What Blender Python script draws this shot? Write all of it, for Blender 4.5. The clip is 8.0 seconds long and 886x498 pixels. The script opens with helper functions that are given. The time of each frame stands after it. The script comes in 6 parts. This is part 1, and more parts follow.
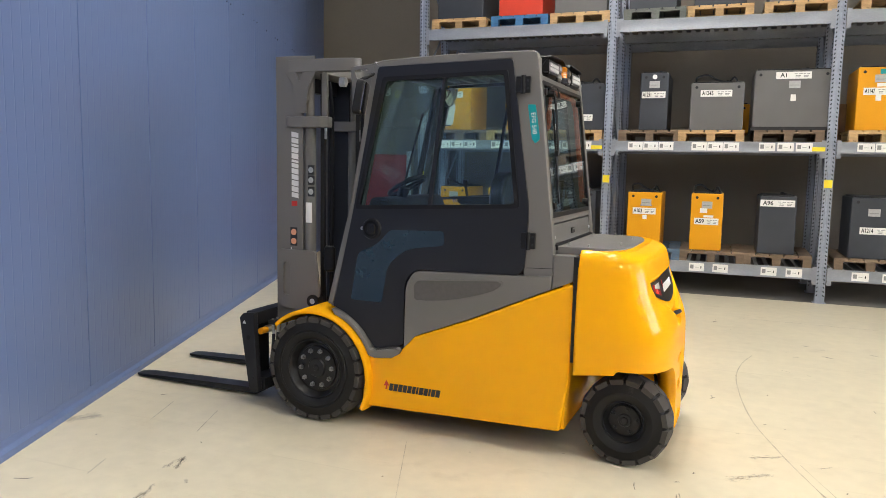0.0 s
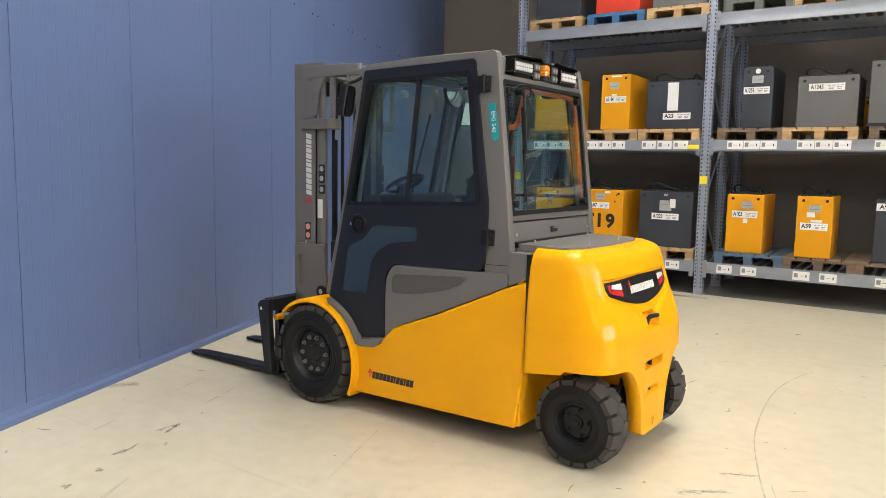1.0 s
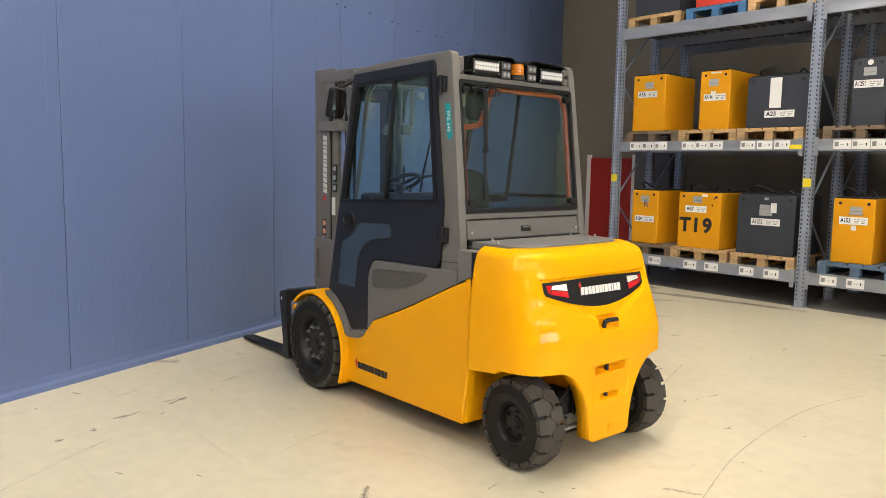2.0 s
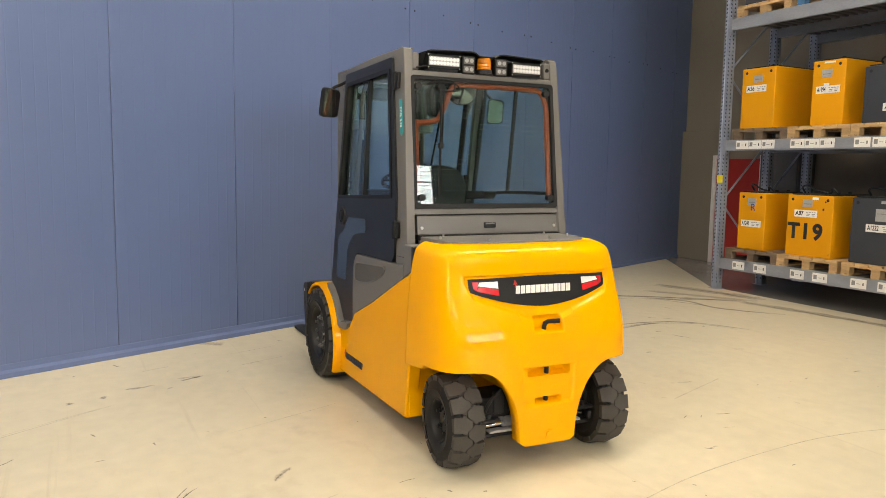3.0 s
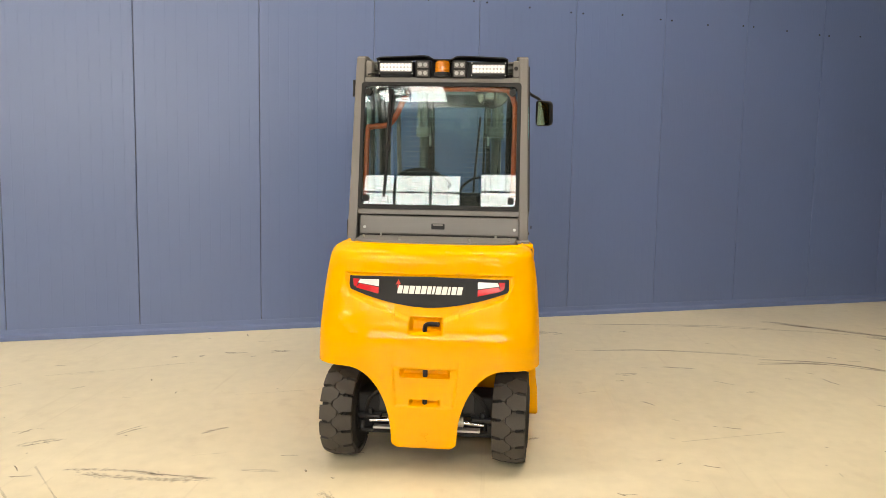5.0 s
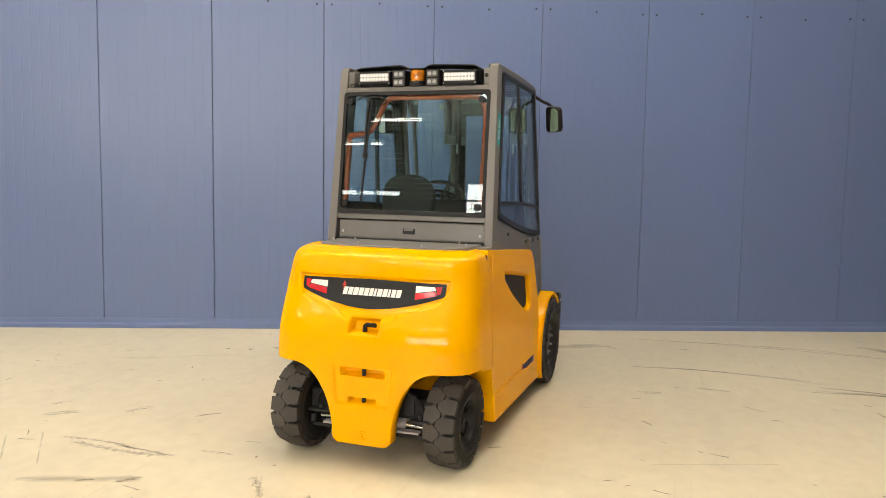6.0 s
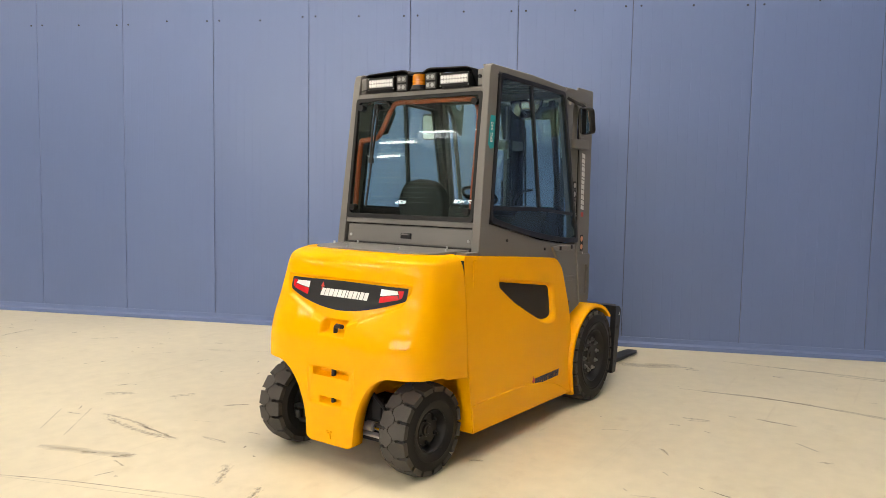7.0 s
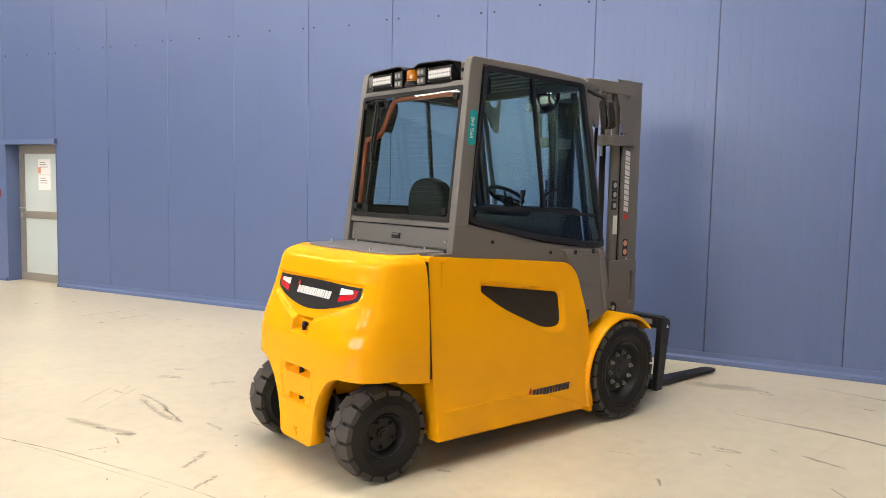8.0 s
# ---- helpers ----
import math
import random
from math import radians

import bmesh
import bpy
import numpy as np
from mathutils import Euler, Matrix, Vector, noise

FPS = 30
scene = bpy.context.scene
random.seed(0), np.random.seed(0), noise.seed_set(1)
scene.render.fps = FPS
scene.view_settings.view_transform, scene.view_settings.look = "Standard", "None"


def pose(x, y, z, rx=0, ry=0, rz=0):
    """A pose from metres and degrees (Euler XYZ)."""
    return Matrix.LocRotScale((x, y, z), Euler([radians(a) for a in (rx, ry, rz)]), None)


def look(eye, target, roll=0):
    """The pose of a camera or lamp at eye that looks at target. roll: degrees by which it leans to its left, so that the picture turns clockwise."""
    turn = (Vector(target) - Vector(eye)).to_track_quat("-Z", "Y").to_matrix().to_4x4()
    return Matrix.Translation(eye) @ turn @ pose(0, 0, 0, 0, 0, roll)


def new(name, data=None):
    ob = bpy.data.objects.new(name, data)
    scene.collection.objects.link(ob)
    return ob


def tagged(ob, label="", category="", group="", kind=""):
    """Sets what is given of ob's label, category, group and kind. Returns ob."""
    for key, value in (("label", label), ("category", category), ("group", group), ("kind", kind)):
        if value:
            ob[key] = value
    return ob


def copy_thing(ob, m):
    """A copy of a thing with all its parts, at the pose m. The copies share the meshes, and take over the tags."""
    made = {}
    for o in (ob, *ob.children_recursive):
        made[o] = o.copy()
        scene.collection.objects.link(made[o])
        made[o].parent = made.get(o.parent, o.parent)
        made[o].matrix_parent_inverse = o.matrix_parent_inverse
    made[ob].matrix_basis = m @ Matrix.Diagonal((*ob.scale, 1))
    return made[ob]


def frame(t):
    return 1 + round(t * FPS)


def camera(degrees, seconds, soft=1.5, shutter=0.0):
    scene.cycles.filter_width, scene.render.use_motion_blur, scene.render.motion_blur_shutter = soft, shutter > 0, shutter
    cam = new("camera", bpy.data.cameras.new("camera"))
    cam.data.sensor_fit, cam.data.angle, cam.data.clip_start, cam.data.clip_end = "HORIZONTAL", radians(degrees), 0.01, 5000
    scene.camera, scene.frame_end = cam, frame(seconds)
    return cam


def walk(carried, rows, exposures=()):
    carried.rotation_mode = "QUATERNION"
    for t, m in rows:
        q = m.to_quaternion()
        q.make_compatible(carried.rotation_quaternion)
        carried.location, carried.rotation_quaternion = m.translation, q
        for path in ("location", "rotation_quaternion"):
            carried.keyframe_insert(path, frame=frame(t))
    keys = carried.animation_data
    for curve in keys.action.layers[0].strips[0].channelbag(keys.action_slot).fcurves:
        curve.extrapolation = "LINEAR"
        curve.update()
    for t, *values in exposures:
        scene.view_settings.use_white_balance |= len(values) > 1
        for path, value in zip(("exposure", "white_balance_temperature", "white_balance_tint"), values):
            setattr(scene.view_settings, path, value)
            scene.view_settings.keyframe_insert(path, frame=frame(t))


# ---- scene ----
cam = camera(61.6, 8.0, soft=0.55)
ROWS = [
    (0.0, (-0.062, 0.086, 1.629), (-0.788, 1.937, 1.404), 1.1),
    (0.5, (0.504, 0.267, 1.628), (-0.448, 2.011, 1.402), 1.0),
    (1.0, (1.069, 0.53, 1.625), (-0.073, 2.156, 1.399), 1.0),
    (1.5, (1.599, 0.857, 1.624), (0.273, 2.338, 1.398), 1.0),
    (3.0, (2.836, 2.384, 1.584), (1.064, 3.286, 1.365), 0.9),
    (3.5, (3.114, 2.989, 1.578), (1.239, 3.65, 1.356), 0.9),
    (4.0, (3.335, 3.652, 1.578), (1.384, 4.033, 1.359), 0.9),
    (4.5, (3.415, 4.254, 1.581), (1.432, 4.39, 1.366), 0.9),
    (5.0, (3.439, 4.947, 1.566), (1.453, 4.825, 1.362), 1.0),
    (6.5, (3.037, 6.78, 1.555), (1.231, 5.937, 1.383), 1.0),
    (7.0, (2.681, 7.314, 1.537), (1.012, 6.223, 1.375), 1.0),
    (7.5, (2.281, 7.726, 1.546), (0.757, 6.442, 1.379), 1.1),
    (8.0, (1.787, 8.131, 1.537), (0.449, 6.654, 1.372), 1.2),
]
walk(cam, [(t, look(eye, target, roll)) for t, eye, target, roll in ROWS],
     exposures=[(0.0, 0.10, 6000, 10), (1.5, 0.06, 6150, 10), (3.0, 0.0, 6870, 10), (4.5, -0.06, 7170, 10), (6.5, 0.0, 6800, 10), (7.5, 0.06, 6400, 12), (8.0, 0.12, 6230, 14)])

# ---- world and light ----
world = bpy.data.worlds.new("sky")
scene.world = world
world.use_nodes = True
sky = world.node_tree.nodes.new("ShaderNodeTexSky")
sky.sky_type, sky.sun_disc = "NISHITA", False
sky.sun_elevation, sky.sun_rotation = radians(38), radians(100)
world.node_tree.nodes["Background"].inputs["Strength"].default_value = 0.12
world.node_tree.links.new(sky.outputs["Color"], world.node_tree.nodes["Background"].inputs["Color"])

CEIL = 7.0                      # height of the hall
EAST, SOUTH, NORTH = 15.0, -13.0, 12.61


def area_lamp(name, place, size, watts, colour, aim=(0, 0, -1)):
    lamp = bpy.data.lights.new(name, "AREA")
    lamp.shape, lamp.size, lamp.size_y = "RECTANGLE", size[0], size[1]
    lamp.energy, lamp.color = watts, colour
    ob = new(name, lamp)
    ob.matrix_world = look(place, Vector(place) + Vector(aim))
    return ob


LAMP_ROWS = [(-7.0, 3.0, 126), (-7.0, 8.0, 122), (-2.5, 1.6, 132), (-2.5, 7.0, 126), (2.0, -0.3, 143), (2.0, 6.5, 126), (5.6, -1.0, 137), (5.6, 6.5, 118), (7.5, -2.0, 115)]     # y, x, watts
FAR_ROWS = [(-1.8, 12.4, 90, 0.75), (-3.95, 14.6, 90, 0.75), (-7.7, 13.0, 90, 0.75), (-9.5, 14.5, 90, 0.75), (7.9, 13.2, 0, 0.5), (8.25, 13.2, 0, 0.5), (8.6, 13.2, 0, 0.5)]     # further battens: y, x, turn, half length
for ly, lx, watts in LAMP_ROWS:
    area_lamp("tube_light", (lx, ly, CEIL - 0.62), (0.25, 3.0), watts, (1.0, 0.90, 0.76))


# ---- materials ----
def nodes_of(m):
    m.use_nodes = True
    return m.node_tree.nodes, m.node_tree.links, m.node_tree.nodes["Principled BSDF"]


def material(name, colour, rough=0.5, metal=0.0, vary=0.12, scale=3.0, fine=60.0, bump=0.05, coat=0.0, spread=0.1, spec=0.5, per_object=0.0, rust=None, rust_at=0.62, stretch=(1, 1, 1), bump_dist=0.004):
    """Procedural surface: two scales of tone, a fine relief, uneven gloss and, if asked, worn spots of a second colour."""
    m = bpy.data.materials.new(name)
    n, l, p = nodes_of(m)
    co = n.new("ShaderNodeTexCoord")
    mp = n.new("ShaderNodeMapping")
    mp.inputs["Scale"].default_value = stretch
    l.new(co.outputs["Object"], mp.inputs["Vector"])
    big, small = n.new("ShaderNodeTexNoise"), n.new("ShaderNodeTexNoise")
    for t, s, d in ((big, scale, 5), (small, fine, 3)):
        t.inputs["Scale"].default_value, t.inputs["Detail"].default_value = s, d
        l.new(mp.outputs["Vector"], t.inputs["Vector"])
    both = n.new("ShaderNodeMix")
    both.data_type = "FLOAT"
    both.inputs[0].default_value = 0.35
    l.new(big.outputs["Fac"], both.inputs[2]), l.new(small.outputs["Fac"], both.inputs[3])
    ramp = n.new("ShaderNodeValToRGB")
    e = ramp.color_ramp.elements
    e[0].position, e[1].position = 0.3, 0.7
    e[0].color = (*[max(0, c * (1 - vary)) for c in colour], 1)
    e[1].color = (*[min(1, c * (1 + vary)) for c in colour], 1)
    l.new(both.outputs[0], ramp.inputs["Fac"])
    out = ramp.outputs["Color"]
    if per_object:
        info, hsv = n.new("ShaderNodeObjectInfo"), n.new("ShaderNodeHueSaturation")
        rng = n.new("ShaderNodeMapRange")
        rng.inputs["To Min"].default_value, rng.inputs["To Max"].default_value = 1 - per_object, 1 + per_object
        l.new(info.outputs["Random"], rng.inputs["Value"]), l.new(rng.outputs["Result"], hsv.inputs["Value"])
        l.new(out, hsv.inputs["Color"])
        out = hsv.outputs["Color"]
    if rust:
        spot, sr, mix = n.new("ShaderNodeTexNoise"), n.new("ShaderNodeValToRGB"), n.new("ShaderNodeMix")
        spot.inputs["Scale"].default_value, spot.inputs["Detail"].default_value, spot.inputs["Roughness"].default_value = scale * 2.3, 8, 0.65
        l.new(mp.outputs["Vector"], spot.inputs["Vector"])
        sr.color_ramp.elements[0].position, sr.color_ramp.elements[1].position = rust_at, rust_at + 0.07
        l.new(spot.outputs["Fac"], sr.inputs["Fac"])
        mix.data_type = "RGBA"
        mix.inputs[7].default_value = (*rust, 1)
        l.new(sr.outputs["Color"], mix.inputs[0]), l.new(out, mix.inputs[6])
        out = mix.outputs[2]
    l.new(out, p.inputs["Base Color"])
    rr = n.new("ShaderNodeMapRange")
    rr.inputs["To Min"].default_value, rr.inputs["To Max"].default_value = max(0.02, rough - spread), min(1, rough + spread)
    l.new(big.outputs["Fac"], rr.inputs["Value"]), l.new(rr.outputs["Result"], p.inputs["Roughness"])
    p.inputs["Metallic"].default_value = metal
    p.inputs["Specular IOR Level"].default_value = spec
    p.inputs["Coat Weight"].default_value = coat
    p.inputs["Coat Roughness"].default_value = 0.07
    if bump:
        b = n.new("ShaderNodeBump")
        b.inputs["Strength"].default_value, b.inputs["Distance"].default_value = bump, bump_dist
        l.new(small.outputs["Fac"], b.inputs["Height"]), l.new(b.outputs["Normal"], p.inputs["Normal"])
    return m


def glass(name, tint, gloss=1.0):
    m = bpy.data.materials.new(name)
    n, l, p = nodes_of(m)
    n.remove(p)
    clear, shine, mix = n.new("ShaderNodeBsdfTransparent"), n.new("ShaderNodeBsdfGlossy"), n.new("ShaderNodeMixShader")
    lay, power, lift = n.new("ShaderNodeLayerWeight"), n.new("ShaderNodeMath"), n.new("ShaderNodeMath")
    lay.inputs["Blend"].default_value = 0.5
    power.operation, lift.operation = "POWER", "MULTIPLY_ADD"
    power.inputs[1].default_value = 5.0
    lift.inputs[1].default_value, lift.inputs[2].default_value = 0.93, 0.045
    l.new(lay.outputs["Facing"], power.inputs[0]), l.new(power.outputs[0], lift.inputs[0])
    clear.inputs["Color"].default_value = (*tint, 1)
    shine.inputs["Roughness"].default_value = 0.015
    shine.inputs["Color"].default_value = (gloss, gloss, gloss, 1)
    l.new(lift.outputs[0], mix.inputs["Fac"]), l.new(clear.outputs[0], mix.inputs[1]), l.new(shine.outputs[0], mix.inputs[2])
    l.new(mix.outputs[0], n["Material Output"].inputs["Surface"])
    return m


def glowing(name, colour, strength):
    m = bpy.data.materials.new(name)
    n, l, p = nodes_of(m)
    p.inputs["Base Color"].default_value = (*colour, 1)
    p.inputs["Emission Color"].default_value = (*colour, 1)
    p.inputs["Emission Strength"].default_value = strength
    return m


def floor_material(name, colour, rough):
    """Sealed hall floor: cloudy tone, fine grit, long scuffs and small black rubber specks."""
    m = material(name, colour, rough, vary=0.12, scale=0.7, fine=9, bump=0.0, spread=0.06)
    n, l, p = m.node_tree.nodes, m.node_tree.links, m.node_tree.nodes["Principled BSDF"]
    base = p.inputs["Base Color"].links[0].from_socket
    co = n.new("ShaderNodeTexCoord")
    for turn, stretch, cut, tone, dark in ((0.5, (0.35, 3.2, 1), 0.66, 0.05, (0.30, 0.24, 0.17)), (-0.25, (0.5, 5.0, 1), 0.70, 0.04, (0.22, 0.18, 0.13)), (1.2, (1.1, 6.0, 1), 0.73, 0.03, (0.12, 0.10, 0.08)), (0.9, (7, 9, 1), 0.78, 0.02, (0.08, 0.07, 0.06)), (0.1, (2.2, 2.6, 1), 0.58, 0.10, (0.50, 0.43, 0.30)), (1.45, (0.22, 9.0, 1), 0.62, 0.05, (0.54, 0.47, 0.34)), (1.75, (0.30, 16.0, 1), 0.68, 0.04, (0.42, 0.35, 0.25)), (0.4, (16, 18, 1), 0.66, 0.06, (0.46, 0.39, 0.28))):
        mp, t, r, mix = n.new("ShaderNodeMapping"), n.new("ShaderNodeTexNoise"), n.new("ShaderNodeValToRGB"), n.new("ShaderNodeMix")
        mp.inputs["Rotation"].default_value, mp.inputs["Scale"].default_value = (0, 0, turn), stretch
        l.new(co.outputs["Object"], mp.inputs["Vector"]), l.new(mp.outputs["Vector"], t.inputs["Vector"])
        t.inputs["Scale"].default_value, t.inputs["Detail"].default_value, t.inputs["Roughness"].default_value = 1.6, 9, 0.62
        r.color_ramp.elements[0].position, r.color_ramp.elements[1].position = cut, min(1, cut + tone * 2)
        r.color_ramp.elements[1].color = (0.55, 0.55, 0.55, 1)
        l.new(t.outputs["Fac"], r.inputs["Fac"])
        mix.data_type = "RGBA"
        mix.inputs[7].default_value = (*dark, 1)
        l.new(r.outputs["Color"], mix.inputs[0]), l.new(base, mix.inputs[6])
        base = mix.outputs[2]
    l.new(base, p.inputs["Base Color"])
    t, b = n.new("ShaderNodeTexNoise"), n.new("ShaderNodeBump")
    t.inputs["Scale"].default_value, t.inputs["Detail"].default_value = 30, 6
    b.inputs["Strength"].default_value, b.inputs["Distance"].default_value = 0.06, 0.003
    l.new(co.outputs["Object"], t.inputs["Vector"]), l.new(t.outputs["Fac"], b.inputs["Height"]), l.new(b.outputs["Normal"], p.inputs["Normal"])
    return m


def panel_material():
    """Painted sandwich panel with faint oil-canning."""
    m = material("blue_panel_paint", (0.099, 0.141, 0.278), 0.34, vary=0.03, scale=0.8, fine=140, bump=0.0, per_object=0.03, spread=0.03)
    n, l, p = m.node_tree.nodes, m.node_tree.links, m.node_tree.nodes["Principled BSDF"]
    co, big, b = n.new("ShaderNodeTexCoord"), n.new("ShaderNodeTexNoise"), n.new("ShaderNodeBump")
    big.inputs["Scale"].default_value, big.inputs["Detail"].default_value = 1.1, 2
    l.new(co.outputs["Object"], big.inputs["Vector"]), l.new(big.outputs["Fac"], b.inputs["Height"])
    b.inputs["Strength"].default_value, b.inputs["Distance"].default_value = 0.08, 0.012
    l.new(b.outputs["Normal"], p.inputs["Normal"])
    return m


M = {
    "floor": floor_material("cream_hall_floor", (0.658, 0.592, 0.436), 0.35),
    "floor_grey": material("grey_floor_paint", (0.33, 0.315, 0.29), 0.14, vary=0.12, scale=1.2, bump=0.03, spread=0.03),
    "panel": panel_material(),
    "blue_trim": material("blue_trim_paint", (0.112, 0.158, 0.310), 0.42, vary=0.08, scale=4, bump=0.02),
    "joint": material("dark_joint_seal", (0.03, 0.038, 0.07), 0.7),
    "wall": material("beige_rendered_wall", (0.245, 0.216, 0.174), 0.85, vary=0.07, scale=1.3, fine=50, bump=0.12),
    "ceiling": material("pale_steel_roof_deck", (0.52, 0.52, 0.52), 0.6, vary=0.08, scale=2),
    "steel_blue": material("galvanised_blue_grey_steel", (0.34, 0.375, 0.45), 0.45, 0.5, vary=0.16, scale=9, fine=90, bump=0.05, spread=0.14),
    "beam": material("zinc_beam_steel", (0.30, 0.32, 0.355), 0.48, 0.4, vary=0.16, scale=5, fine=70, bump=0.04, spread=0.14, stretch=(0.4, 1, 1)),
    "hole": material("dark_perforation", (0.02, 0.022, 0.026), 0.8),
    "grating": material("dull_zinc_deck", (0.17, 0.17, 0.17), 0.65, 0.25, vary=0.3, scale=6),
    "wood": material("pallet_pine_wood", (0.50, 0.33, 0.155), 0.75, vary=0.32, scale=3.5, fine=40, bump=0.2, per_object=0.14, rust=(0.20, 0.13, 0.07), rust_at=0.60, stretch=(1, 5, 5)),
    "wood_old": material("weathered_pallet_wood", (0.17, 0.12, 0.078), 0.85, vary=0.35, scale=3.5, fine=40, bump=0.25, per_object=0.2, stretch=(1, 5, 5)),
    "wood_blue": material("blue_stained_pallet_wood", (0.05, 0.16, 0.33), 0.75, vary=0.3, scale=4, fine=40, bump=0.2, rust=(0.16, 0.12, 0.09), rust_at=0.64, stretch=(1, 5, 5)),
    "wood_blue_old": material("worn_blue_pallet_wood", (0.085, 0.135, 0.20), 0.8, vary=0.3, scale=4, fine=40, bump=0.2, rust=(0.13, 0.11, 0.09), rust_at=0.58, stretch=(1, 5, 5)),
    "wood_green": material("grey_green_pallet_wood", (0.13, 0.14, 0.125), 0.8, vary=0.3, scale=4, fine=40, bump=0.2, stretch=(1, 5, 5)),
    "battery_yellow": material("yellow_battery_enamel", (0.72, 0.32, 0.006), 0.40, spec=0.25, vary=0.06, scale=2.5, fine=80, bump=0.05, rust=(0.13, 0.075, 0.02), rust_at=0.69, spread=0.12),
    "battery_dark": material("anthracite_battery_coating", (0.035, 0.040, 0.050), 0.5, vary=0.2, scale=4, fine=120, bump=0.1),
    "battery_grey": material("grey_battery_coating", (0.125, 0.122, 0.12), 0.5, vary=0.1, scale=3, fine=120, bump=0.08),
    "battery_red": material("red_battery_enamel", (0.65, 0.055, 0.022), 0.4, vary=0.1),
    "white_label": material("white_label_vinyl", (0.80, 0.79, 0.76), 0.45, vary=0.03),
    "silver_label": material("silver_rating_plate", (0.42, 0.42, 0.42), 0.4, 0.3, vary=0.1, scale=30),
    "ink": material("black_print", (0.015, 0.015, 0.017), 0.6),
    "blue_ink": material("blue_print", (0.02, 0.05, 0.25), 0.6),
    "print_grey": material("faded_print", (0.25, 0.25, 0.25), 0.6),
    "tag_yellow": material("yellow_tag_plastic", (0.85, 0.68, 0.02), 0.45),
    "red_door": material("red_door_paint", (0.42, 0.03, 0.022), 0.45, vary=0.08),
    "cable": material("black_cable_rubber", (0.012, 0.012, 0.013), 0.55),
    "cardboard": material("brown_crate_board", (0.22, 0.12, 0.055), 0.8, vary=0.2, scale=6),
    "aluminium": material("bronze_anodised_aluminium", (0.36, 0.33, 0.29), 0.38, 0.5, vary=0.06),
    "frosted": material("frosted_door_glass", (0.52, 0.58, 0.56), 0.42, vary=0.04, scale=1.5, spread=0.03),
    # the truck
    "yellow": material("signal_yellow_truck_paint", (0.88, 0.400, 0.0012), 0.36, vary=0.006, scale=2, fine=260, bump=0.0, coat=0.4, spread=0.015, spec=0.0),
    "grey": material("warm_grey_truck_paint", (0.150, 0.143, 0.133), 0.42, vary=0.035, scale=3, fine=350, bump=0.12, coat=0.06, spread=0.05, bump_dist=0.002),
    "grey_pad": material("textured_grey_plastic", (0.088, 0.084, 0.079), 0.65, vary=0.18, scale=40, fine=320, bump=0.6),
    "black": material("satin_black_door_paint", (0.008, 0.0085, 0.012), 0.42, vary=0.15, scale=3, fine=300, bump=0.05),
    "plastic": material("black_moulded_plastic", (0.007, 0.007, 0.008), 0.5, vary=0.2, scale=8, fine=200, bump=0.12, spec=0.32),
    "dark_steel": material("black_carriage_steel", (0.016, 0.017, 0.020), 0.45, 0.1, vary=0.2, scale=6, fine=120, bump=0.08, spec=0.4),
    "rubber": material("grey_black_tyre_rubber", (0.0095, 0.0092, 0.0092), 0.62, vary=0.25, scale=7, fine=140, bump=0.2, rust=(0.034, 0.030, 0.026), rust_at=0.64, spec=0.32),
    "tread": material("dusty_tread_rubber", (0.050, 0.045, 0.040), 0.8, vary=0.25, scale=9, fine=140, bump=0.2),
    "rim": material("black_rim_paint", (0.012, 0.012, 0.013), 0.42, vary=0.2, scale=10, spec=0.35),
    "worn_bolt": material("worn_wheel_nut", (0.26, 0.26, 0.255), 0.35, 0.8, vary=0.35, scale=60),
    "bolt": material("zinc_bolt", (0.50, 0.50, 0.49), 0.38, 0.7, vary=0.2, scale=40),
    "chrome": material("polished_rod_steel", (0.6, 0.6, 0.6), 0.15, 0.95, vary=0.05),
    "chassis": material("chassis_black_paint", (0.010, 0.010, 0.011), 0.65, vary=0.2, scale=8, spec=0.3),
    "lamp_lens": material("clear_led_lens", (0.40, 0.40, 0.42), 0.2, 0.0, vary=0.3, scale=90, fine=200),
    "led": material("led_reflector_cup", (0.88, 0.88, 0.88), 0.25, 0.1, vary=0.05),
    "amber": material("amber_beacon_plastic", (0.60, 0.20, 0.008), 0.15, vary=0.1, coat=0.6),
    "red_lens": material("red_reflector_lens", (0.55, 0.012, 0.02), 0.15, vary=0.08, coat=0.6),
    "white_lens": material("white_reflector_lens", (0.78, 0.78, 0.78), 0.2, vary=0.04, coat=0.4),
    "red_ink": material("red_print", (0.55, 0.03, 0.02), 0.4),
    "white_print": material("white_print", (0.72, 0.72, 0.70), 0.5),
    "teal": material("teal_sticker", (0.005, 0.30, 0.33), 0.4, vary=0.03),
    "orange": material("orange_guard_tube", (0.45, 0.068, 0.015), 0.5, vary=0.05),
    "seat": material("black_seat_fabric", (0.010, 0.010, 0.011), 0.6, vary=0.25, scale=30, fine=300, bump=0.3),
    "mirror": material("mirror_glass", (0.46, 0.455, 0.45), 0.03, 1.0, vary=0.0, bump=0, spread=0.0),
    "glass": glass("tinted_cab_glass", (0.815, 0.915, 0.915)),
    "glass_mesh": material("black_ventilation_mesh", (0.018, 0.016, 0.014), 0.7, vary=0.2, scale=90, fine=300, bump=0.6),
    "tube_glow": glowing("fluorescent_tube", (1.0, 0.96, 0.88), 16.0),
    "sky_glow": glowing("bright_overcast_sky", (0.97, 0.98, 0.985), 11.0),
    # opaque: the wall seen through the pane and its reflections are put into the colour
    "door_tint": material("dark_teal_door_glass", (0.012, 0.026, 0.036), 0.10, vary=0.45, scale=5, coat=1.0),
    "sticker_orange": material("warning_orange_print", (0.75, 0.35, 0.20), 0.5),
    "scuff": None,
}


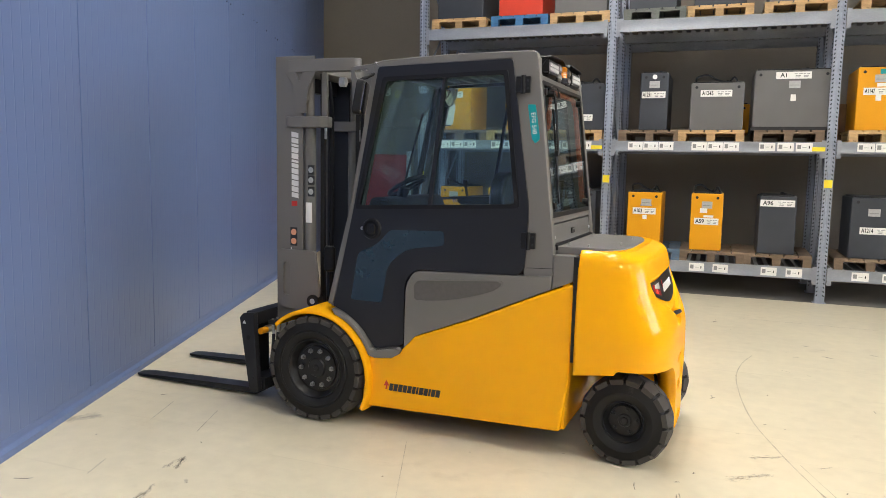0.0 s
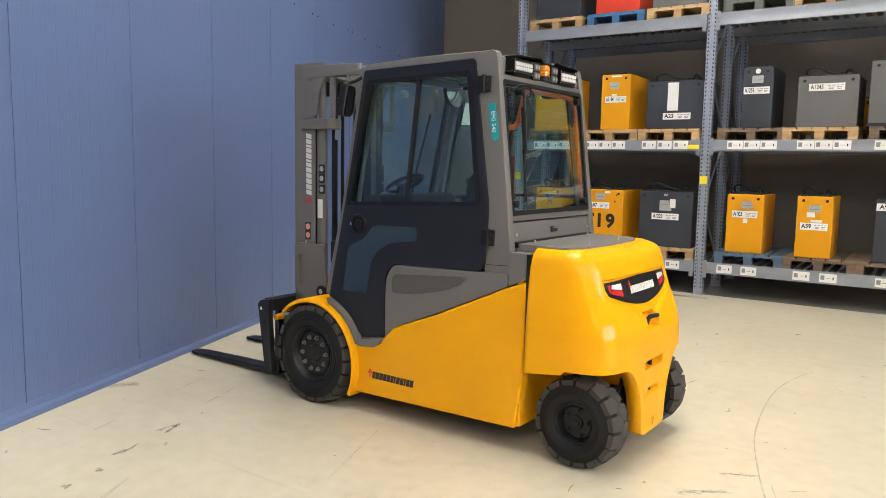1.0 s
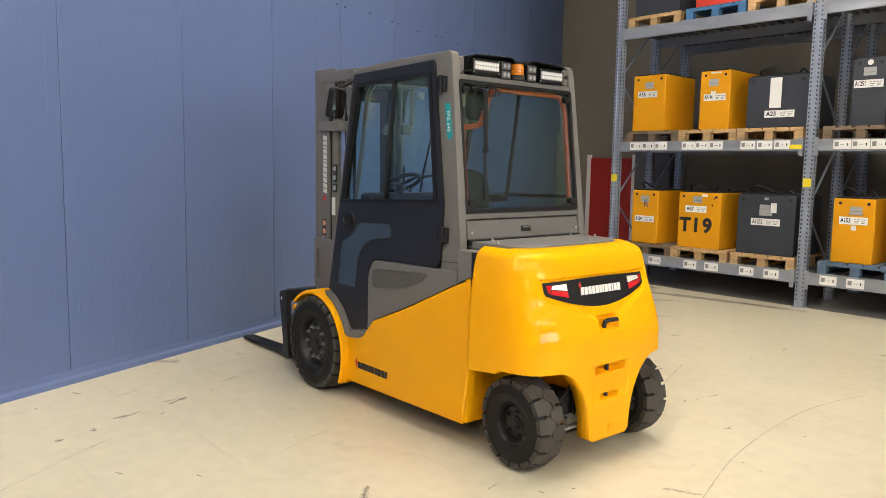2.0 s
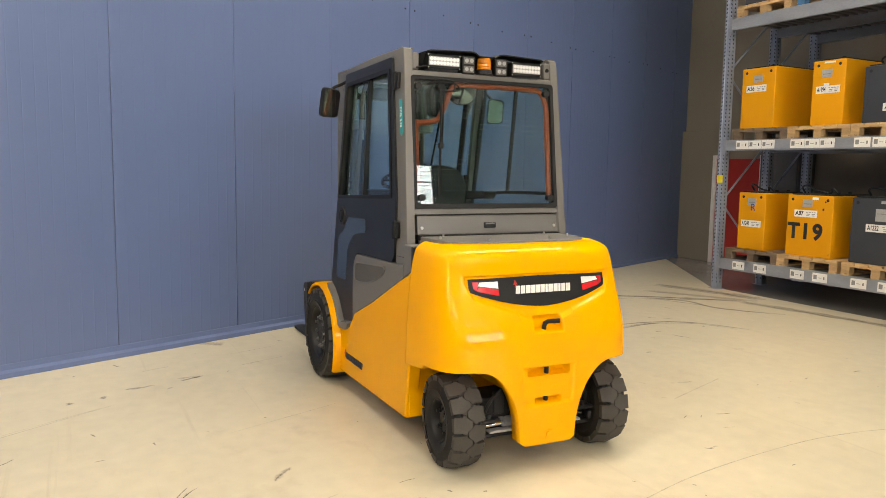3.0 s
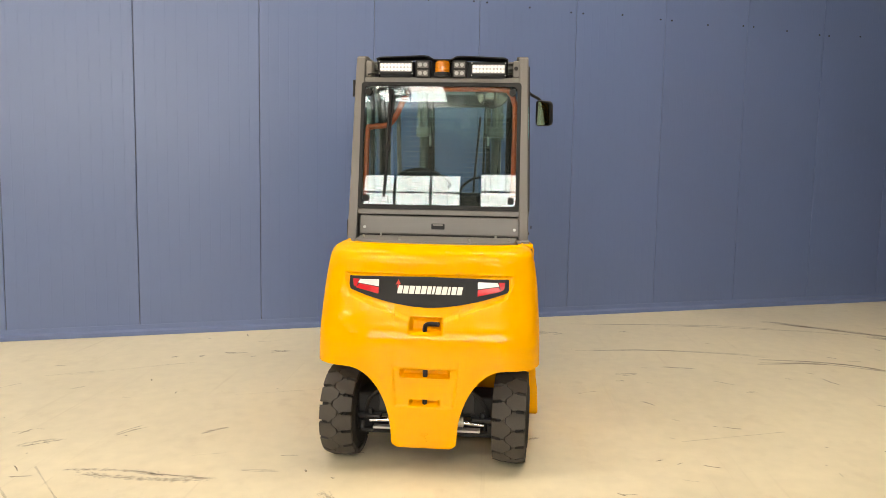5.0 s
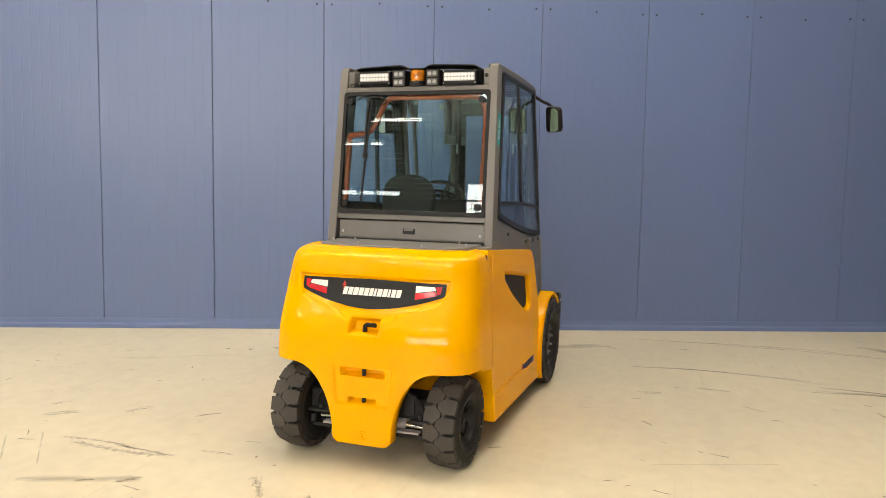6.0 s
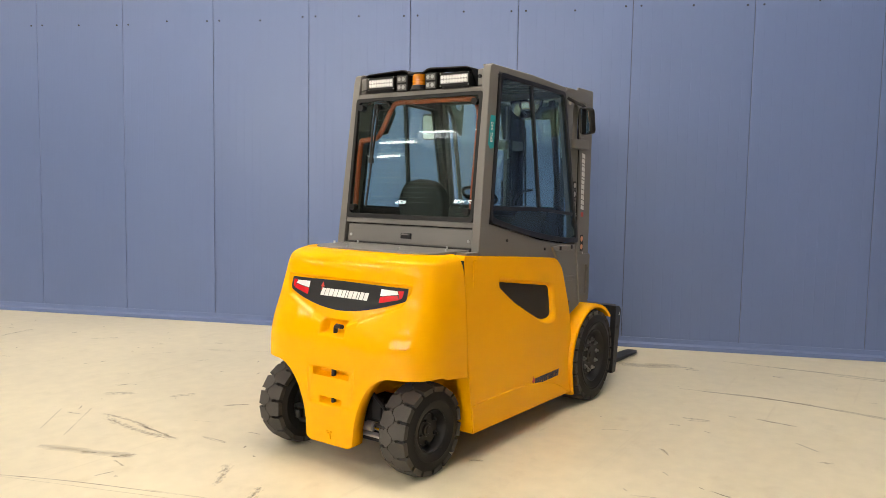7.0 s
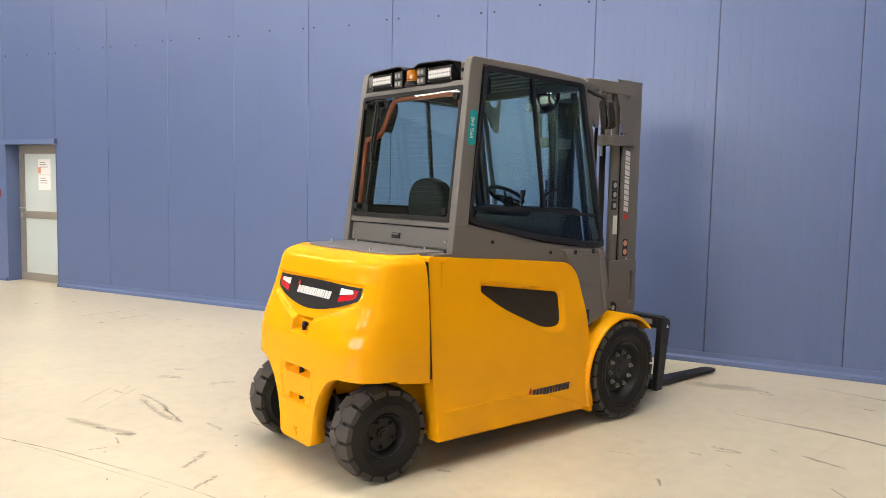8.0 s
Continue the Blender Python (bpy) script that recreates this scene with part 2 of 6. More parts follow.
def scuff_material(name, colour, lo, hi, most, stretch, edge):
    """Rubber rubbed onto the floor in strands that run along the mark and break up towards its edges."""
    m = bpy.data.materials.new(name)
    n, l, p = nodes_of(m)
    p.inputs["Base Color"].default_value = (*colour, 1)
    p.inputs["Roughness"].default_value = 0.6
    run, rim = n.new("ShaderNodeUVMap"), n.new("ShaderNodeUVMap")
    run.uv_map, rim.uv_map = "run", "rim"
    mp, t, r = n.new("ShaderNodeMapping"), n.new("ShaderNodeTexNoise"), n.new("ShaderNodeMapRange")
    mp.inputs["Scale"].default_value = (*stretch, 1)
    t.inputs["Scale"].default_value, t.inputs["Detail"].default_value, t.inputs["Roughness"].default_value = 1.0, 8, 0.68
    l.new(run.outputs["UV"], mp.inputs["Vector"]), l.new(mp.outputs["Vector"], t.inputs["Vector"])
    gap, less, out = n.new("ShaderNodeVectorMath"), n.new("ShaderNodeMath"), n.new("ShaderNodeMath")
    gap.operation, less.operation, out.operation = "LENGTH", "MULTIPLY", "SUBTRACT"
    less.inputs[1].default_value = edge
    l.new(rim.outputs["UV"], gap.inputs[0]), l.new(gap.outputs["Value"], less.inputs[0])
    l.new(t.outputs["Fac"], out.inputs[0]), l.new(less.outputs[0], out.inputs[1])
    r.inputs["From Min"].default_value, r.inputs["From Max"].default_value, r.inputs["To Max"].default_value = lo, hi, most
    l.new(out.outputs[0], r.inputs["Value"]), l.new(r.outputs["Result"], p.inputs["Alpha"])
    return m


M["scuff"] = scuff_material("rubber_scuff", (0.14, 0.105, 0.078), 0.33, 0.62, 0.75, (12, 80), 0.25)
M["smudge"] = scuff_material("rubbed_smudge", (0.22, 0.175, 0.13), 0.35, 0.60, 0.55, (30, 60), 0.22)
M["speck"] = scuff_material("dark_speck", (0.07, 0.055, 0.045), 0.20, 0.60, 0.85, (30, 90), 0.20)
M["stain"] = scuff_material("dull_floor_stain", (0.44, 0.36, 0.24), 0.12, 0.62, 0.40, (6, 16), 0.30)
M["dirt"] = scuff_material("brown_floor_dirt", (0.34, 0.26, 0.155), 0.16, 0.60, 0.62, (4, 18), 0.26)
M["hairline"] = scuff_material("faint_wheel_line", (0.14, 0.11, 0.085), 0.28, 0.75, 0.52, (5, 30), 0.10)


# ---- mesh tools ----
def empty(name, place, turn=0):
    ob = new(name)
    ob.matrix_world = pose(*place, 0, 0, turn)
    return ob


def part(name, bm, mat, parent=None, label="", bevel=0.0, smooth=35, at=None, seg=2):
    """Links a bmesh as one mesh object under a thing or a part."""
    me = bpy.data.meshes.new(name)
    bmesh.ops.recalc_face_normals(bm, faces=bm.faces)
    bm.to_mesh(me)
    bm.free()
    me.materials.append(M[mat])
    me.polygons.foreach_set("use_smooth", [True] * len(me.polygons))
    me.set_sharp_from_angle(angle=radians(smooth))
    ob = new(name, me)
    if parent:
        ob.parent = parent
    if at:
        ob.matrix_basis = at
    if bevel:
        b = ob.modifiers.new("soft_edges", "BEVEL")
        b.width, b.segments, b.limit_method, b.angle_limit, b.harden_normals = bevel, seg, "ANGLE", radians(40), True
    return tagged(ob, label) if label else ob


def again(ob, parent, at, name=None):
    """Another object on the same mesh."""
    o = new(name or ob.name.split(".")[0], ob.data)
    o.parent, o.matrix_basis = parent, at
    return o


def box(x0, x1, y0, y1, z0, z1, bm=None):
    bm = bm or bmesh.new()
    m = Matrix.Translation(((x0 + x1) / 2, (y0 + y1) / 2, (z0 + z1) / 2)) @ Matrix.Diagonal((abs(x1 - x0), abs(y1 - y0), abs(z1 - z0), 1))
    bmesh.ops.create_cube(bm, size=1, matrix=m)
    return bm


def rod(a, b, r, seg=16, r2=None, bm=None):
    bm = bm or bmesh.new()
    a, b = Vector(a), Vector(b)
    m = Matrix.Translation((a + b) / 2) @ (b - a).to_track_quat("Z", "Y").to_matrix().to_4x4()
    bmesh.ops.create_cone(bm, cap_ends=True, segments=seg, radius1=r, radius2=r if r2 is None else r2, depth=(b - a).length, matrix=m)
    return bm


def pipe(pts, r, seg=10, bm=None):
    """A bent tube through the points."""
    bm = bm or bmesh.new()
    pts = [Vector(p) for p in pts]
    rings, up = [], None
    for i, p in enumerate(pts):
        d = (pts[min(i + 1, len(pts) - 1)] - pts[max(i - 1, 0)]).normalized()
        if up is None:
            up = d.orthogonal().normalized()
        up = (up - d * up.dot(d)).normalized()
        side = d.cross(up)
        rings.append([bm.verts.new(p + r * (math.cos(a) * up + math.sin(a) * side)) for a in np.linspace(0, 2 * math.pi, seg, endpoint=False)])
    for a, b in zip(rings, rings[1:]):
        for i in range(seg):
            bm.faces.new((a[i], a[(i + 1) % seg], b[(i + 1) % seg], b[i]))
    bm.faces.new(rings[0]), bm.faces.new(rings[-1])
    return bm


def curve(pts, n=8):
    """Catmull-Rom points through pts."""
    p = [Vector(q) for q in pts]
    p = [2 * p[0] - p[1]] + p + [2 * p[-1] - p[-2]]
    out = []
    for i in range(1, len(p) - 2):
        for t in np.linspace(0, 1, n, endpoint=False):
            out.append(0.5 * (2 * p[i] + (p[i + 1] - p[i - 1]) * t + (2 * p[i - 1] - 5 * p[i] + 4 * p[i + 1] - p[i + 2]) * t * t + (3 * p[i] - p[i - 1] - 3 * p[i + 1] + p[i + 2]) * t ** 3))
    return out + [p[-2]]


def rounded(pts, r, n=5):
    """The outline with its corners rounded. r: one radius, or one for each corner."""
    out, k = [], len(pts)
    for i in range(k):
        a, b, c = Vector(pts[i - 1]), Vector(pts[i]), Vector(pts[(i + 1) % k])
        rad = r[i] if isinstance(r, (list, tuple)) else r
        if rad <= 0:
            out.append(tuple(b))
            continue
        u, v = (a - b).normalized(), (c - b).normalized()
        cut = min(rad, 0.49 * (a - b).length, 0.49 * (c - b).length)
        for t in np.linspace(0, 1, n):
            q = (1 - t) ** 2 * (b + u * cut) + 2 * t * (1 - t) * b + t * t * (b + v * cut)
            out.append(tuple(q))
    return out


def slab(pts, a, b, axis="y", bm=None):
    """A plate of the outline pts, from a to b along the axis. The outline is (x, z) for y, (y, z) for x, (x, y) for z."""
    bm = bm or bmesh.new()
    put = {"y": lambda p, d: (p[0], d, p[1]), "x": lambda p, d: (d, p[0], p[1]), "z": lambda p, d: (p[0], p[1], d)}[axis]
    lo, hi = [bm.verts.new(put(p, a)) for p in pts], [bm.verts.new(put(p, b)) for p in pts]
    bm.faces.new(lo), bm.faces.new(hi[::-1])
    for i in range(len(pts)):
        j = (i + 1) % len(pts)
        bm.faces.new((lo[i], lo[j], hi[j], hi[i]))
    return bm


def ring(outer, inner, a, b, axis="y", bm=None):
    """A frame between two outlines with as many points each."""
    bm = bm or bmesh.new()
    put = {"y": lambda p, d: (p[0], d, p[1]), "x": lambda p, d: (d, p[0], p[1]), "z": lambda p, d: (p[0], p[1], d)}[axis]
    v = [[bm.verts.new(put(p, d)) for p in pts] for d in (a, b) for pts in (outer, inner)]
    for i in range(len(outer)):
        j = (i + 1) % len(outer)
        for s, t in ((0, 1), (3, 2), (2, 0), (1, 3)):
            bm.faces.new((v[s][i], v[s][j], v[t][j], v[t][i]))
    return bm


def lathe(profile, centre, axis="y", seg=48, bm=None, caps=True):
    """Turns a profile of (radius, along) round an axis through the centre."""
    bm = bm or bmesh.new()
    c, rings = Vector(centre), []
    for r, h in profile:
        row = []
        for a in np.linspace(0, 2 * math.pi, seg, endpoint=False):
            s, t = r * math.cos(a), r * math.sin(a)
            row.append(bm.verts.new(c + Vector({"y": (s, h, t), "z": (s, t, h), "x": (h, s, t)}[axis])))
        rings.append(row)
    for a, b in zip(rings, rings[1:]):
        for i in range(seg):
            bm.faces.new((a[i], a[(i + 1) % seg], b[(i + 1) % seg], b[i]))
    if caps:
        bm.faces.new(rings[0]), bm.faces.new(rings[-1])
    return bm



def lettering(text, height, bold=0.0):
    """A bmesh of the text in the built-in font, in the x-z plane, centred, facing -y; height is that of a capital."""
    cu = bpy.data.curves.new("lettering", "FONT")
    cu.body, cu.size, cu.align_x, cu.align_y, cu.extrude = text, height / 0.70, "CENTER", "CENTER", 0.0006
    cu.offset = bold
    ob = bpy.data.objects.new("lettering", cu)
    scene.collection.objects.link(ob)
    me = bpy.data.meshes.new_from_object(ob.evaluated_get(bpy.context.evaluated_depsgraph_get()))
    bm = bmesh.new()
    bm.from_mesh(me)
    bpy.data.objects.remove(ob)
    bpy.data.curves.remove(cu)
    bpy.data.meshes.remove(me)
    bmesh.ops.transform(bm, matrix=pose(0, 0, 0, 90), verts=bm.verts)
    return bm


def moved(bm, m):
    bmesh.ops.transform(bm, matrix=m, verts=bm.verts)
    return bm


# ---- the hall ----
A_WALL = math.degrees(math.atan(0.3876))       # turn of the blue wall from the truck's axis
W0 = Vector((-2.584, 0, 0))                    # where it meets y = 0
W_DIR = Vector((-math.sin(radians(A_WALL)), math.cos(radians(A_WALL)), 0))
W_OFF = W0.dot(W_DIR)


def wall_frame(s):
    """Pose whose x runs along the blue wall, y away from the hall, at the distance s along it."""
    return Matrix.Translation(W0 + W_DIR * (s - W_OFF)) @ pose(0, 0, 0, 0, 0, 90 + A_WALL)


EDGE = [(EAST + 0.2, 10.42), (-4.55, 10.30), (-7.80, 12.40)]       # where the grey paint begins; along the racks its grey also stands for their shadow
floor = part("floor", slab([(-9.5, SOUTH - 0.2), (EAST + 0.2, SOUTH - 0.2), *EDGE, (-9.5, 12.40)], -0.2, 0.0, "z"), "floor")
tagged(floor, "cream sealed concrete hall floor with black rubber scuffs", "floor", kind="structure")
floor_back = part("floor_2", slab([(EAST + 0.2, NORTH + 0.2), (-9.5, NORTH + 0.2), (-9.5, 12.40), *EDGE[::-1]], -0.2, -0.002, "z"), "floor_grey")
tagged(floor_back, "glossy grey painted floor strip, its grey also standing for the shadow under the racks", "floor", kind="structure")

PITCH, S0, DOOR_S0, DOOR_S1, DOOR_H = 1.11, 0.534, -3.906, -2.756, 2.05
wall_blue = empty("wall_west", (W0.x, W0.y, 0))
tagged(wall_blue, "blue sandwich panel wall with narrow vertical joints", "wall", kind="structure")
s_lo, s_hi = -13.0, 15.2
lo_n, hi_n = math.floor((s_lo - S0) / PITCH), math.ceil((s_hi - S0) / PITCH)
inv = wall_blue.matrix_world.inverted()
backing = part("backing", moved(box(s_lo, DOOR_S0, 0.012, 0.16, 0, CEIL), wall_frame(0)), "joint", wall_blue)
backing.matrix_parent_inverse = inv
backing = part("backing", moved(box(DOOR_S1, s_hi, 0.012, 0.16, 0, CEIL), wall_frame(0)), "joint", wall_blue)
backing.matrix_parent_inverse = inv
backing = part("backing", moved(box(DOOR_S0, DOOR_S1, 0.012, 0.16, DOOR_H, CEIL), wall_frame(0)), "joint", wall_blue)
backing.matrix_parent_inverse = inv

RACK_TURN = 1.2
wall_n = part("wall_north", box(-9.5, EAST, NORTH, NORTH + 0.2, 0, CEIL), "wall")
tagged(wall_n, "beige rendered hall wall behind the racks", "wall", kind="structure")
plinth = part("wall_north_2", box(-9.4, EAST, NORTH - 0.13, NORTH, 0, 2.295), "wall", bevel=0.01)
tagged(plinth, "lower thicker part of the beige wall", "wall", kind="structure")


def walled(name, label, along, at, lo, hi, openings, thick=0.25):
    """A wall along x or y with window openings (from, to, sill, head) through it."""
    bm, cuts = bmesh.new(), sorted({lo, hi, *[v for o in openings for v in o[:2]]})
    for a, b in zip(cuts, cuts[1:]):
        hole = [o for o in openings if o[0] <= a and b <= o[1]]
        for z0, z1 in ([(0, hole[0][2]), (hole[0][3], CEIL)] if hole else [(0, CEIL)]):
            box(*((at, at + thick, a, b) if along == "y" else (a, b, at, at + thick)), z0, z1, bm)
    ob = part(name, bm, "wall")
    return tagged(ob, label, "wall", kind="structure")


EAST_WIN = [(-9.3, -8.6, 4.8, 5.1), (-6.8, -2.6, 4.88, 5.16), (-0.6, 3.35, 2.6, 5.4), (3.8, 5.0, 2.6, 5.45), (5.35, 11.4, 2.6, 5.5)]
MULLIONS = [(), (-6.2, -5.6, -4.9, -4.1, -3.5), (0.5, 1.42, 2.45), (), (7.9, 9.1, 10.5)]
walled("wall_east", "plain beige hall wall with a band of windows", "y", EAST, SOUTH - 0.2, NORTH + 0.2, EAST_WIN)
walled("wall_south", "plain beige hall wall", "x", SOUTH - 0.25, -4.0, EAST + 0.25, [])
for i, (a, b, z0, z1) in enumerate(EAST_WIN):
    w = empty("window_%d" % (i + 1), (EAST + 0.1, (a + b) / 2, z0), 90)
    tagged(w, "high hall window with dark steel mullions", "window", kind="structure")
    h, d = (b - a) / 2, z1 - z0
    part("window_frame", ring([(-h, 0), (h, 0), (h, d), (-h, d)], [(-h + 0.07, 0.07), (h - 0.07, 0.07), (h - 0.07, d - 0.07), (-h + 0.07, d - 0.07)], -0.04, 0.04), "chassis", w)
    for y in MULLIONS[i]:
        x = y - (a + b) / 2
        part("mullion", box(x - 0.035, x + 0.035, -0.04, 0.04, 0.05, d - 0.05), "chassis", w)
    part("transom", box(-h, h, -0.035, 0.035, d * 0.80 - 0.02, d * 0.80 + 0.02), "chassis", w)
sky_e = part("backdrop", box(EAST + 3, EAST + 3.1, SOUTH - 6, NORTH + 6, -1, 13), "sky_glow")
tagged(sky_e, "bright overcast sky outside the windows", "sky", kind="structure")
SKYLIGHTS = [(-8.4, -4.9, 13.7, 14.5), (0.4, 3.0, 12.2, 14.2), (4.9, 8.0, 12.2, 13.7)]     # y from, to, x from, to
bm, at = bmesh.new(), SOUTH - 0.25
for a, b, x0, x1 in SKYLIGHTS:
    box(-9.5, EAST + 0.25, at, a, CEIL, CEIL + 0.2, bm)
    box(-9.5, x0, a, b, CEIL, CEIL + 0.2, bm)
    box(x1, EAST + 0.25, a, b, CEIL, CEIL + 0.2, bm)
    at = b
box(-9.5, EAST + 0.25, at, NORTH + 0.2, CEIL, CEIL + 0.2, bm)
for i in range(12):
    y = SOUTH + 1 + i * 2.2
    box(-9.4, EAST, y - 0.1, y + 0.1, CEIL - 0.3, CEIL, bm)
ceiling = part("ceiling", bm, "ceiling")
tagged(ceiling, "pale steel deck hall ceiling with beams", "ceiling", kind="structure")
for i, (a, b, x0, x1) in enumerate(SKYLIGHTS):
    sky = part("skylight_%d" % (i + 1), box(x0 - 0.1, x1 + 0.1, a - 0.1, b + 0.1, CEIL + 0.204, CEIL + 0.23), "sky_glow")
    tagged(sky, "milky rooflight bright with overcast sky", "skylight", kind="structure")
for ly, lx, turn, h in [(a, b, 0, 1.5) for a, b, _ in LAMP_ROWS] + FAR_ROWS:
    t = empty("ceiling_light", (lx, ly, CEIL - 0.3), turn)
    tagged(t, "long white fluorescent batten under the hall ceiling" if h > 1 else "short white fluorescent batten under the hall ceiling", "ceiling light", group="hall ceiling lights")
    part("housing", box(-h - 0.05, h + 0.05, -0.13, 0.13, -0.24, -0.16), "white_label", t)
    part("hanger", box(-h * 0.8, -h * 0.8 + 0.03, -0.02, 0.02, -0.16, 0.3), "bolt", t)
    part("hanger", box(h * 0.8 - 0.03, h * 0.8, -0.02, 0.02, -0.16, 0.3), "bolt", t)
    for y in (-0.07, 0.07):
        part("tube", rod((-h, y, -0.27), (h, y, -0.27), 0.02 if h > 1 else 0.013, 10), "tube_glow", t)

# ---- pallet rack ----
RACK_AT = Vector((-1.712, 10.27, 0))


def rack_pose(r, depth=0.0, z=0.0, turn=0.0):
    """A place along the rack's front (r metres from the second upright, depth behind its face)."""
    return Matrix.Translation(RACK_AT) @ pose(0, 0, 0, 0, 0, RACK_TURN) @ pose(r, depth, z, 0, 0, turn)


UPRIGHTS = [-2.69, 0.0, 2.69, 5.38]
LEVELS = [(0.296, 0.440), (1.856, 1.993), (3.40, 3.55)]
DEPTHS = [0.0, 0.88, 1.72]
UP_W, UP_D = 0.11, 0.09


def make_rack():
    rack = new("pallet_rack")
    rack.matrix_world = rack_pose(0)
    tagged(rack, "tall galvanised pallet rack with three shelf levels loaded with batteries", "pallet rack")
    up, holes = None, None
    for r in UPRIGHTS:
        for d in DEPTHS:
            at = pose(r, d, 0)
            if up is None:
                out = [(-UP_W / 2, 0), (-0.018, 0), (-0.012, 0.010), (0.012, 0.010), (0.018, 0), (UP_W / 2, 0), (UP_W / 2, UP_D), (UP_W / 2 - 0.02, UP_D), (UP_W / 2 - 0.02, UP_D - 0.006), (UP_W / 2 - 0.006, UP_D - 0.006), (UP_W / 2 - 0.006, 0.006), (-UP_W / 2 + 0.006, 0.006), (-UP_W / 2 + 0.006, UP_D - 0.006), (-UP_W / 2 + 0.02, UP_D - 0.006), (-UP_W / 2 + 0.02, UP_D), (-UP_W / 2, UP_D)]
                up = part("upright", slab(out, 0.0, 5.6, "z"), "steel_blue", rack)
                up.matrix_basis = at
                bm = bmesh.new()
                for k in range(108):
                    z = 0.10 + 0.05 * k
                    for x in (-0.036, 0.036):
                        lean = 0.004 if x > 0 else -0.004
                        slab([(x - 0.008 + lean, z - 0.011), (x + 0.008 + lean, z - 0.011), (x + 0.006 - lean, z + 0.011), (x - 0.006 - lean, z + 0.011)], -0.0012, 0.0005, "y", bm)
                    for x in (-UP_W / 2 - 0.0012, UP_W / 2 - 0.0005):
                        slab([(0.045 - 0.007, z - 0.011), (0.045 + 0.007, z - 0.011), (0.045 + 0.007, z + 0.011), (0.045 - 0.007, z + 0.011)], x, x + 0.0017, "x", bm)
                holes = tagged(part("perforation", bm, "hole", up), kind="stuff")
                foot = part("foot_plate", box(-0.075, 0.075, -0.02, UP_D + 0.02, 0, 0.008), "steel_blue", up)
            else:
                u = again(up, rack, at)
                tagged(again(holes, u, Matrix()), kind="stuff")
                again(foot, u, Matrix())
        for k in range(6):
            z = 0.35 + 0.85 * k
            y0, y1 = (0.07, 0.90) if k % 2 else (0.90, 0.07)
            part("brace", rod((r, y0, z), (r, y1, z + 0.8), 0.014, 6), "steel_blue", rack)
            part("brace", rod((r, y0 + 0.84 if y0 < 0.5 else 1.74, z), (r, y1 + 0.84 if y1 < 0.5 else 1.74, z + 0.8), 0.014, 6), "steel_blue", rack)
    for a, b in zip(UPRIGHTS, UPRIGHTS[1:]):
        for n, (z0, z1) in enumerate(LEVELS):
            for d, y0 in ((0.0, -0.045), (0.88, 0.885), (1.72, 1.72)):
                x0, x1 = a + UP_W / 2 + 0.004, b - UP_W / 2 - 0.004
                out = [(y0, z0), (y0 + 0.045, z0), (y0 + 0.045, z1 - 0.035), (y0 + 0.05, z1 - 0.035), (y0 + 0.05, z1), (y0, z1), (y0, z1 - 0.03), (y0 + 0.003, z1 - 0.04), (y0 + 0.003, z0 + 0.04), (y0, z0 + 0.03)]
                beam = part("beam", slab(out, x0, x1, "x"), "beam", rack)
                if d == 0.0:
                    for x in (x0, x1 - 0.05):
                        part("beam_hook", box(x, x + 0.05, y0 - 0.004, y0 + 0.002, z0 - 0.06, z1 + 0.02), "beam", beam)
            bm = bmesh.new()
            for k in range(22):
                x = a + UP_W / 2 + 0.03 + k * (b - a - UP_W - 0.06) / 21.0
                box(x - 0.03, x + 0.03, 0.006, 1.71, z1 - 0.032, z1 - 0.003, bm)
            tagged(part("deck", bm, "grating", rack), kind="stuff")
        for z, r in ((1.485, a),):
            part("height_tag", box(r - 0.045, r + 0.045, -0.006, -0.0015, z - 0.05, z + 0.05), "tag_yellow", rack, "yellow plastic height tag")
    part("height_tag", box(UPRIGHTS[3] - 0.045, UPRIGHTS[3] + 0.045, -0.006, -0.0015, 1.435, 1.535), "tag_yellow", rack, "yellow plastic height tag")
    return rack


rack = make_rack()


def shelf_label(r, z, first=[]):
    """White location label with a bar of print, on a beam's face."""
    if not first:
        plate = part("shelf_label", box(-0.093, 0.093, -0.0515, -0.0478, -0.052, 0.052), "white_label", rack)
        part("code_bar", box(-0.078, -0.036, -0.0530, -0.0514, -0.022, 0.030), "print_grey", plate)
        part("print_bar", box(-0.02, 0.025, -0.0530, -0.0514, -0.004, 0.002), "print_grey", plate)
        part("print_bar", box(0.050, 0.062, -0.0530, -0.0514, -0.016, 0.016), "ink", plate)
        first.append(plate)
        plate.matrix_basis = pose(r, 0, z)
        return
    o = again(first[0], rack, pose(r, 0, z))
    for c in first[0].children:
        again(c, o, Matrix())


for a, b in zip(UPRIGHTS, UPRIGHTS[1:]):
    for g, gap in ((0.565, 0.194), (1.36, 0.192), (2.18, 0.21)):
        for k in (-1, 0, 1):
            shelf_label(a + g + k * gap, 1.928)
    for x in (0.33, 0.62, 1.22, 1.51, 2.085, 2.375) if a == 0 else (0.42, 0.75, 1.28, 1.58, 2.05, 2.36):
        shelf_label(a + x, 0.368)
    part("shelf_tag", box(b - 0.212, b - 0.066, -0.0530, -0.0478, 1.880, 1.930), "tag_yellow", rack, "small yellow shelf tag")


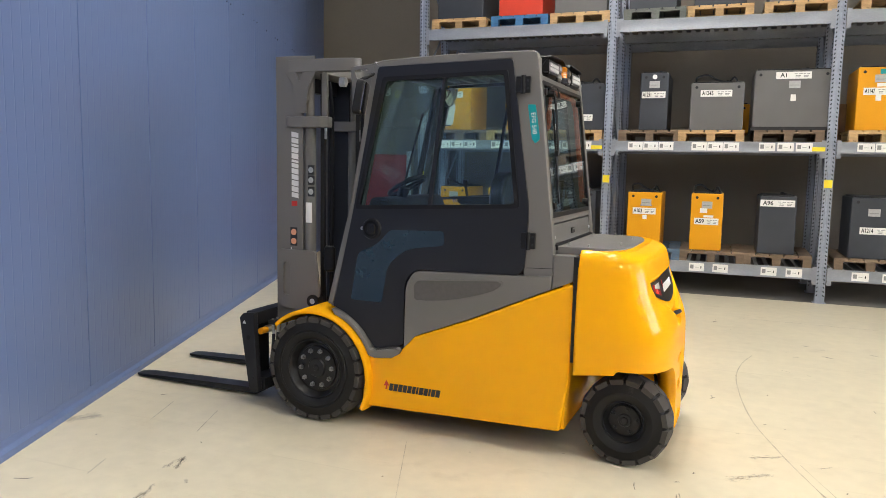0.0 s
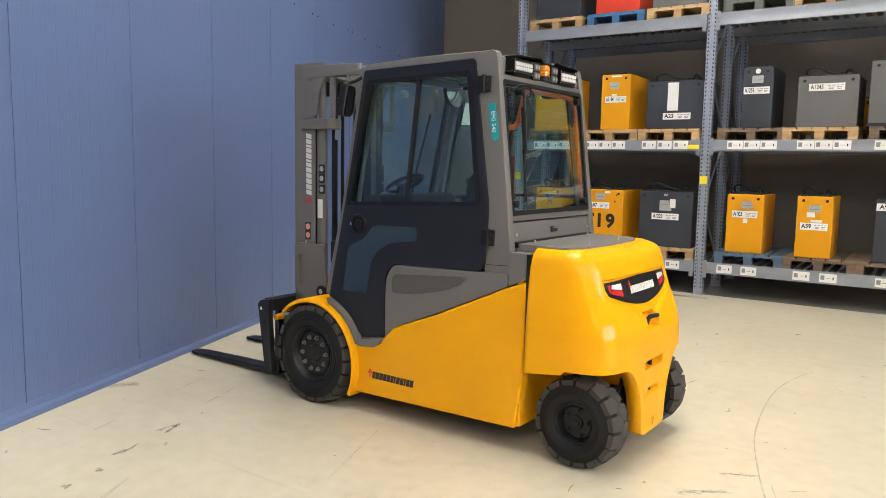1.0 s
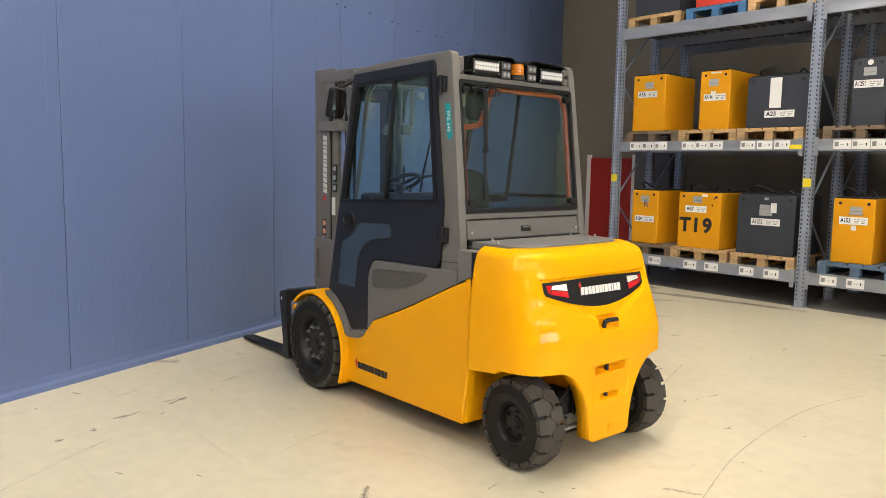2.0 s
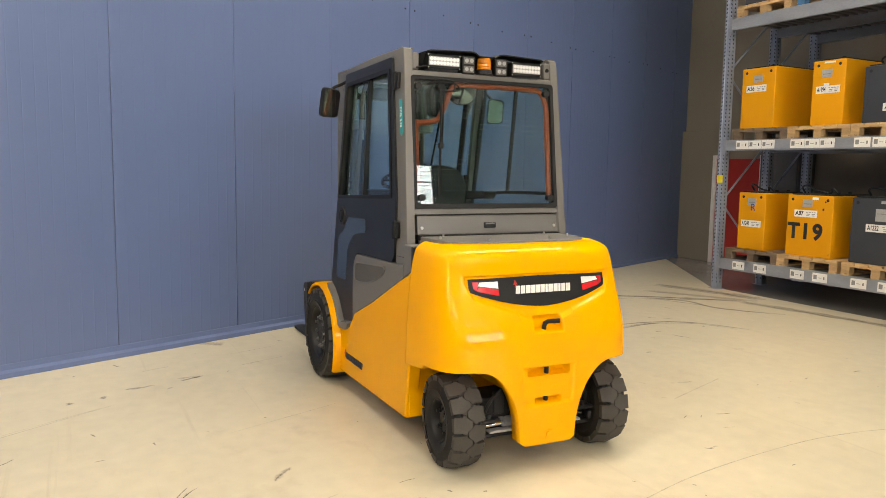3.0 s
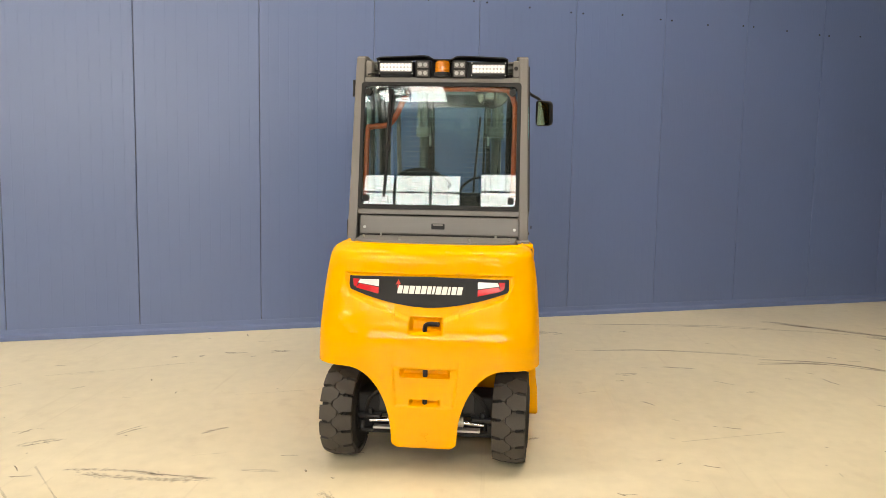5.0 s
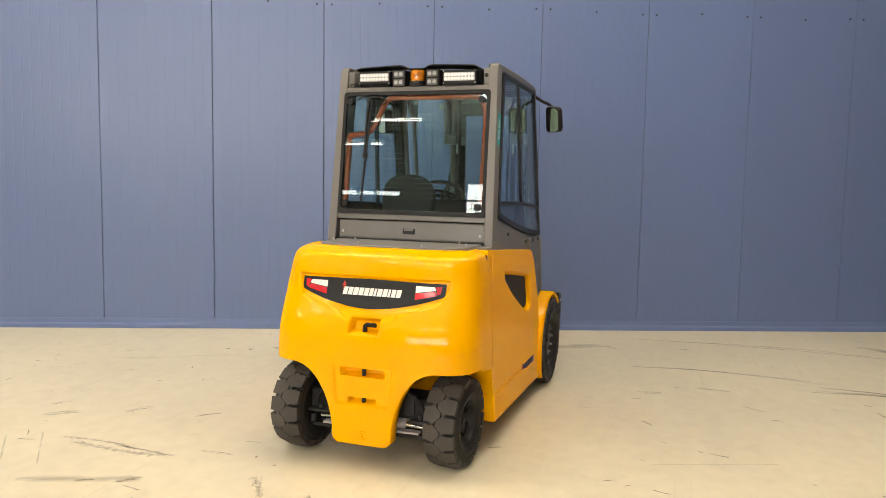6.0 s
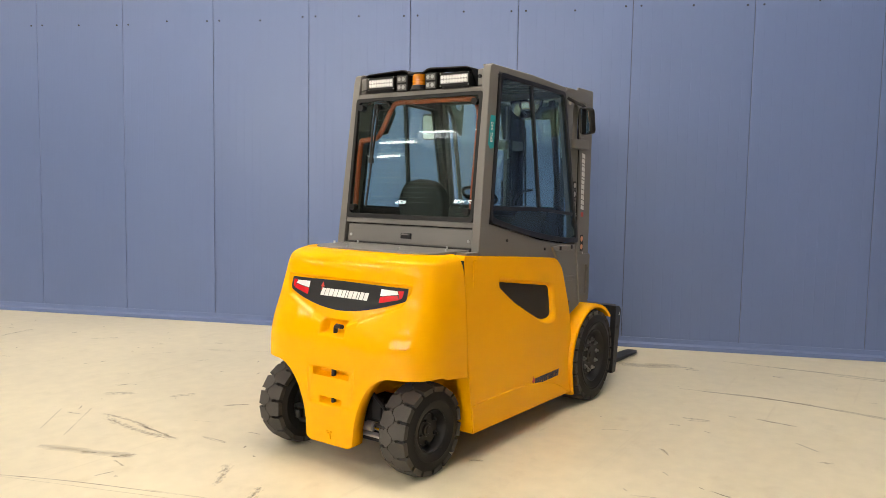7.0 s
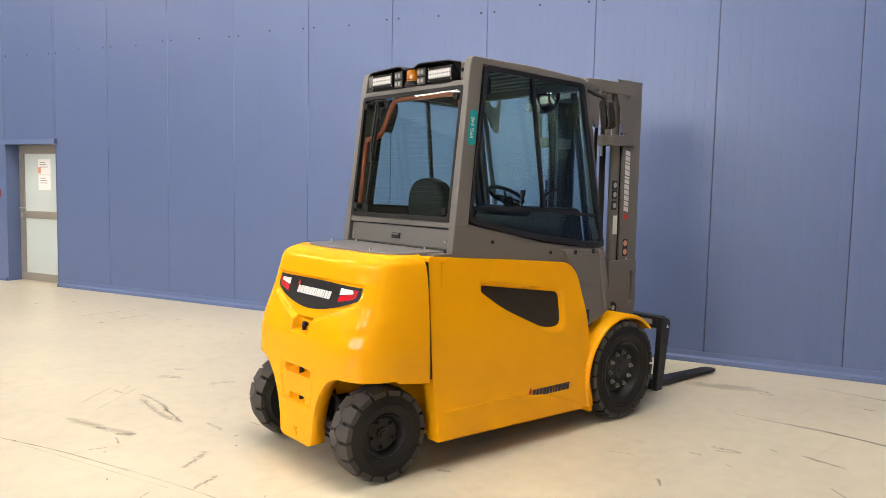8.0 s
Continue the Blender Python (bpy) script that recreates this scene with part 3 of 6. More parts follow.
# ---- pallets ----
def make_pallet(mat, label):
    """Euro pallet with its short side to the front: boards, blocks and skids."""
    p = new("pallet")
    tagged(p, label, "pallet", group="pallets in the rack")
    L, W = 1.16, 0.80
    for k in range(5):
        x = -W / 2 + 0.0725 + k * (W - 0.145) / 4
        part("deck_board", box(x - 0.0725, x + 0.0725, 0, L, 0.122, 0.144), mat, p)
    for y in (0.0, L / 2 - 0.05, L - 0.10):
        part("cross_board", box(-W / 2, W / 2, y, y + 0.10, 0.100, 0.1215), mat, p)
        for x in (-W / 2 + 0.05, 0, W / 2 - 0.05):
            part("block", box(x - 0.05, x + 0.05, y + 0.003, y + 0.097, 0.0225, 0.0995), mat, p)
    for x in (-W / 2 + 0.05, 0, W / 2 - 0.05):
        part("skid", box(x - 0.05, x + 0.05, 0, L, 0, 0.022), mat, p)
    return p


PALLETS = {}
PALLET_LABEL = {"wood": "light pine euro pallet on the rack shelf", "wood_old": "dark weathered wooden pallet on the rack shelf", "wood_blue": "blue stained wooden pallet on the rack shelf", "wood_blue_old": "worn grey blue wooden pallet on the rack shelf", "wood_green": "grey green wooden pallet on the rack shelf"}


def pallet(mat, r, level, depth=-0.02, turn=0.0):
    at = rack_pose(r, depth, LEVELS[level][1], turn)
    if mat in PALLETS:
        return copy_thing(PALLETS[mat], at)
    PALLETS[mat] = make_pallet(mat, PALLET_LABEL[mat])
    PALLETS[mat].matrix_world = at
    return PALLETS[mat]


# ---- traction batteries ----
def plate(parent, text, x, z, w=0.30, h=0.085, y=0.0):
    """White inventory label: readable number and bars of small print."""
    pl = part("inventory_label", box(x - w / 2, x + w / 2, y - 0.003, y - 0.0004, z - h / 2, z + h / 2), "white_label", parent, "white inventory label")
    if text:
        tw = w * 0.36
        bm = lettering(text, h * 0.60, 0.0015)
        xs = [v.co.x for v in bm.verts]
        s = min(1.0, tw / (max(xs) - min(xs)))
        moved(bm, pose(x - w * 0.27, y - 0.0036, z) @ Matrix.Diagonal((s, 1, 1, 1)))
        part("number", bm, "ink", pl)
    bm = bmesh.new()
    for k, (a, b, dz) in enumerate(((0.02, 0.10, 0.2), (0.14, 0.24, 0.2), (0.27, 0.34, 0.2), (0.37, 0.45, 0.2), (0.05, 0.2, -0.05), (0.28, 0.42, -0.05), (0.05, 0.18, -0.25), (0.28, 0.40, -0.25))):
        box(x + a * w, x + b * w, y - 0.0042, y - 0.0029, z + dz * h - h * 0.045, z + dz * h + h * 0.045, bm)
    part("print_bar", bm, "print_grey", pl)
    return pl


def battery(r, level, w, h, mat, label, number="", depth=0.05, length=0.78, num_at=(0.0, 0.66), rating=(0.0, 0.84), on=0.144, turn=0.0, cable=False, terminals=True, big="", big_blue="", plate_w=0.30, stickers=()):
    """Steel battery trough with lifting holes, a lid of cells and connectors, on a pallet."""
    b = new("battery")
    b.matrix_world = rack_pose(r, depth, LEVELS[level][1] + on, turn)
    tagged(b, label, "battery", group="batteries in the rack")
    part("trough", box(-w / 2, w / 2, 0, length, 0, h), mat, b, bevel=0.012)
    for x in (-w / 2 + 0.07, w / 2 - 0.07):
        part("lifting_hole", rod((x, -0.0012, h - 0.055), (x, 0.004, h - 0.055), 0.018, 14), "hole", b)
    part("cell_cover", box(-w / 2 + 0.03, w / 2 - 0.03, 0.03, length - 0.03, h + 0.0005, h + 0.018), "cable", b, bevel=0.005)
    if terminals:
        for k in range(3):
            y = 0.15 + 0.22 * k
            part("terminal", rod((w * 0.18, y, h + 0.018), (w * 0.18, y, h + 0.040), 0.022, 10), "cable", b)
    if cable:
        c = curve([(-w * 0.42, 0.25, h + 0.02), (-w * 0.40, 0.18, h + 0.09), (-w * 0.2, 0.12, h + 0.11), (0.0, 0.16, h + 0.05), (w * 0.2, 0.2, h + 0.03), (w * 0.3, 0.15, h + 0.08), (w * 0.38, 0.2, h + 0.02)])
        part("cable", pipe(c, 0.012, 6), "cable", b)
    if rating:
        x, z = rating[0] * w, rating[1] * h
        pl = part("rating_plate", box(x - 0.065, x + 0.065, -0.0028, -0.0004, z - 0.045, z + 0.045), "silver_label", b, "silver rating plate")
        part("print_bar", box(x - 0.05, x + 0.05, -0.0040, -0.0026, z - 0.012, z - 0.004), "print_grey", pl)
    if number is not None:
        plate(b, number, num_at[0] * w, num_at[1] * h, min(plate_w, w * 0.95))
    for sx, sz, sw, sh2, smat in stickers:
        part("sticker", box(sx * w - sw / 2, sx * w + sw / 2, -0.0026, -0.0004, sz * h - sh2 / 2, sz * h + sh2 / 2), smat, b)
    for k, letter in enumerate(big):
        part("stencil", moved(lettering(letter, 0.180, 0.010), pose((k - 1) * w * 0.265 - 0.035, -0.004, h * 0.40)), "ink", b, "black stencilled character")
    if big_blue:
        part("stencil", moved(lettering(big_blue, 0.09), pose(0.02, -0.003, h * 0.74)), "blue_ink", b, "blue printed letter")
    return b


YEL, DRK, GRY = "yellow enamelled traction battery standing on a wooden pallet", "anthracite traction battery standing on a wooden pallet", "grey steel traction battery standing on a wooden pallet"
# first bay, middle shelf
pallet("wood_old", -2.100, 1), pallet("wood", -1.300, 1, -0.01), pallet("wood", -0.480, 1, -0.03)
battery(-2.210, 1, 0.50, 0.76, "battery_yellow", YEL, "A56", num_at=(-0.05, 0.66), rating=(0.0, 0.82))
battery(-1.245, 1, 0.41, 0.745, "battery_yellow", YEL, "A1194", num_at=(0, 0.55), rating=(-0.05, 0.80), stickers=((-0.05, 0.63, 0.07, 0.03, "white_label"), (0.02, 0.965, 0.14, 0.02, "white_label")))
b = battery(-0.440, 1, 0.745, 0.62, "battery_dark", DRK, "A23", num_at=(0.05, 0.27), rating=None, cable=True, plate_w=0.36)
part("data_sheet", box(-0.09, 0.05, -0.0028, -0.0004, 0.24, 0.60), "white_label", b, "long white data sheet")
# first bay, low shelf
pallet("wood_old", -2.120, 0), pallet("wood", -1.320, 0, -0.03), pallet("wood", -0.480, 0, -0.02)
battery(-2.195, 0, 0.41, 0.735, "battery_yellow", YEL, "A1241", num_at=(0, 0.46), rating=(0.0, 0.84), big_blue="R", cable=True)
battery(-1.372, 0, 0.60, 0.735, "battery_yellow", YEL, "A87", num_at=(-0.08, 0.70), rating=(-0.05, 0.87), big="T19", cable=True, stickers=((0.12, 0.95, 0.08, 0.03, "white_label"), (0.30, 0.78, 0.02, 0.025, "hole"), (0.34, 0.90, 0.018, 0.02, "hole")))
battery(-0.487, 0, 0.72, 0.735, "battery_dark", DRK, "A1232", num_at=(0.0, 0.55), rating=(-0.02, 0.78), plate_w=0.36, cable=True, stickers=((0.13, 0.79, 0.075, 0.12, "white_label"), (0.0, 0.69, 0.16, 0.05, "silver_label"), (0.0, 0.94, 0.05, 0.03, "silver_label")))
# second bay, middle shelf
pallet("wood_old", 0.540, 1), pallet("wood", 1.300, 1, -0.03), pallet("wood_old", 2.210, 1)
b = battery(0.570, 1, 0.36, 0.74, "battery_dark", DRK, "A1251", num_at=(-0.02, 0.62), rating=(0.0, 0.80))
part("round_mark", rod((0, -0.003, 0.69), (0, 0.002, 0.69), 0.03, 20), "white_label", b)
battery(1.350, 1, 0.645, 0.60, "battery_grey", GRY, "A1245", num_at=(-0.02, 0.78), rating=None, cable=True, plate_w=0.38)
b = battery(2.225, 1, 0.89, 0.74, "battery_grey", "large grey traction battery with lifting lugs on a dark pallet", "A1", num_at=(0.0, 0.91), rating=(0.02, 0.76), plate_w=0.40, length=0.9)
part("base_tray", box(-0.46, 0.46, -0.015, 0.9, 0.0, 0.045), "cable", b, bevel=0.006)
part("small_label", box(-0.02, 0.04, -0.0028, -0.0004, 0.36, 0.44), "white_label", b)
battery(1.520, 1, 0.5, 0.40, "battery_yellow", "yellow battery behind a grey one on the rack", None, depth=0.92, rating=None, length=0.7)
# second bay, low shelf
pallet("wood_blue_old", 0.600, 0, -0.04, 2), pallet("wood_old", 1.390, 0, -0.01), pallet("wood_old", 2.170, 0, -0.02, -1.5)
battery(0.515, 0, 0.44, 0.735, "battery_yellow", YEL, "A103", num_at=(0.0, 0.66), rating=(0.05, 0.82), length=0.72, cable=True, stickers=((0.02, 0.55, 0.055, 0.055, "white_label"), (0.05, 0.765, 0.15, 0.022, "print_grey")))
battery(1.305, 0, 0.395, 0.74, "battery_yellow", YEL, "A59", num_at=(0.0, 0.51), rating=(0.0, 0.80), length=0.66, cable=True, stickers=((-0.10, 0.70, 0.09, 0.06, "white_label"), (0.06, 0.60, 0.12, 0.028, "white_label")))
battery(2.150, 0, 0.435, 0.73, "battery_dark", DRK, "A96", num_at=(-0.02, 0.88), rating=None, length=0.8, plate_w=0.40)
battery(-0.850, 0, 0.6, 0.66, "battery_dark", "anthracite battery standing behind others on the low shelf", None, depth=0.98, rating=None, length=0.65)
# third bay
pallet("wood", 3.270, 1), pallet("wood_old", 3.220, 0), pallet("wood", 4.170, 1), pallet("wood", 4.170, 0)
battery(3.270, 1, 0.68, 0.75, "battery_yellow", YEL, "A1147", num_at=(-0.18, 0.62), rating=(-0.14, 0.82), stickers=((-0.12, 0.72, 0.10, 0.04, "white_label"), (-0.16, 0.52, 0.06, 0.07, "white_label"), (-0.10, 0.93, 0.08, 0.06, "teal")))
battery(3.330, 0, 0.72, 0.745, "battery_dark", DRK, "A1214", num_at=(-0.1, 0.46), rating=(-0.15, 0.76), plate_w=0.36)
battery(4.170, 1, 0.6, 0.7, "battery_dark", DRK, "", rating=None)
battery(4.170, 0, 0.6, 0.7, "battery_yellow", YEL, "", rating=None)
crate = part("crate", box(-0.18, 0.18, 0, 0.5, 0, 0.52), "cardboard", bevel=0.006)
crate.matrix_world = rack_pose(2.98, 0.75, LEVELS[1][1] + 0.001)
tagged(crate, "brown cardboard crate behind a battery on the rack", "crate")
# top shelf
for mat, r in (("wood", -2.15), ("wood_blue", -1.27), ("wood", -0.44), ("wood_green", 0.54), ("wood", 1.32), ("wood", 2.24), ("wood", 3.3)):
    pallet(mat, r, 2)
for r, w, mat, lab in ((-2.15, 0.68, "battery_dark", DRK), (-1.27, 0.62, "battery_red", "red enamelled traction battery on a blue pallet"), (-0.44, 0.70, "battery_grey", GRY), (0.50, 0.6, "battery_dark", DRK), (1.32, 0.62, "battery_dark", DRK), (2.24, 0.70, "battery_grey", GRY), (3.3, 0.6, "battery_dark", DRK)):
    battery(r, 2, w, 0.66, mat, lab, rating=None, num_at=(0, 0.8))

# things behind the racks
red = empty("door_1", (-6.10, NORTH - 0.13, 0))
tagged(red, "closed red steel door in the beige wall", "door", kind="structure")
part("door_leaf", box(-0.45, 0.45, -0.035, -0.001, 0.005, 1.80), "red_door", red, bevel=0.004)
part("door_frame", box(-0.53, -0.455, -0.05, -0.001, 0, 1.86), "white_label", red)
part("door_frame", box(0.455, 0.53, -0.05, -0.001, 0, 1.86), "white_label", red)
cab = empty("switch_cabinet", (-5.02, NORTH - 0.135, 0))
tagged(cab, "grey steel switch cabinet standing against the wall", "cabinet")
part("body", box(-0.35, 0.35, -0.36, 0, 0.0, 1.9), "battery_grey", cab, bevel=0.008)
part("door", box(-0.33, 0.33, -0.38, -0.362, 0.08, 1.86), "battery_grey", cab, bevel=0.004)

# ---- forklift truck (its nose points to -x) ----
FX, FY, F_TURN = -1.6, 4.664, -1.45
truck = empty("forklift", (FX, FY, 0), F_TURN)
tagged(truck, "yellow and grey electric counterbalance forklift with closed cab, forks lowered", "forklift")


def fp(name, bm, mat, parent=None, label="", bevel=0.0, smooth=35, seg=2):
    return part(name, moved(bm, Matrix.Translation((-FX, 0, 0))), mat, parent or truck, label, bevel, smooth, seg=seg)


def cut_slab(outer, holes, a, b):
    """A plate in the x-z plane with holes, from y = a to y = b."""
    bm = bmesh.new()
    loops = [[[bm.verts.new((x, d, z)) for x, z in pts] for pts in (outer, *holes)] for d in (a, b)]
    for layer in loops:
        edges = []
        for lp in layer:
            edges += [bm.edges.new((lp[i], lp[(i + 1) % len(lp)])) for i in range(len(lp))]
        bmesh.ops.triangle_fill(bm, use_beauty=True, use_dissolve=False, edges=edges)
    for lo, hi in zip(*loops):
        for i in range(len(lo)):
            j = (i + 1) % len(lo)
            bm.faces.new((lo[i], lo[j], hi[j], hi[i]))
    return bm


def cab_half(z, x=-1.1):
    """Half width of the cab, which narrows upwards and towards the rear."""
    top = 0.517 + 0.012 * min(1.0, max(0.0, (-1.1 - x) / 0.95))
    return 0.542 + (top - 0.542) * max(0.0, z - 1.2) / 1.05


def on_side(bm, sign):
    """Bends a plate built about y = 0 (outside is +y) onto the cab's leaning flank."""
    for v in bm.verts:
        v.co.y = sign * (cab_half(v.co.z, v.co.x) + v.co.y) - 0.010
    return bm


def rear_x(z):
    return -0.972 - 0.128 * (z - 1.165) / 1.09


def on_rear(bm):
    for v in bm.verts:
        v.co.x += rear_x(v.co.z)
    return bm


# counterweight
CW_FRONT, CW_N = -0.832, 5.0


def smooth_table(zs, values, low=0.034, high=0.011):
    """The profile through the points, sampled finely and rounded off, more so below the top edge."""
    fine, out = np.arange(0.0, 1.2805, 0.0025), []
    raw = np.interp(fine, zs, values)
    for spread in (low, high):
        k = np.exp(-0.5 * (np.arange(-60, 61) * 0.0025 / spread) ** 2)
        out.append(np.convolve(np.pad(raw, 60, mode="edge"), k / k.sum(), mode="valid"))
    w = np.clip((fine - 0.98) / 0.08, 0, 1)
    return fine, out[0] * (1 - w) + out[1] * w


CW_REAR = smooth_table([0.10, 0.45, 0.70, 0.80, 0.92, 1.03, 1.10, 1.14, 1.165, 1.18, 1.19], [-0.312, -0.312, -0.316, -0.345, -0.40, -0.432, -0.448, -0.464, -0.50, -0.56, -0.60])
CW_HALF = smooth_table([0.10, 0.50, 0.70, 0.95, 1.08, 1.14, 1.168, 1.18, 1.19], [0.592, 0.592, 0.588, 0.572, 0.553, 0.538, 0.512, 0.475, 0.45])


def cw_rear(z):
    return float(np.interp(z, *CW_REAR))


def cw_half(z):
    return float(np.interp(z, *CW_HALF))


def cw_front(v):
    return CW_FRONT + 0.012 if v < 0 else -0.770


def cw_x(v, z):
    a = min(0.999, abs(v) / cw_half(z))
    return cw_front(v) + (cw_rear(z) - cw_front(v)) * (1 - a ** CW_N) ** (1 / CW_N)


def emblem_edge(v):
    """Lower and upper edge of the dark rear panel at v."""
    a = min(1.0, abs(v) / 0.425)
    return 0.862 + 0.085 * a ** 1.8, 1.012 + 0.006 * (1 - a)


def step(t):
    t = min(1.0, max(0.0, t))
    return t * t * (3 - 2 * t)


def cw_dent(v, z):
    """How far features are pressed into the rear face."""
    d = 0.0
    low = 0.790 + 0.36 * max(0.0, abs(v) - 0.085)
    d = max(d, 0.018 * step(min((z - low) / 0.020, (1.034 - z) / 0.014, (0.452 - 0.5 * max(0.0, 0.99 - z) - abs(v)) / 0.016)))
    d = max(d, 0.060 * step(min((0.092 - abs(v)) / 0.022, (z - 0.728) / 0.02, (0.835 - z) / 0.05)))
    for z0, z1, h in ((0.500, 0.548, 0.135), (0.352, 0.390, 0.085)):
        d = max(d, 0.055 * step(min((h - abs(v)) / 0.02, (z - z0) / 0.012, (z1 - z) / 0.012)))
    d = max(d, 0.008 * step(min((0.175 - 0.1 * max(0, 0.5 - z) - abs(v)) / 0.02, (z - 0.34) / 0.02, (0.56 - z) / 0.02)))
    return d


def cw_bottom(v, frac):
    a = abs(v)
    if frac < 0.45:
        return (0.560 if v < 0 else 0.566) - 0.050 * (1 - frac) / 0.85
    if a <= 0.165:
        return 0.130 + 0.022 * max(0.0, (a - 0.125) / 0.04) ** 2
    t = min(1.0, (a - 0.165) / 0.235)
    return 0.152 + 0.398 * math.sqrt(1 - (1 - t) ** 2)


def counterweight():
    bm = bmesh.new()
    half = [(a, (1 - a ** CW_N) ** (1 / CW_N)) for a in np.linspace(0, 0.90, 90)]
    f0 = half[-1][1]
    half += [((1 - f ** CW_N) ** (1 / CW_N), f) for f in np.linspace(f0, 0.0, 26)[1:]]
    line = [(-a, f) for a, f in half[:0:-1]] + half
    rows = 150
    grid = []
    for a, f in line:
        zb = cw_bottom(a * 0.58, f)
        col = []
        for k in range(rows + 1):
            z = zb + (1.18 - zb) * (1 - (1 - k / rows) ** 1.0)
            v = a * (cw_half(z) + (0.011 * a if a > 0 else -0.024 * a))
            x = cw_front(a) + (cw_rear(z) - cw_front(a)) * f
            if f > 0.8:
                x -= cw_dent(v, z)
            col.append(bm.verts.new((x, v, z)))
        grid.append(col)
    for p, q in zip(grid, grid[1:]):
        for k in range(rows):
            bm.faces.new((p[k], q[k], q[k + 1], p[k + 1]))
    ob = fp("counterweight", bm, "yellow", smooth=60)
    s = ob.modifiers.new("casting", "SOLIDIFY")
    s.thickness, s.offset = 0.085, -1
    return ob


cw = counterweight()
top_line = [(CW_FRONT + (-0.552 - CW_FRONT) * (1 - abs(a) ** CW_N) ** (1 / CW_N), a * 0.482) for a in np.linspace(-0.985, 0.985, 33)]
fp("counterweight_top", slab(top_line, 1.10, 1.178, "z"), "yellow", cw, bevel=0.008)
hood = [(-1.0, -0.470), *[(CW_FRONT + (-0.585 - CW_FRONT) * (1 - abs(a) ** 4) ** 0.25, a * 0.462) for a in np.linspace(-0.97, 0.97, 29)], (-1.0, 0.470)]
hood_ob = fp("hood", slab(hood, 1.145, 1.188, "z"), "grey", bevel=0.006)
for x, v in ((-0.93, -0.34), (-0.93, 0.34), (-0.66, -0.19), (-0.66, 0.20), (-0.80, -0.42), (-0.80, 0.42)):
    fp("hood_bolt", rod((x, v, 1.187), (x, v, 1.203), 0.006, 8), "bolt", hood_ob)
fp("hood_seal", box(-1.06, -0.962, -0.475, 0.475, 1.165, 1.196), "plastic", bevel=0.005)


vs = np.linspace(-0.425, 0.425, 61)
emblem = bmesh.new()
rowsv = []
for v in vs:
    lo, hi = emblem_edge(v)
    rowsv.append([emblem.verts.new((cw_x(v, lo + (hi - lo) * t) - 0.012, v, lo + (hi - lo) * t)) for t in np.linspace(0, 1, 9)])
for p, q in zip(rowsv, rowsv[1:]):
    for k in range(8):
        emblem.faces.new((p[k], q[k], q[k + 1], p[k + 1]))
panel = fp("rear_panel", emblem, "plastic", None, "black rear panel with reflectors", smooth=60)
for s in (-1, 1):
    def q(pts):
        return [(s * a, b) for a, b in pts]

    def strip(pts, name, mat):
        bm = bmesh.new()
        (a, b, c, d), rows = [Vector(p) for p in q(pts)], []
        for t in np.linspace(0, 1, 9):
            lo, hi = a.lerp(b, t), d.lerp(c, t)
            rows.append([bm.verts.new((cw_x(lo.lerp(hi, u).x, lo.lerp(hi, u).y) - 0.0085, *lo.lerp(hi, u))) for u in (0, 0.5, 1)])
        for r1, r2 in zip(rows, rows[1:]):
            for k in range(2):
                bm.faces.new((r1[k], r2[k], r2[k + 1], r1[k + 1]))
        fp(name, bm, mat, panel, smooth=60)
    strip([(0.375, 0.978), (0.262, 0.962), (0.262, 0.998), (0.365, 0.996)], "white_reflector", "white_lens")
    strip([(0.385, 0.952), (0.262, 0.925), (0.262, 0.958), (0.370, 0.974)], "red_reflector", "red_lens")
    strip([(0.400, 0.962), (0.385, 0.955), (0.370, 0.997), (0.405, 0.998)], "red_reflector", "red_lens")


def word_bars(n, height, pitch, slant=0.18):
    """Slanted blocks in a row in the x-z plane, from x = 0, one bmesh each."""
    out, x = [], 0.0
    for k in range(n):
        w = pitch * (0.82, 0.86, 0.90, 0.84, 0.86, 0.72, 0.42, 0.90, 0.84, 0.42, 0.80, 0.86)[k]
        out.append(slab([(x, 0), (x + w, 0), (x + w + slant * height, height), (x + slant * height, height)], -0.0012, 0.0008))
        x += w * 0.93 + 0.23 * pitch
    return out


def arrow(h):
    return slab([(-0.35 * h, 0.55 * h), (0.02 * h, 1.35 * h), (0.45 * h, 0.62 * h), (0.2 * h, 0.66 * h), (0.1 * h, 0.1 * h), (-0.1 * h, 0.1 * h), (-0.02 * h, 0.62 * h)], -0.0014, 0.0008, "y")


# word mark on the rear panel: x of the bars runs along +v
face = Matrix(((0, -1, 0, 0), (1, 0, 0, 0), (0, 0, 1, 0), (0, 0, 0, 1)))
for bm, name, mat, v0, z0 in [(b, "print_bar", "white_print", -0.163, 0.930) for b in word_bars(12, 0.040, 0.0305)] + [(arrow(0.034), "arrow_mark", "red_ink", -0.160, 0.956)]:
    moved(bm, Matrix.Translation((0, v0, z0)) @ face)
    for v in bm.verts:
        v.co.x += cw_x(v.co.y, v.co.z) - 0.0085
    fp(name, bm, mat, panel)
pin = pipe([(-0.370, -0.008, 0.69), (-0.370, -0.008, 0.752), (-0.367, -0.004, 0.772), (-0.360, 0.010, 0.781), (-0.338, 0.068, 0.785)], 0.0125, 10)
fp("coupling_pin", pin, "plastic", label="bent black coupling pin")
fp("coupling_pin_shaft", rod((-0.348, 0.0, 0.32), (-0.348, 0.0, 0.57), 0.0125, 12), "plastic")
fp("jack_mark", moved(box(-0.023, 0.023, -0.005, 0.005, 0.036, 0.043, slab([(-0.018, 0.0), (0.018, 0.0), (0.008, 0.033), (-0.008, 0.033)], -0.005, 0.005)), Matrix.Translation((-0.3105, 0, 0.163)) @ face), "yellow", cw)

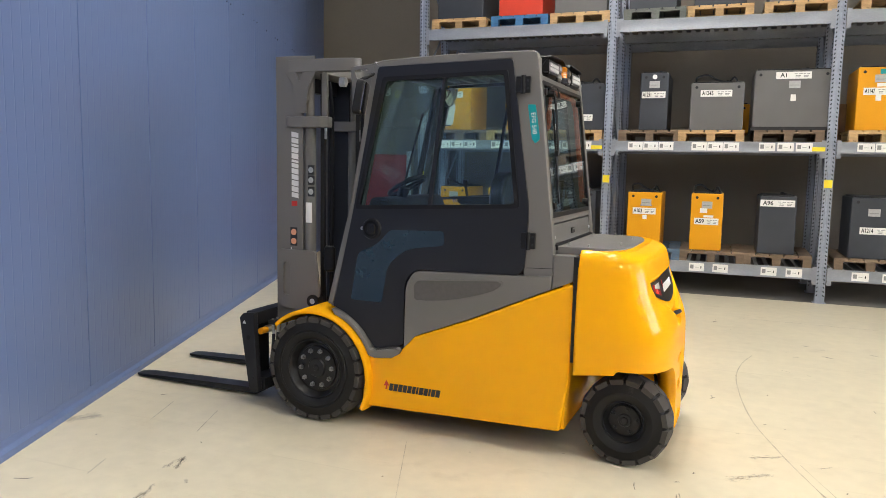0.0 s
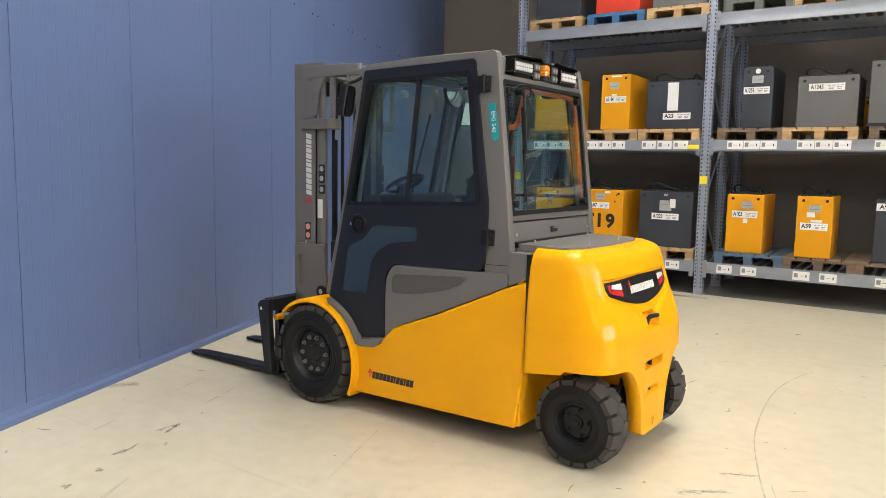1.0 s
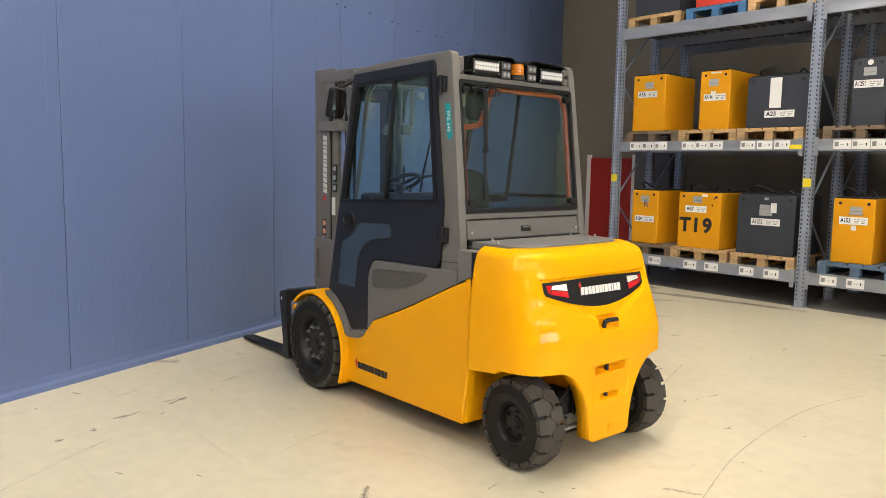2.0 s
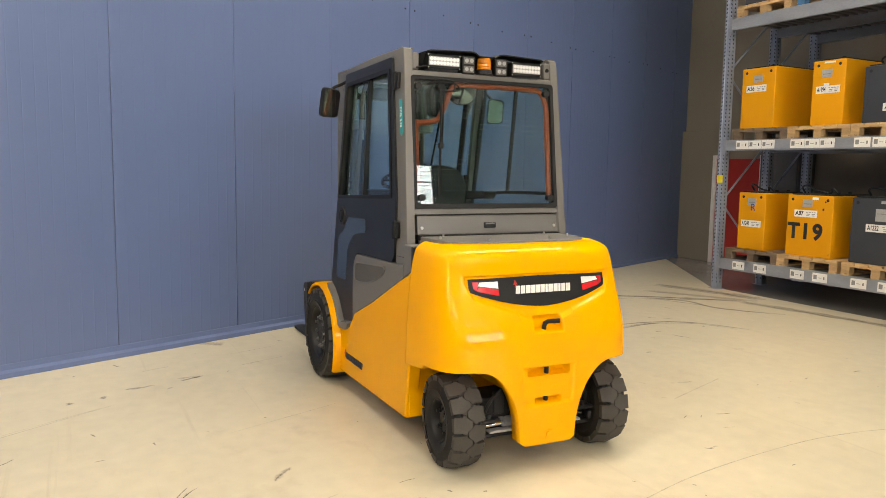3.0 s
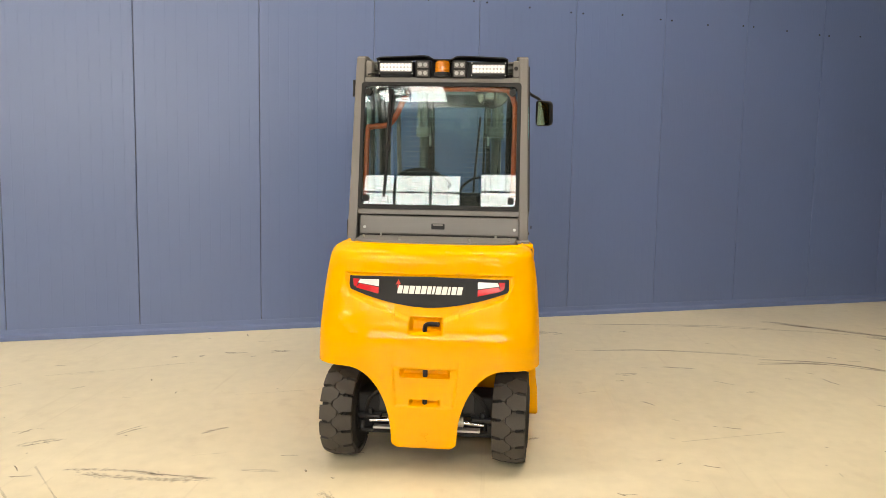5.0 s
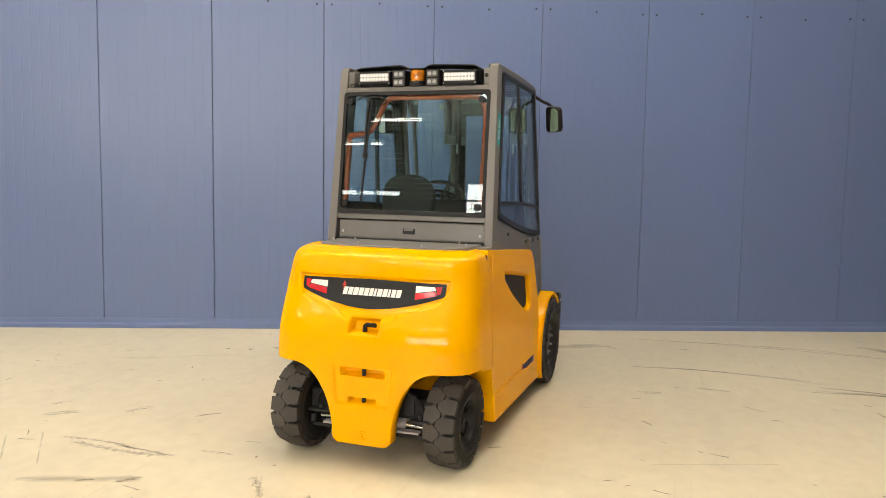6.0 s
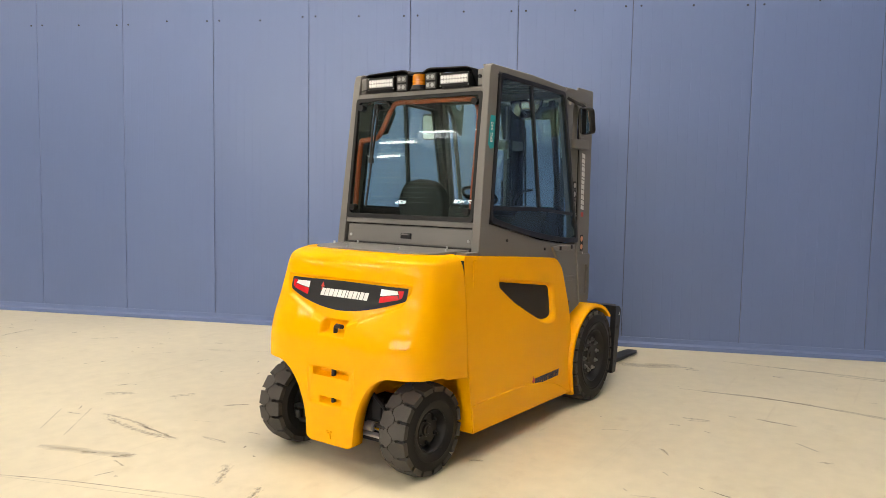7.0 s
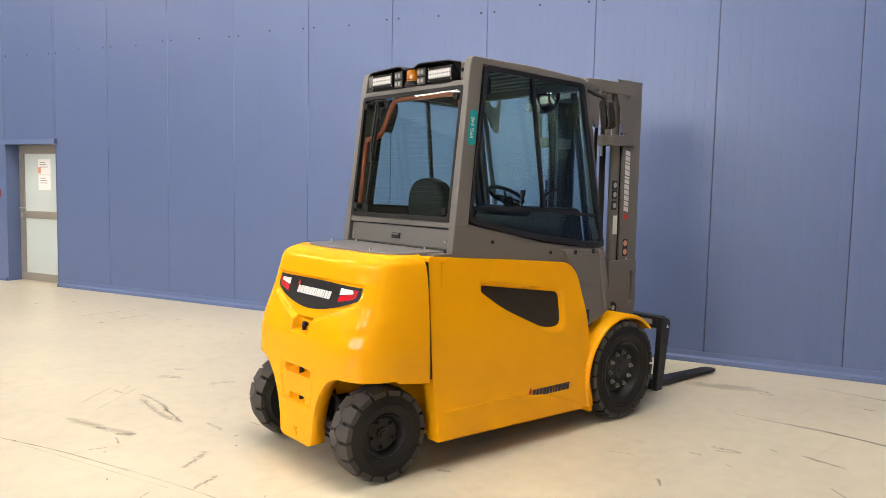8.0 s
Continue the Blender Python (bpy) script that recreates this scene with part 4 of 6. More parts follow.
# yellow side panels and what is behind them
LEFT = [(-0.890, 0.158), (-2.145, 0.132), (-2.140, 0.20), (-2.128, 0.33), (-2.108, 0.44), (-2.06, 0.470), (-1.90, 0.492), (-1.845, 0.545), (-1.79, 0.603), (-1.45, 0.735), (-1.15, 0.868), (-0.98, 0.945), (-0.842, 0.998), (-0.848, 0.47)]
fp("side_panel", slab(LEFT, -0.585, -0.50), "yellow", label="glossy yellow battery compartment side panel", bevel=0.016, seg=3)
VENT = rounded([(-1.180, 0.990), (-1.847, 0.905), (-1.870, 0.692), (-1.72, 0.690), (-1.335, 0.852), (-1.180, 0.940)], [0.035, 0.04, 0.06, 0.12, 0.12, 0.05], 6)
RIGHT = rounded([(-0.826, 0.172), (-2.155, 0.138), (-2.140, 0.30), (-2.117, 0.62), (-2.097, 0.74), (-1.997, 1.022), (-1.91, 1.087), (-1.45, 1.124), (-0.784, 1.172), (-0.802, 0.50)], [0.01, 0.01, 0.1, 0.05, 0.05, 0.09, 0.06, 0.1, 0.02, 0.01], 5)
def lean_in(bm):
    """Tilts the right flank inwards towards its top."""
    for v in bm.verts:
        v.co.y += 0.006 - 0.050 * (v.co.z - 0.15)
    return bm


VENT_OUT = [(x + (x + 1.55) * 0.085, z + (z - 0.83) * 0.22) for x, z in VENT]
side_r = fp("side_panel", lean_in(cut_slab(RIGHT, [VENT_OUT], 0.515, 0.600)), "yellow", label="glossy yellow side panel with a black ventilation opening", bevel=0.012, seg=3)
bm, loops = bmesh.new(), []
for t, depth in ((1.04, 0.6004), (1.0, 0.6000), (0.72, 0.5975), (0.42, 0.5910), (0.15, 0.5810), (0.0, 0.5700), (0.0, 0.5500)):
    loops.append([bm.verts.new((a[0] + (b[0] - a[0]) * t, depth, a[1] + (b[1] - a[1]) * t)) for a, b in zip(VENT, VENT_OUT)])
for p, q in zip(loops, loops[1:]):
    for i in range(len(p)):
        j = (i + 1) % len(p)
        bm.faces.new((p[i], p[j], q[j], q[i]))
fp("vent_scoop", lean_in(bm), "yellow", side_r, smooth=60)
SKIRT = [(-0.830, 0.176), (-2.150, 0.142), (-2.030, 0.165), (-1.960, 0.205), (-1.860, 0.246), (-1.660, 0.298), (-1.397, 0.326), (-1.094, 0.334), (-0.822, 0.332)]
skirt = lean_in(slab(SKIRT, 0.575, 0.6075))
fp("side_skirt", skirt, "yellow", side_r, bevel=0.007, seg=4, smooth=60)
fp("vent_mesh", lean_in(slab(VENT, 0.530, 0.566)), "glass_mesh", side_r, "black ventilation mesh")
# black strips in the flank gaps put the gaps' shade in as colour
for s, x0, x1, v0, v1, z0 in ((1, -0.815, -0.768, 0.50, 0.5955, 0.52), (-1, -0.846, -0.818, 0.50, 0.574, 0.56)):
    bm = box(x0, x1, s * v0, s * v1, z0, 1.145)
    fp("gap_seal", lean_in(bm) if s > 0 else bm, "plastic")
fp("chassis", box(-2.12, -0.90, -0.48, 0.48, 0.16, 0.62), "chassis", bevel=0.01)
fp("battery_box", box(-1.95, -0.90, -0.498, 0.512, 0.62, 1.10), "chassis")
fp("bulkhead", box(-0.905, -0.868, -0.565, 0.565, 0.17, 1.14), "yellow", bevel=0.004)
fp("wheel_well", box(-0.868, -0.45, -0.48, 0.48, 0.60, 0.66), "chassis")
fp("axle_mount", box(-0.80, -0.42, -0.20, 0.20, 0.40, 0.60), "yellow", bevel=0.02)
for x0, s in ((-2.055, -1), (-1.80, 1)):
    # printed bars low on each flank
    fl = Matrix() if s < 0 else pose(0, 0, 0, 0, 0, 180)
    y = -0.5865 if s < 0 else 0.5985
    xs = -1.955 if s < 0 else -1.575
    zs = 0.253 if s < 0 else 0.292
    for bm in word_bars(12, 0.044, 0.0300):
        fp("print_bar", moved(bm, Matrix.Translation((xs, y, zs)) @ fl), "ink")
    fp("arrow_mark", moved(arrow(0.046), Matrix.Translation((xs - 0.018 if s < 0 else xs + 0.018, y, zs)) @ fl), "red_ink")

# steps, fenders
STEP = [(-2.475 + 0.440 * math.cos(radians(a)), 0.306 + 0.440 * math.sin(radians(a))) for a in range(74, 25, -6)]
STEP += [(-2.055, 0.492), (-1.905, 0.522), (-1.868, 0.512), (-1.885, 0.488), (-1.93, 0.462), (-2.050, 0.448)]
STEP += [(-2.475 + 0.412 * math.cos(radians(a)), 0.306 + 0.412 * math.sin(radians(a))) for a in range(22, 76, 6)]
step_ob = fp("step", slab(STEP, -0.606, -0.36), "grey", label="ribbed grey entry step", bevel=0.005)
for k in range(9):
    x = -2.04 + 0.016 * k
    z = 0.495 + (x + 2.055) * 0.2
    fp("tread_rib", box(x - 0.003, x + 0.003, -0.598, -0.40, z - 0.002, z + 0.004), "grey_pad", step_ob)
for s in (-1, 1):
    bm, prev = bmesh.new(), None
    for a in np.linspace(-28, 134, 37):
        c, sn = math.cos(radians(a)), math.sin(radians(a))
        r = 0.384 + 0.004 * max(0, (a - 90) / 48) ** 2 + 0.010 * max(0, -a / 33)
        row = []
        for rr, v in ((r, 0.28), (r + 0.022, 0.28), (r + 0.022, 0.616 - 0.008 * s), (r + 0.016, 0.628 - 0.008 * s), (r + 0.004, 0.632 - 0.008 * s), (r - 0.006, 0.626 - 0.008 * s), (r, 0.614 - 0.008 * s)):
            row.append(bm.verts.new((-2.475 + rr * c, s * v, 0.306 + rr * sn)))
        if prev:
            for k in range(7):
                bm.faces.new((prev[k], prev[(k + 1) % 7], row[(k + 1) % 7], row[k]))
        else:
            bm.faces.new(row)
        prev = row
    bm.faces.new(prev)
    fp("fender", bm, "yellow", label="curved yellow front fender", smooth=50)


# wheels
def wheel(x, s, radius, outer, width, hub, lugs, bolts, bolt_r, dish, steer=0.0):
    """Solid tyre with block tread on a dark rim; s: side, outer: the tyre's outer face."""
    turn = pose(x, s * (outer - width / 2), 0, 0, 0, steer) @ pose(-x, -s * (outer - width / 2), 0)

    def wp(name, bm, *rest, **more):
        return fp(name, moved(bm, turn), *rest, **more)

    o = s * outer
    inner = s * (outer - width)
    rim = wp("wheel", lathe([(0.001, o - s * dish), (hub * 0.74, o - s * dish), (hub * 0.76, o - s * (dish + 0.010)), (hub * 0.84, o - s * (dish + 0.012)), (hub * 0.93, o - s * 0.030), (hub * 0.97, o - s * 0.014), (hub, o - s * 0.010), (hub + 0.012, o - s * 0.020), (hub + 0.01, inner), (0.001, inner)], (x, 0, radius), seg=48), "rim", label="black dished steel rim")
    sh = radius - 0.022
    prof = [(hub - 0.004, inner + s * 0.02), (hub + 0.015, inner), (sh - 0.05, inner - s * 0.004), (sh, inner + s * 0.03), (sh, o - s * 0.03), (sh - 0.012, o - s * 0.012), (sh - 0.06, o), (sh - 0.065, o + s * 0.003), (sh - 0.07, o), (hub + 0.055, o - s * 0.002), (hub + 0.05, o + s * 0.003), (hub + 0.02, o - s * 0.003), (hub + 0.004, o - s * 0.018), (hub - 0.004, o - s * 0.03)]
    wp("tyre", lathe(prof, (x, 0, radius), seg=64, caps=False), "rubber", rim, "solid black rubber tyre")
    bm = bmesh.new()
    for side in (0, 1):
        for k in range(lugs):
            a0 = 2 * math.pi * (k + 0.5 * side) / lugs
            w = 2 * math.pi / lugs
            d = s if side == 0 else -s          # towards this row's outer edge
            e, mid = (o if side == 0 else inner) - d * 0.004, (o + inner) / 2 + d * 0.0030
            far, near = mid + d * 0.015, mid - d * 0.015
            pts = [(a0 + f * w, y) for f, y in ((0.10, e), (0.90, e), (0.91, e - d * 0.046), (0.982, e - d * 0.050), (0.982, far), (0.88, far), (0.64, near), (0.36, near), (0.12, far), (0.018, far), (0.018, e - d * 0.050), (0.09, e - d * 0.046))]
            ringv = []
            for rr in (sh - 0.018, radius):
                ringv.append([bm.verts.new((x + (rr - (0.012 if i < 2 and rr == radius else 0)) * math.cos(a), y, radius + (rr - (0.012 if i < 2 and rr == radius else 0)) * math.sin(a))) for i, (a, y) in enumerate(pts)])
            bm.faces.new(ringv[1])
            for i in range(12):
                j = (i + 1) % 12
                bm.faces.new((ringv[0][i], ringv[0][j], ringv[1][j], ringv[1][i]))
    wp("tread", bm, "tread", rim, "worn dusty tread blocks")
    wp("hub", lathe([(0.001, o - s * (dish - 0.016)), (0.018, o - s * (dish - 0.016)), (0.022, o - s * (dish - 0.010)), (hub * 0.30, o - s * (dish - 0.010)), (hub * 0.34, o - s * dish), (0.001, o - s * dish)], (x, 0, radius), seg=32), "rim", rim)
    nut = 0.0165 if bolts > 5 else 0.0135
    for k in range(bolts):
        a = 2 * math.pi * (k + (0.10 if s < 0 else 0.86)) / bolts
        bx, bz = x + bolt_r * math.cos(a), radius + bolt_r * math.sin(a)
        wp("wheel_nut", rod((bx, o - s * (dish - 0.003), bz), (bx, o - s * (dish - 0.012), bz), nut, 6, bm=rod((bx, o - s * (dish - 0.011), bz), (bx, o - s * (dish - 0.026), bz), nut * 0.55, 8)), "worn_bolt" if bolts > 5 else "dark_steel", rim)
    return rim


for s in (-1, 1):
    wheel(-2.455, s, 0.338, 0.643 - 0.012 * s, 0.25, 0.186, 22, 10, 0.112, 0.046)
    wheel(-0.545, s, 0.252, 0.545, 0.180, 0.112, 16, 5, 0.068, 0.050, -4.0)
fp("front_axle", rod((-2.455, -0.45, 0.338), (-2.455, 0.45, 0.338), 0.11, 20), "chassis")
fp("rear_axle", box(-0.66, -0.45, -0.40, 0.40, 0.255, 0.375), "chassis", bevel=0.02)
fp("rear_axle_plate", box(-0.64, -0.44, -0.36, 0.36, 0.155, 0.178), "chassis", bevel=0.006)
for s in (-1, 1):
    fp("steering_rod", rod((-0.455, s * 0.13, 0.232), (-0.455, s * 0.31, 0.220), 0.012, 12), "chrome")
    fp("knuckle", box(-0.60, -0.48, s * 0.30, s * 0.40, 0.15, 0.36), "chassis", bevel=0.02)
    fp("grease_bolt", rod((-0.42, s * 0.345, 0.19), (-0.42, s * 0.345, 0.235), 0.016, 8), "dark_steel")
fp("steering_cylinder", rod((-0.455, -0.20, 0.232), (-0.455, 0.20, 0.232), 0.028, 16), "bolt")
fp("steering_bracket", box(-0.475, -0.425, -0.29, 0.29, 0.182, 0.196), "silver_label", bevel=0.004)

for s in (-1, 1):
    fp("axle_hose", pipe(curve([(-0.50, s * 0.12, 0.50), (-0.43, s * 0.20, 0.44), (-0.42, s * 0.30, 0.36), (-0.44, s * 0.33, 0.27)], 6), 0.010, 8), "plastic")
    fp("axle_hose", pipe(curve([(-0.50, s * 0.10, 0.46), (-0.44, s * 0.16, 0.38), (-0.43, s * 0.17, 0.30), (-0.45, s * 0.14, 0.25)], 6), 0.008, 8), "plastic")
    fp("steering_link", slab(rounded([(-0.40, s * 0.24), (-0.40, s * 0.37), (-0.46, s * 0.37), (-0.46, s * 0.24)], 0.02), 0.252, 0.268, "z"), "dark_steel", bevel=0.003)
    fp("link_bolt", rod((-0.43, s * 0.30, 0.262), (-0.43, s * 0.30, 0.292), 0.014, 6), "dark_steel")
    fp("axle_bracket", box(-0.47, -0.44, s * 0.20, s * 0.26, 0.28, 0.40), "dark_steel", bevel=0.006)

# cab frame: flanks
REAR_L = [(-1.136, 1.005), (-1.122, 1.39), (-1.247, 2.222), (-1.23, 2.250), (-1.135, 2.264), (-1.105, 2.252), (-1.092, 2.20), (-0.968, 1.18), (-0.962, 0.955), (-1.12, 0.884)]
pl = fp("cab_pillar", on_side(slab(REAR_L, -0.055, 0.0), -1), "grey", bevel=0.006)
fp("pillar_seam", on_side(slab([(-1.118, 1.063), (-0.968, 1.068), (-0.968, 1.071), (-1.118, 1.066)], -0.002, 0.0006), -1), "plastic", pl)
REAR_R = [(-1.085, 1.32), (-1.190, 2.222), (-1.19, 2.250), (-1.135, 2.264), (-1.105, 2.252), (-1.092, 2.20), (-0.968, 1.18), (-0.968, 1.165), (-1.085, 1.165)]
fp("cab_pillar", on_side(slab(REAR_R, -0.055, 0.0), 1), "grey", bevel=0.008)
for s in (-1, 1):
    fp("roof_rail", on_side(slab([(-1.115, 2.262), (-1.6, 2.260), (-2.04, 2.240), (-2.09, 2.226), (-2.065, 2.195), (-1.15, 2.222)], -0.07, 0.0), s), "grey", bevel=0.008)
    fp("cab_pillar", on_side(slab([(-2.10, 2.236), (-2.062, 2.206), (-2.222, 1.35), (-2.375, 0.74), (-2.412, 0.75), (-2.258, 1.36)], -0.06, 0.0), s), "grey", bevel=0.006)
LOW_L = rounded([(-1.862, 0.915), (-1.800, 1.000), (-1.115, 1.020), (-0.966, 1.03), (-0.966, 0.955), (-1.15, 0.872), (-1.45, 0.740), (-1.785, 0.606), (-1.838, 0.548), (-1.868, 0.515)], [0.05, 0.03, 0.0, 0.0, 0.0, 0.0, 0.0, 0.03, 0.02, 0.0], 4)
flank = fp("flank_panel", slab(LOW_L, -0.572, -0.50), "grey", label="grey flank panel under the door", bevel=0.008)
PAD = [(-1.800, 0.836), (-1.800, 0.922), (-1.775, 0.944), (-1.275, 0.978), (-1.252, 0.962), (-1.290, 0.925), (-1.400, 0.885), (-1.540, 0.850), (-1.700, 0.828), (-1.785, 0.826)]
PAD_R = [0.012, 0.02, 0.02, 0.02, 0.012, 0.03, 0.05, 0.05, 0.05, 0.012]
fp("pad_rim", ring(rounded([(x * 1.0 + (x + 1.53) * 0.035, z + (z - 0.90) * 0.12) for x, z in PAD], PAD_R, 5), rounded(PAD, PAD_R, 5), -0.5775, -0.571), "grey", flank, bevel=0.002)
fp("grip_pad", slab(rounded(PAD, PAD_R, 5), -0.5745, -0.571), "grey_pad", flank, "textured dark grey pad")
fp("corner_panel", slab([(-0.962, 1.148), (-0.962, 0.958), (-0.842, 1.010), (-0.838, 1.150)], -0.572, -0.48), "grey", bevel=0.006)
fp("corner_panel", slab([(-0.962, 1.178), (-0.962, 1.160), (-0.842, 1.168), (-0.842, 1.180)], 0.46, 0.535), "grey")
LOW_R = [(-0.975, 1.150), (-0.990, 1.330), (-1.085, 1.338), (-1.30, 1.300), (-1.70, 1.220), (-2.00, 1.180), (-2.30, 1.162), (-2.345, 1.10), (-1.95, 1.07), (-1.45, 1.10)]
fr = fp("flank_panel", on_side(slab(LOW_R, -0.06, 0.001), 1), "grey", label="grey flank panel under the side window", bevel=0.008)
for x, z in ((-1.25, 1.235), (-1.75, 1.155)):
    fp("flank_bolt", rod((x, 0.552, z), (x, 0.558, z), 0.010, 10), "plastic", fr)
ff = fp("front_flank", slab([(-1.875, 1.165), (-2.250, 1.162), (-2.332, 0.735), (-2.305, 0.712), (-2.120, 0.650), (-2.095, 0.74), (-1.99, 1.03)], 0.46, 0.550), "grey", None, "grey cab corner cover with pressed ribs", bevel=0.010)
fp("front_flank_rib", slab([(-2.222, 1.155), (-2.250, 1.155), (-2.332, 0.740), (-2.302, 0.735)], 0.546, 0.562), "grey", ff, bevel=0.006)
for z in (0.930, 0.962):
    fp("front_flank_rib", slab([(-1.975, z), (-2.225, z - 0.010), (-2.226, z - 0.022), (-1.98, z - 0.012)], 0.548, 0.5555), "grey", ff, bevel=0.003)
fp("front_flank_rib", slab([(-1.90, 1.135), (-2.225, 1.132), (-2.226, 1.122), (-1.903, 1.125)], 0.548, 0.5545), "grey", ff, bevel=0.003)
for x in (-1.99, -2.17):
    fp("cover_clip", box(x - 0.012, x + 0.012, 0.548, 0.556, 1.132, 1.160), "plastic", ff, bevel=0.003)
# shade of a small recess, drawn as a flat black plate on the cover
fp("cover_pocket", slab([(-2.105, 0.675), (-2.155, 0.690), (-2.150, 0.770), (-2.105, 0.765)], 0.548, 0.5515), "chassis", ff)

# left door
DOOR = rounded([(-2.362, 0.738), (-2.275, 0.705), (-2.165, 0.628), (-2.095, 0.535), (-2.062, 0.502), (-1.90, 0.530), (-1.872, 0.548), (-1.870, 0.93), (-1.80, 1.010), (-1.165, 1.018), (-1.128, 1.06), (-1.112, 1.39), (-1.236, 2.218), (-2.064, 2.200), (-2.222, 1.35)], [0.0, 0.05, 0.05, 0.02, 0.0, 0.01, 0.02, 0.07, 0.06, 0.03, 0.02, 0.05, 0.02, 0.02, 0.1], 4)
PANE = rounded([(-2.196, 1.362), (-1.178, 1.405), (-1.268, 2.148), (-2.02, 2.128)], [0.015, 0.02, 0.03, 0.02], 4)
door = fp("cab_door", on_side(cut_slab(DOOR, [PANE], -0.035, 0.014), -1), "black", None, "black cab door with a sliding window", bevel=0.005)
fp("door_glass", on_side(slab(PANE, -0.018, -0.013), -1), "glass", door)
fp("window_divider", on_side(slab([(-1.732, 1.382), (-1.712, 1.382), (-1.632, 2.14), (-1.652, 2.14)], -0.022, 0.004), -1), "black", door)
fp("window_frame", on_side(cut_slab(rounded([(-2.206, 1.352), (-1.168, 1.396), (-1.259, 2.157), (-2.03, 2.138)], 0.02, 4), [rounded([(-2.176, 1.376), (-1.196, 1.418), (-1.282, 2.133), (-2.005, 2.114)], 0.02, 4)], 0.010, 0.021), -1), "plastic", door)
fp("door_window", on_side(slab(rounded([(-2.235, 0.79), (-2.185, 1.09), (-2.06, 1.135), (-1.97, 1.235), (-1.62, 1.245), (-1.61, 1.16), (-1.86, 1.13), (-1.985, 1.02), (-2.02, 0.79)], [0.02, 0.04, 0.06, 0.03, 0.02, 0.03, 0.08, 0.06, 0.02], 5), 0.0135, 0.0155), -1), "door_tint", door, "dark tinted lower door window")
fp("door_handle", on_side(moved(lathe([(0.066, 0.013), (0.060, 0.024), (0.048, 0.026), (0.044, 0.016), (0.001, 0.016)], (0, 0, 0), seg=36), Matrix.Translation((-2.092, 0, 1.236))), -1), "plastic", door, "round recessed black door handle")
fp("handle_grip", on_side(slab(rounded([(-2.115, 1.205), (-2.065, 1.205), (-2.065, 1.267), (-2.115, 1.267)], 0.02), 0.016, 0.034), -1), "plastic", door, bevel=0.006)
fp("lock", on_side(moved(rod((0, 0.012, 0), (0, 0.019, 0), 0.011, 14), Matrix.Translation((-2.158, 0, 1.236))), -1), "bolt", door)
for z in (1.218, 2.075):
    x = float(np.interp(z, [1.2, 2.1], [-1.095, -1.158]))
    h = fp("hinge", on_side(box(x - 0.055, x + 0.028, 0.0, 0.022, z - 0.045, z + 0.045), -1), "plastic", door, bevel=0.004)
    fp("hinge_barrel", on_side(moved(rod((0, 0.02, -0.05), (0, 0.02, 0.05), 0.013, 12), Matrix.Translation((x - 0.012, 0, z))), -1), "plastic", door)
    for dz in (-0.022, 0.022):
        fp("screw", on_side(moved(rod((0, 0.02, 0), (0, 0.025, 0), 0.007, 8), Matrix.Translation((x + 0.014, 0, z + dz))), -1), "hole", door)
TEAL_L = rounded([(-1.145, 1.968), (-1.100, 1.968), (-1.068, 1.780), (-1.094, 1.755), (-1.114, 1.780)], 0.006, 3)
# right side window
SIDE = rounded([(-1.086, 1.345), (-1.45, 1.268), (-1.80, 1.212), (-2.10, 1.180), (-2.302, 1.168), (-2.232, 1.42), (-2.048, 2.205), (-1.200, 2.222)], [0.04, 0.2, 0.2, 0.2, 0.03, 0.1, 0.03, 0.03], 4)
SIDE_IN = rounded([(-1.110, 1.375), (-1.45, 1.302), (-1.80, 1.246), (-2.10, 1.214), (-2.262, 1.205), (-2.198, 1.42), (-2.024, 2.178), (-1.222, 2.192)], [0.04, 0.2, 0.2, 0.2, 0.03, 0.1, 0.03, 0.03], 4)
sw = fp("side_window", on_side(cut_slab(SIDE, [SIDE_IN], -0.02, 0.010), 1), "black", None, "fixed side window with a black frame", bevel=0.004)
fp("pane", on_side(slab(SIDE_IN, -0.006, 0.000), 1), "glass", sw)
fp("window_bar", on_side(slab([(-1.10, 1.438), (-1.70, 1.425), (-2.20, 1.385), (-2.195, 1.365), (-1.70, 1.403), (-1.10, 1.416)], -0.012, 0.008), 1), "black", sw)
fp("window_bar", on_side(slab([(-1.692, 1.42), (-1.712, 1.42), (-1.590, 2.19), (-1.570, 2.19)], -0.012, 0.008), 1), "black", sw)
TEAL_R = rounded([(-1.150, 1.965), (-1.096, 1.965), (-1.068, 1.795), (-1.090, 1.77), (-1.130, 1.780)], 0.006, 3)
for s, out in ((-1, TEAL_L), (1, TEAL_R)):
    st = fp("model_sticker", on_side(slab(out, -0.001, 0.0015), s), "teal", None, "teal sticker with the model designation")
    bm = lettering("EFG 540", 0.024)
    if s < 0:
        moved(bm, pose(-1.106, -0.0022, 1.866, 0, 84, 0))
    else:
        moved(bm, pose(-1.108, 0.0022, 1.868, 0, 0, 180) @ pose(0, 0, 0, 0, -84, 0))
        for v in bm.verts:
            v.co.y = abs(v.co.y)
    for v in bm.verts:
        v.co.y = s * (cab_half(v.co.z, v.co.x) + abs(v.co.y)) - 0.010
    fp("lettering", bm, "white_print", st)

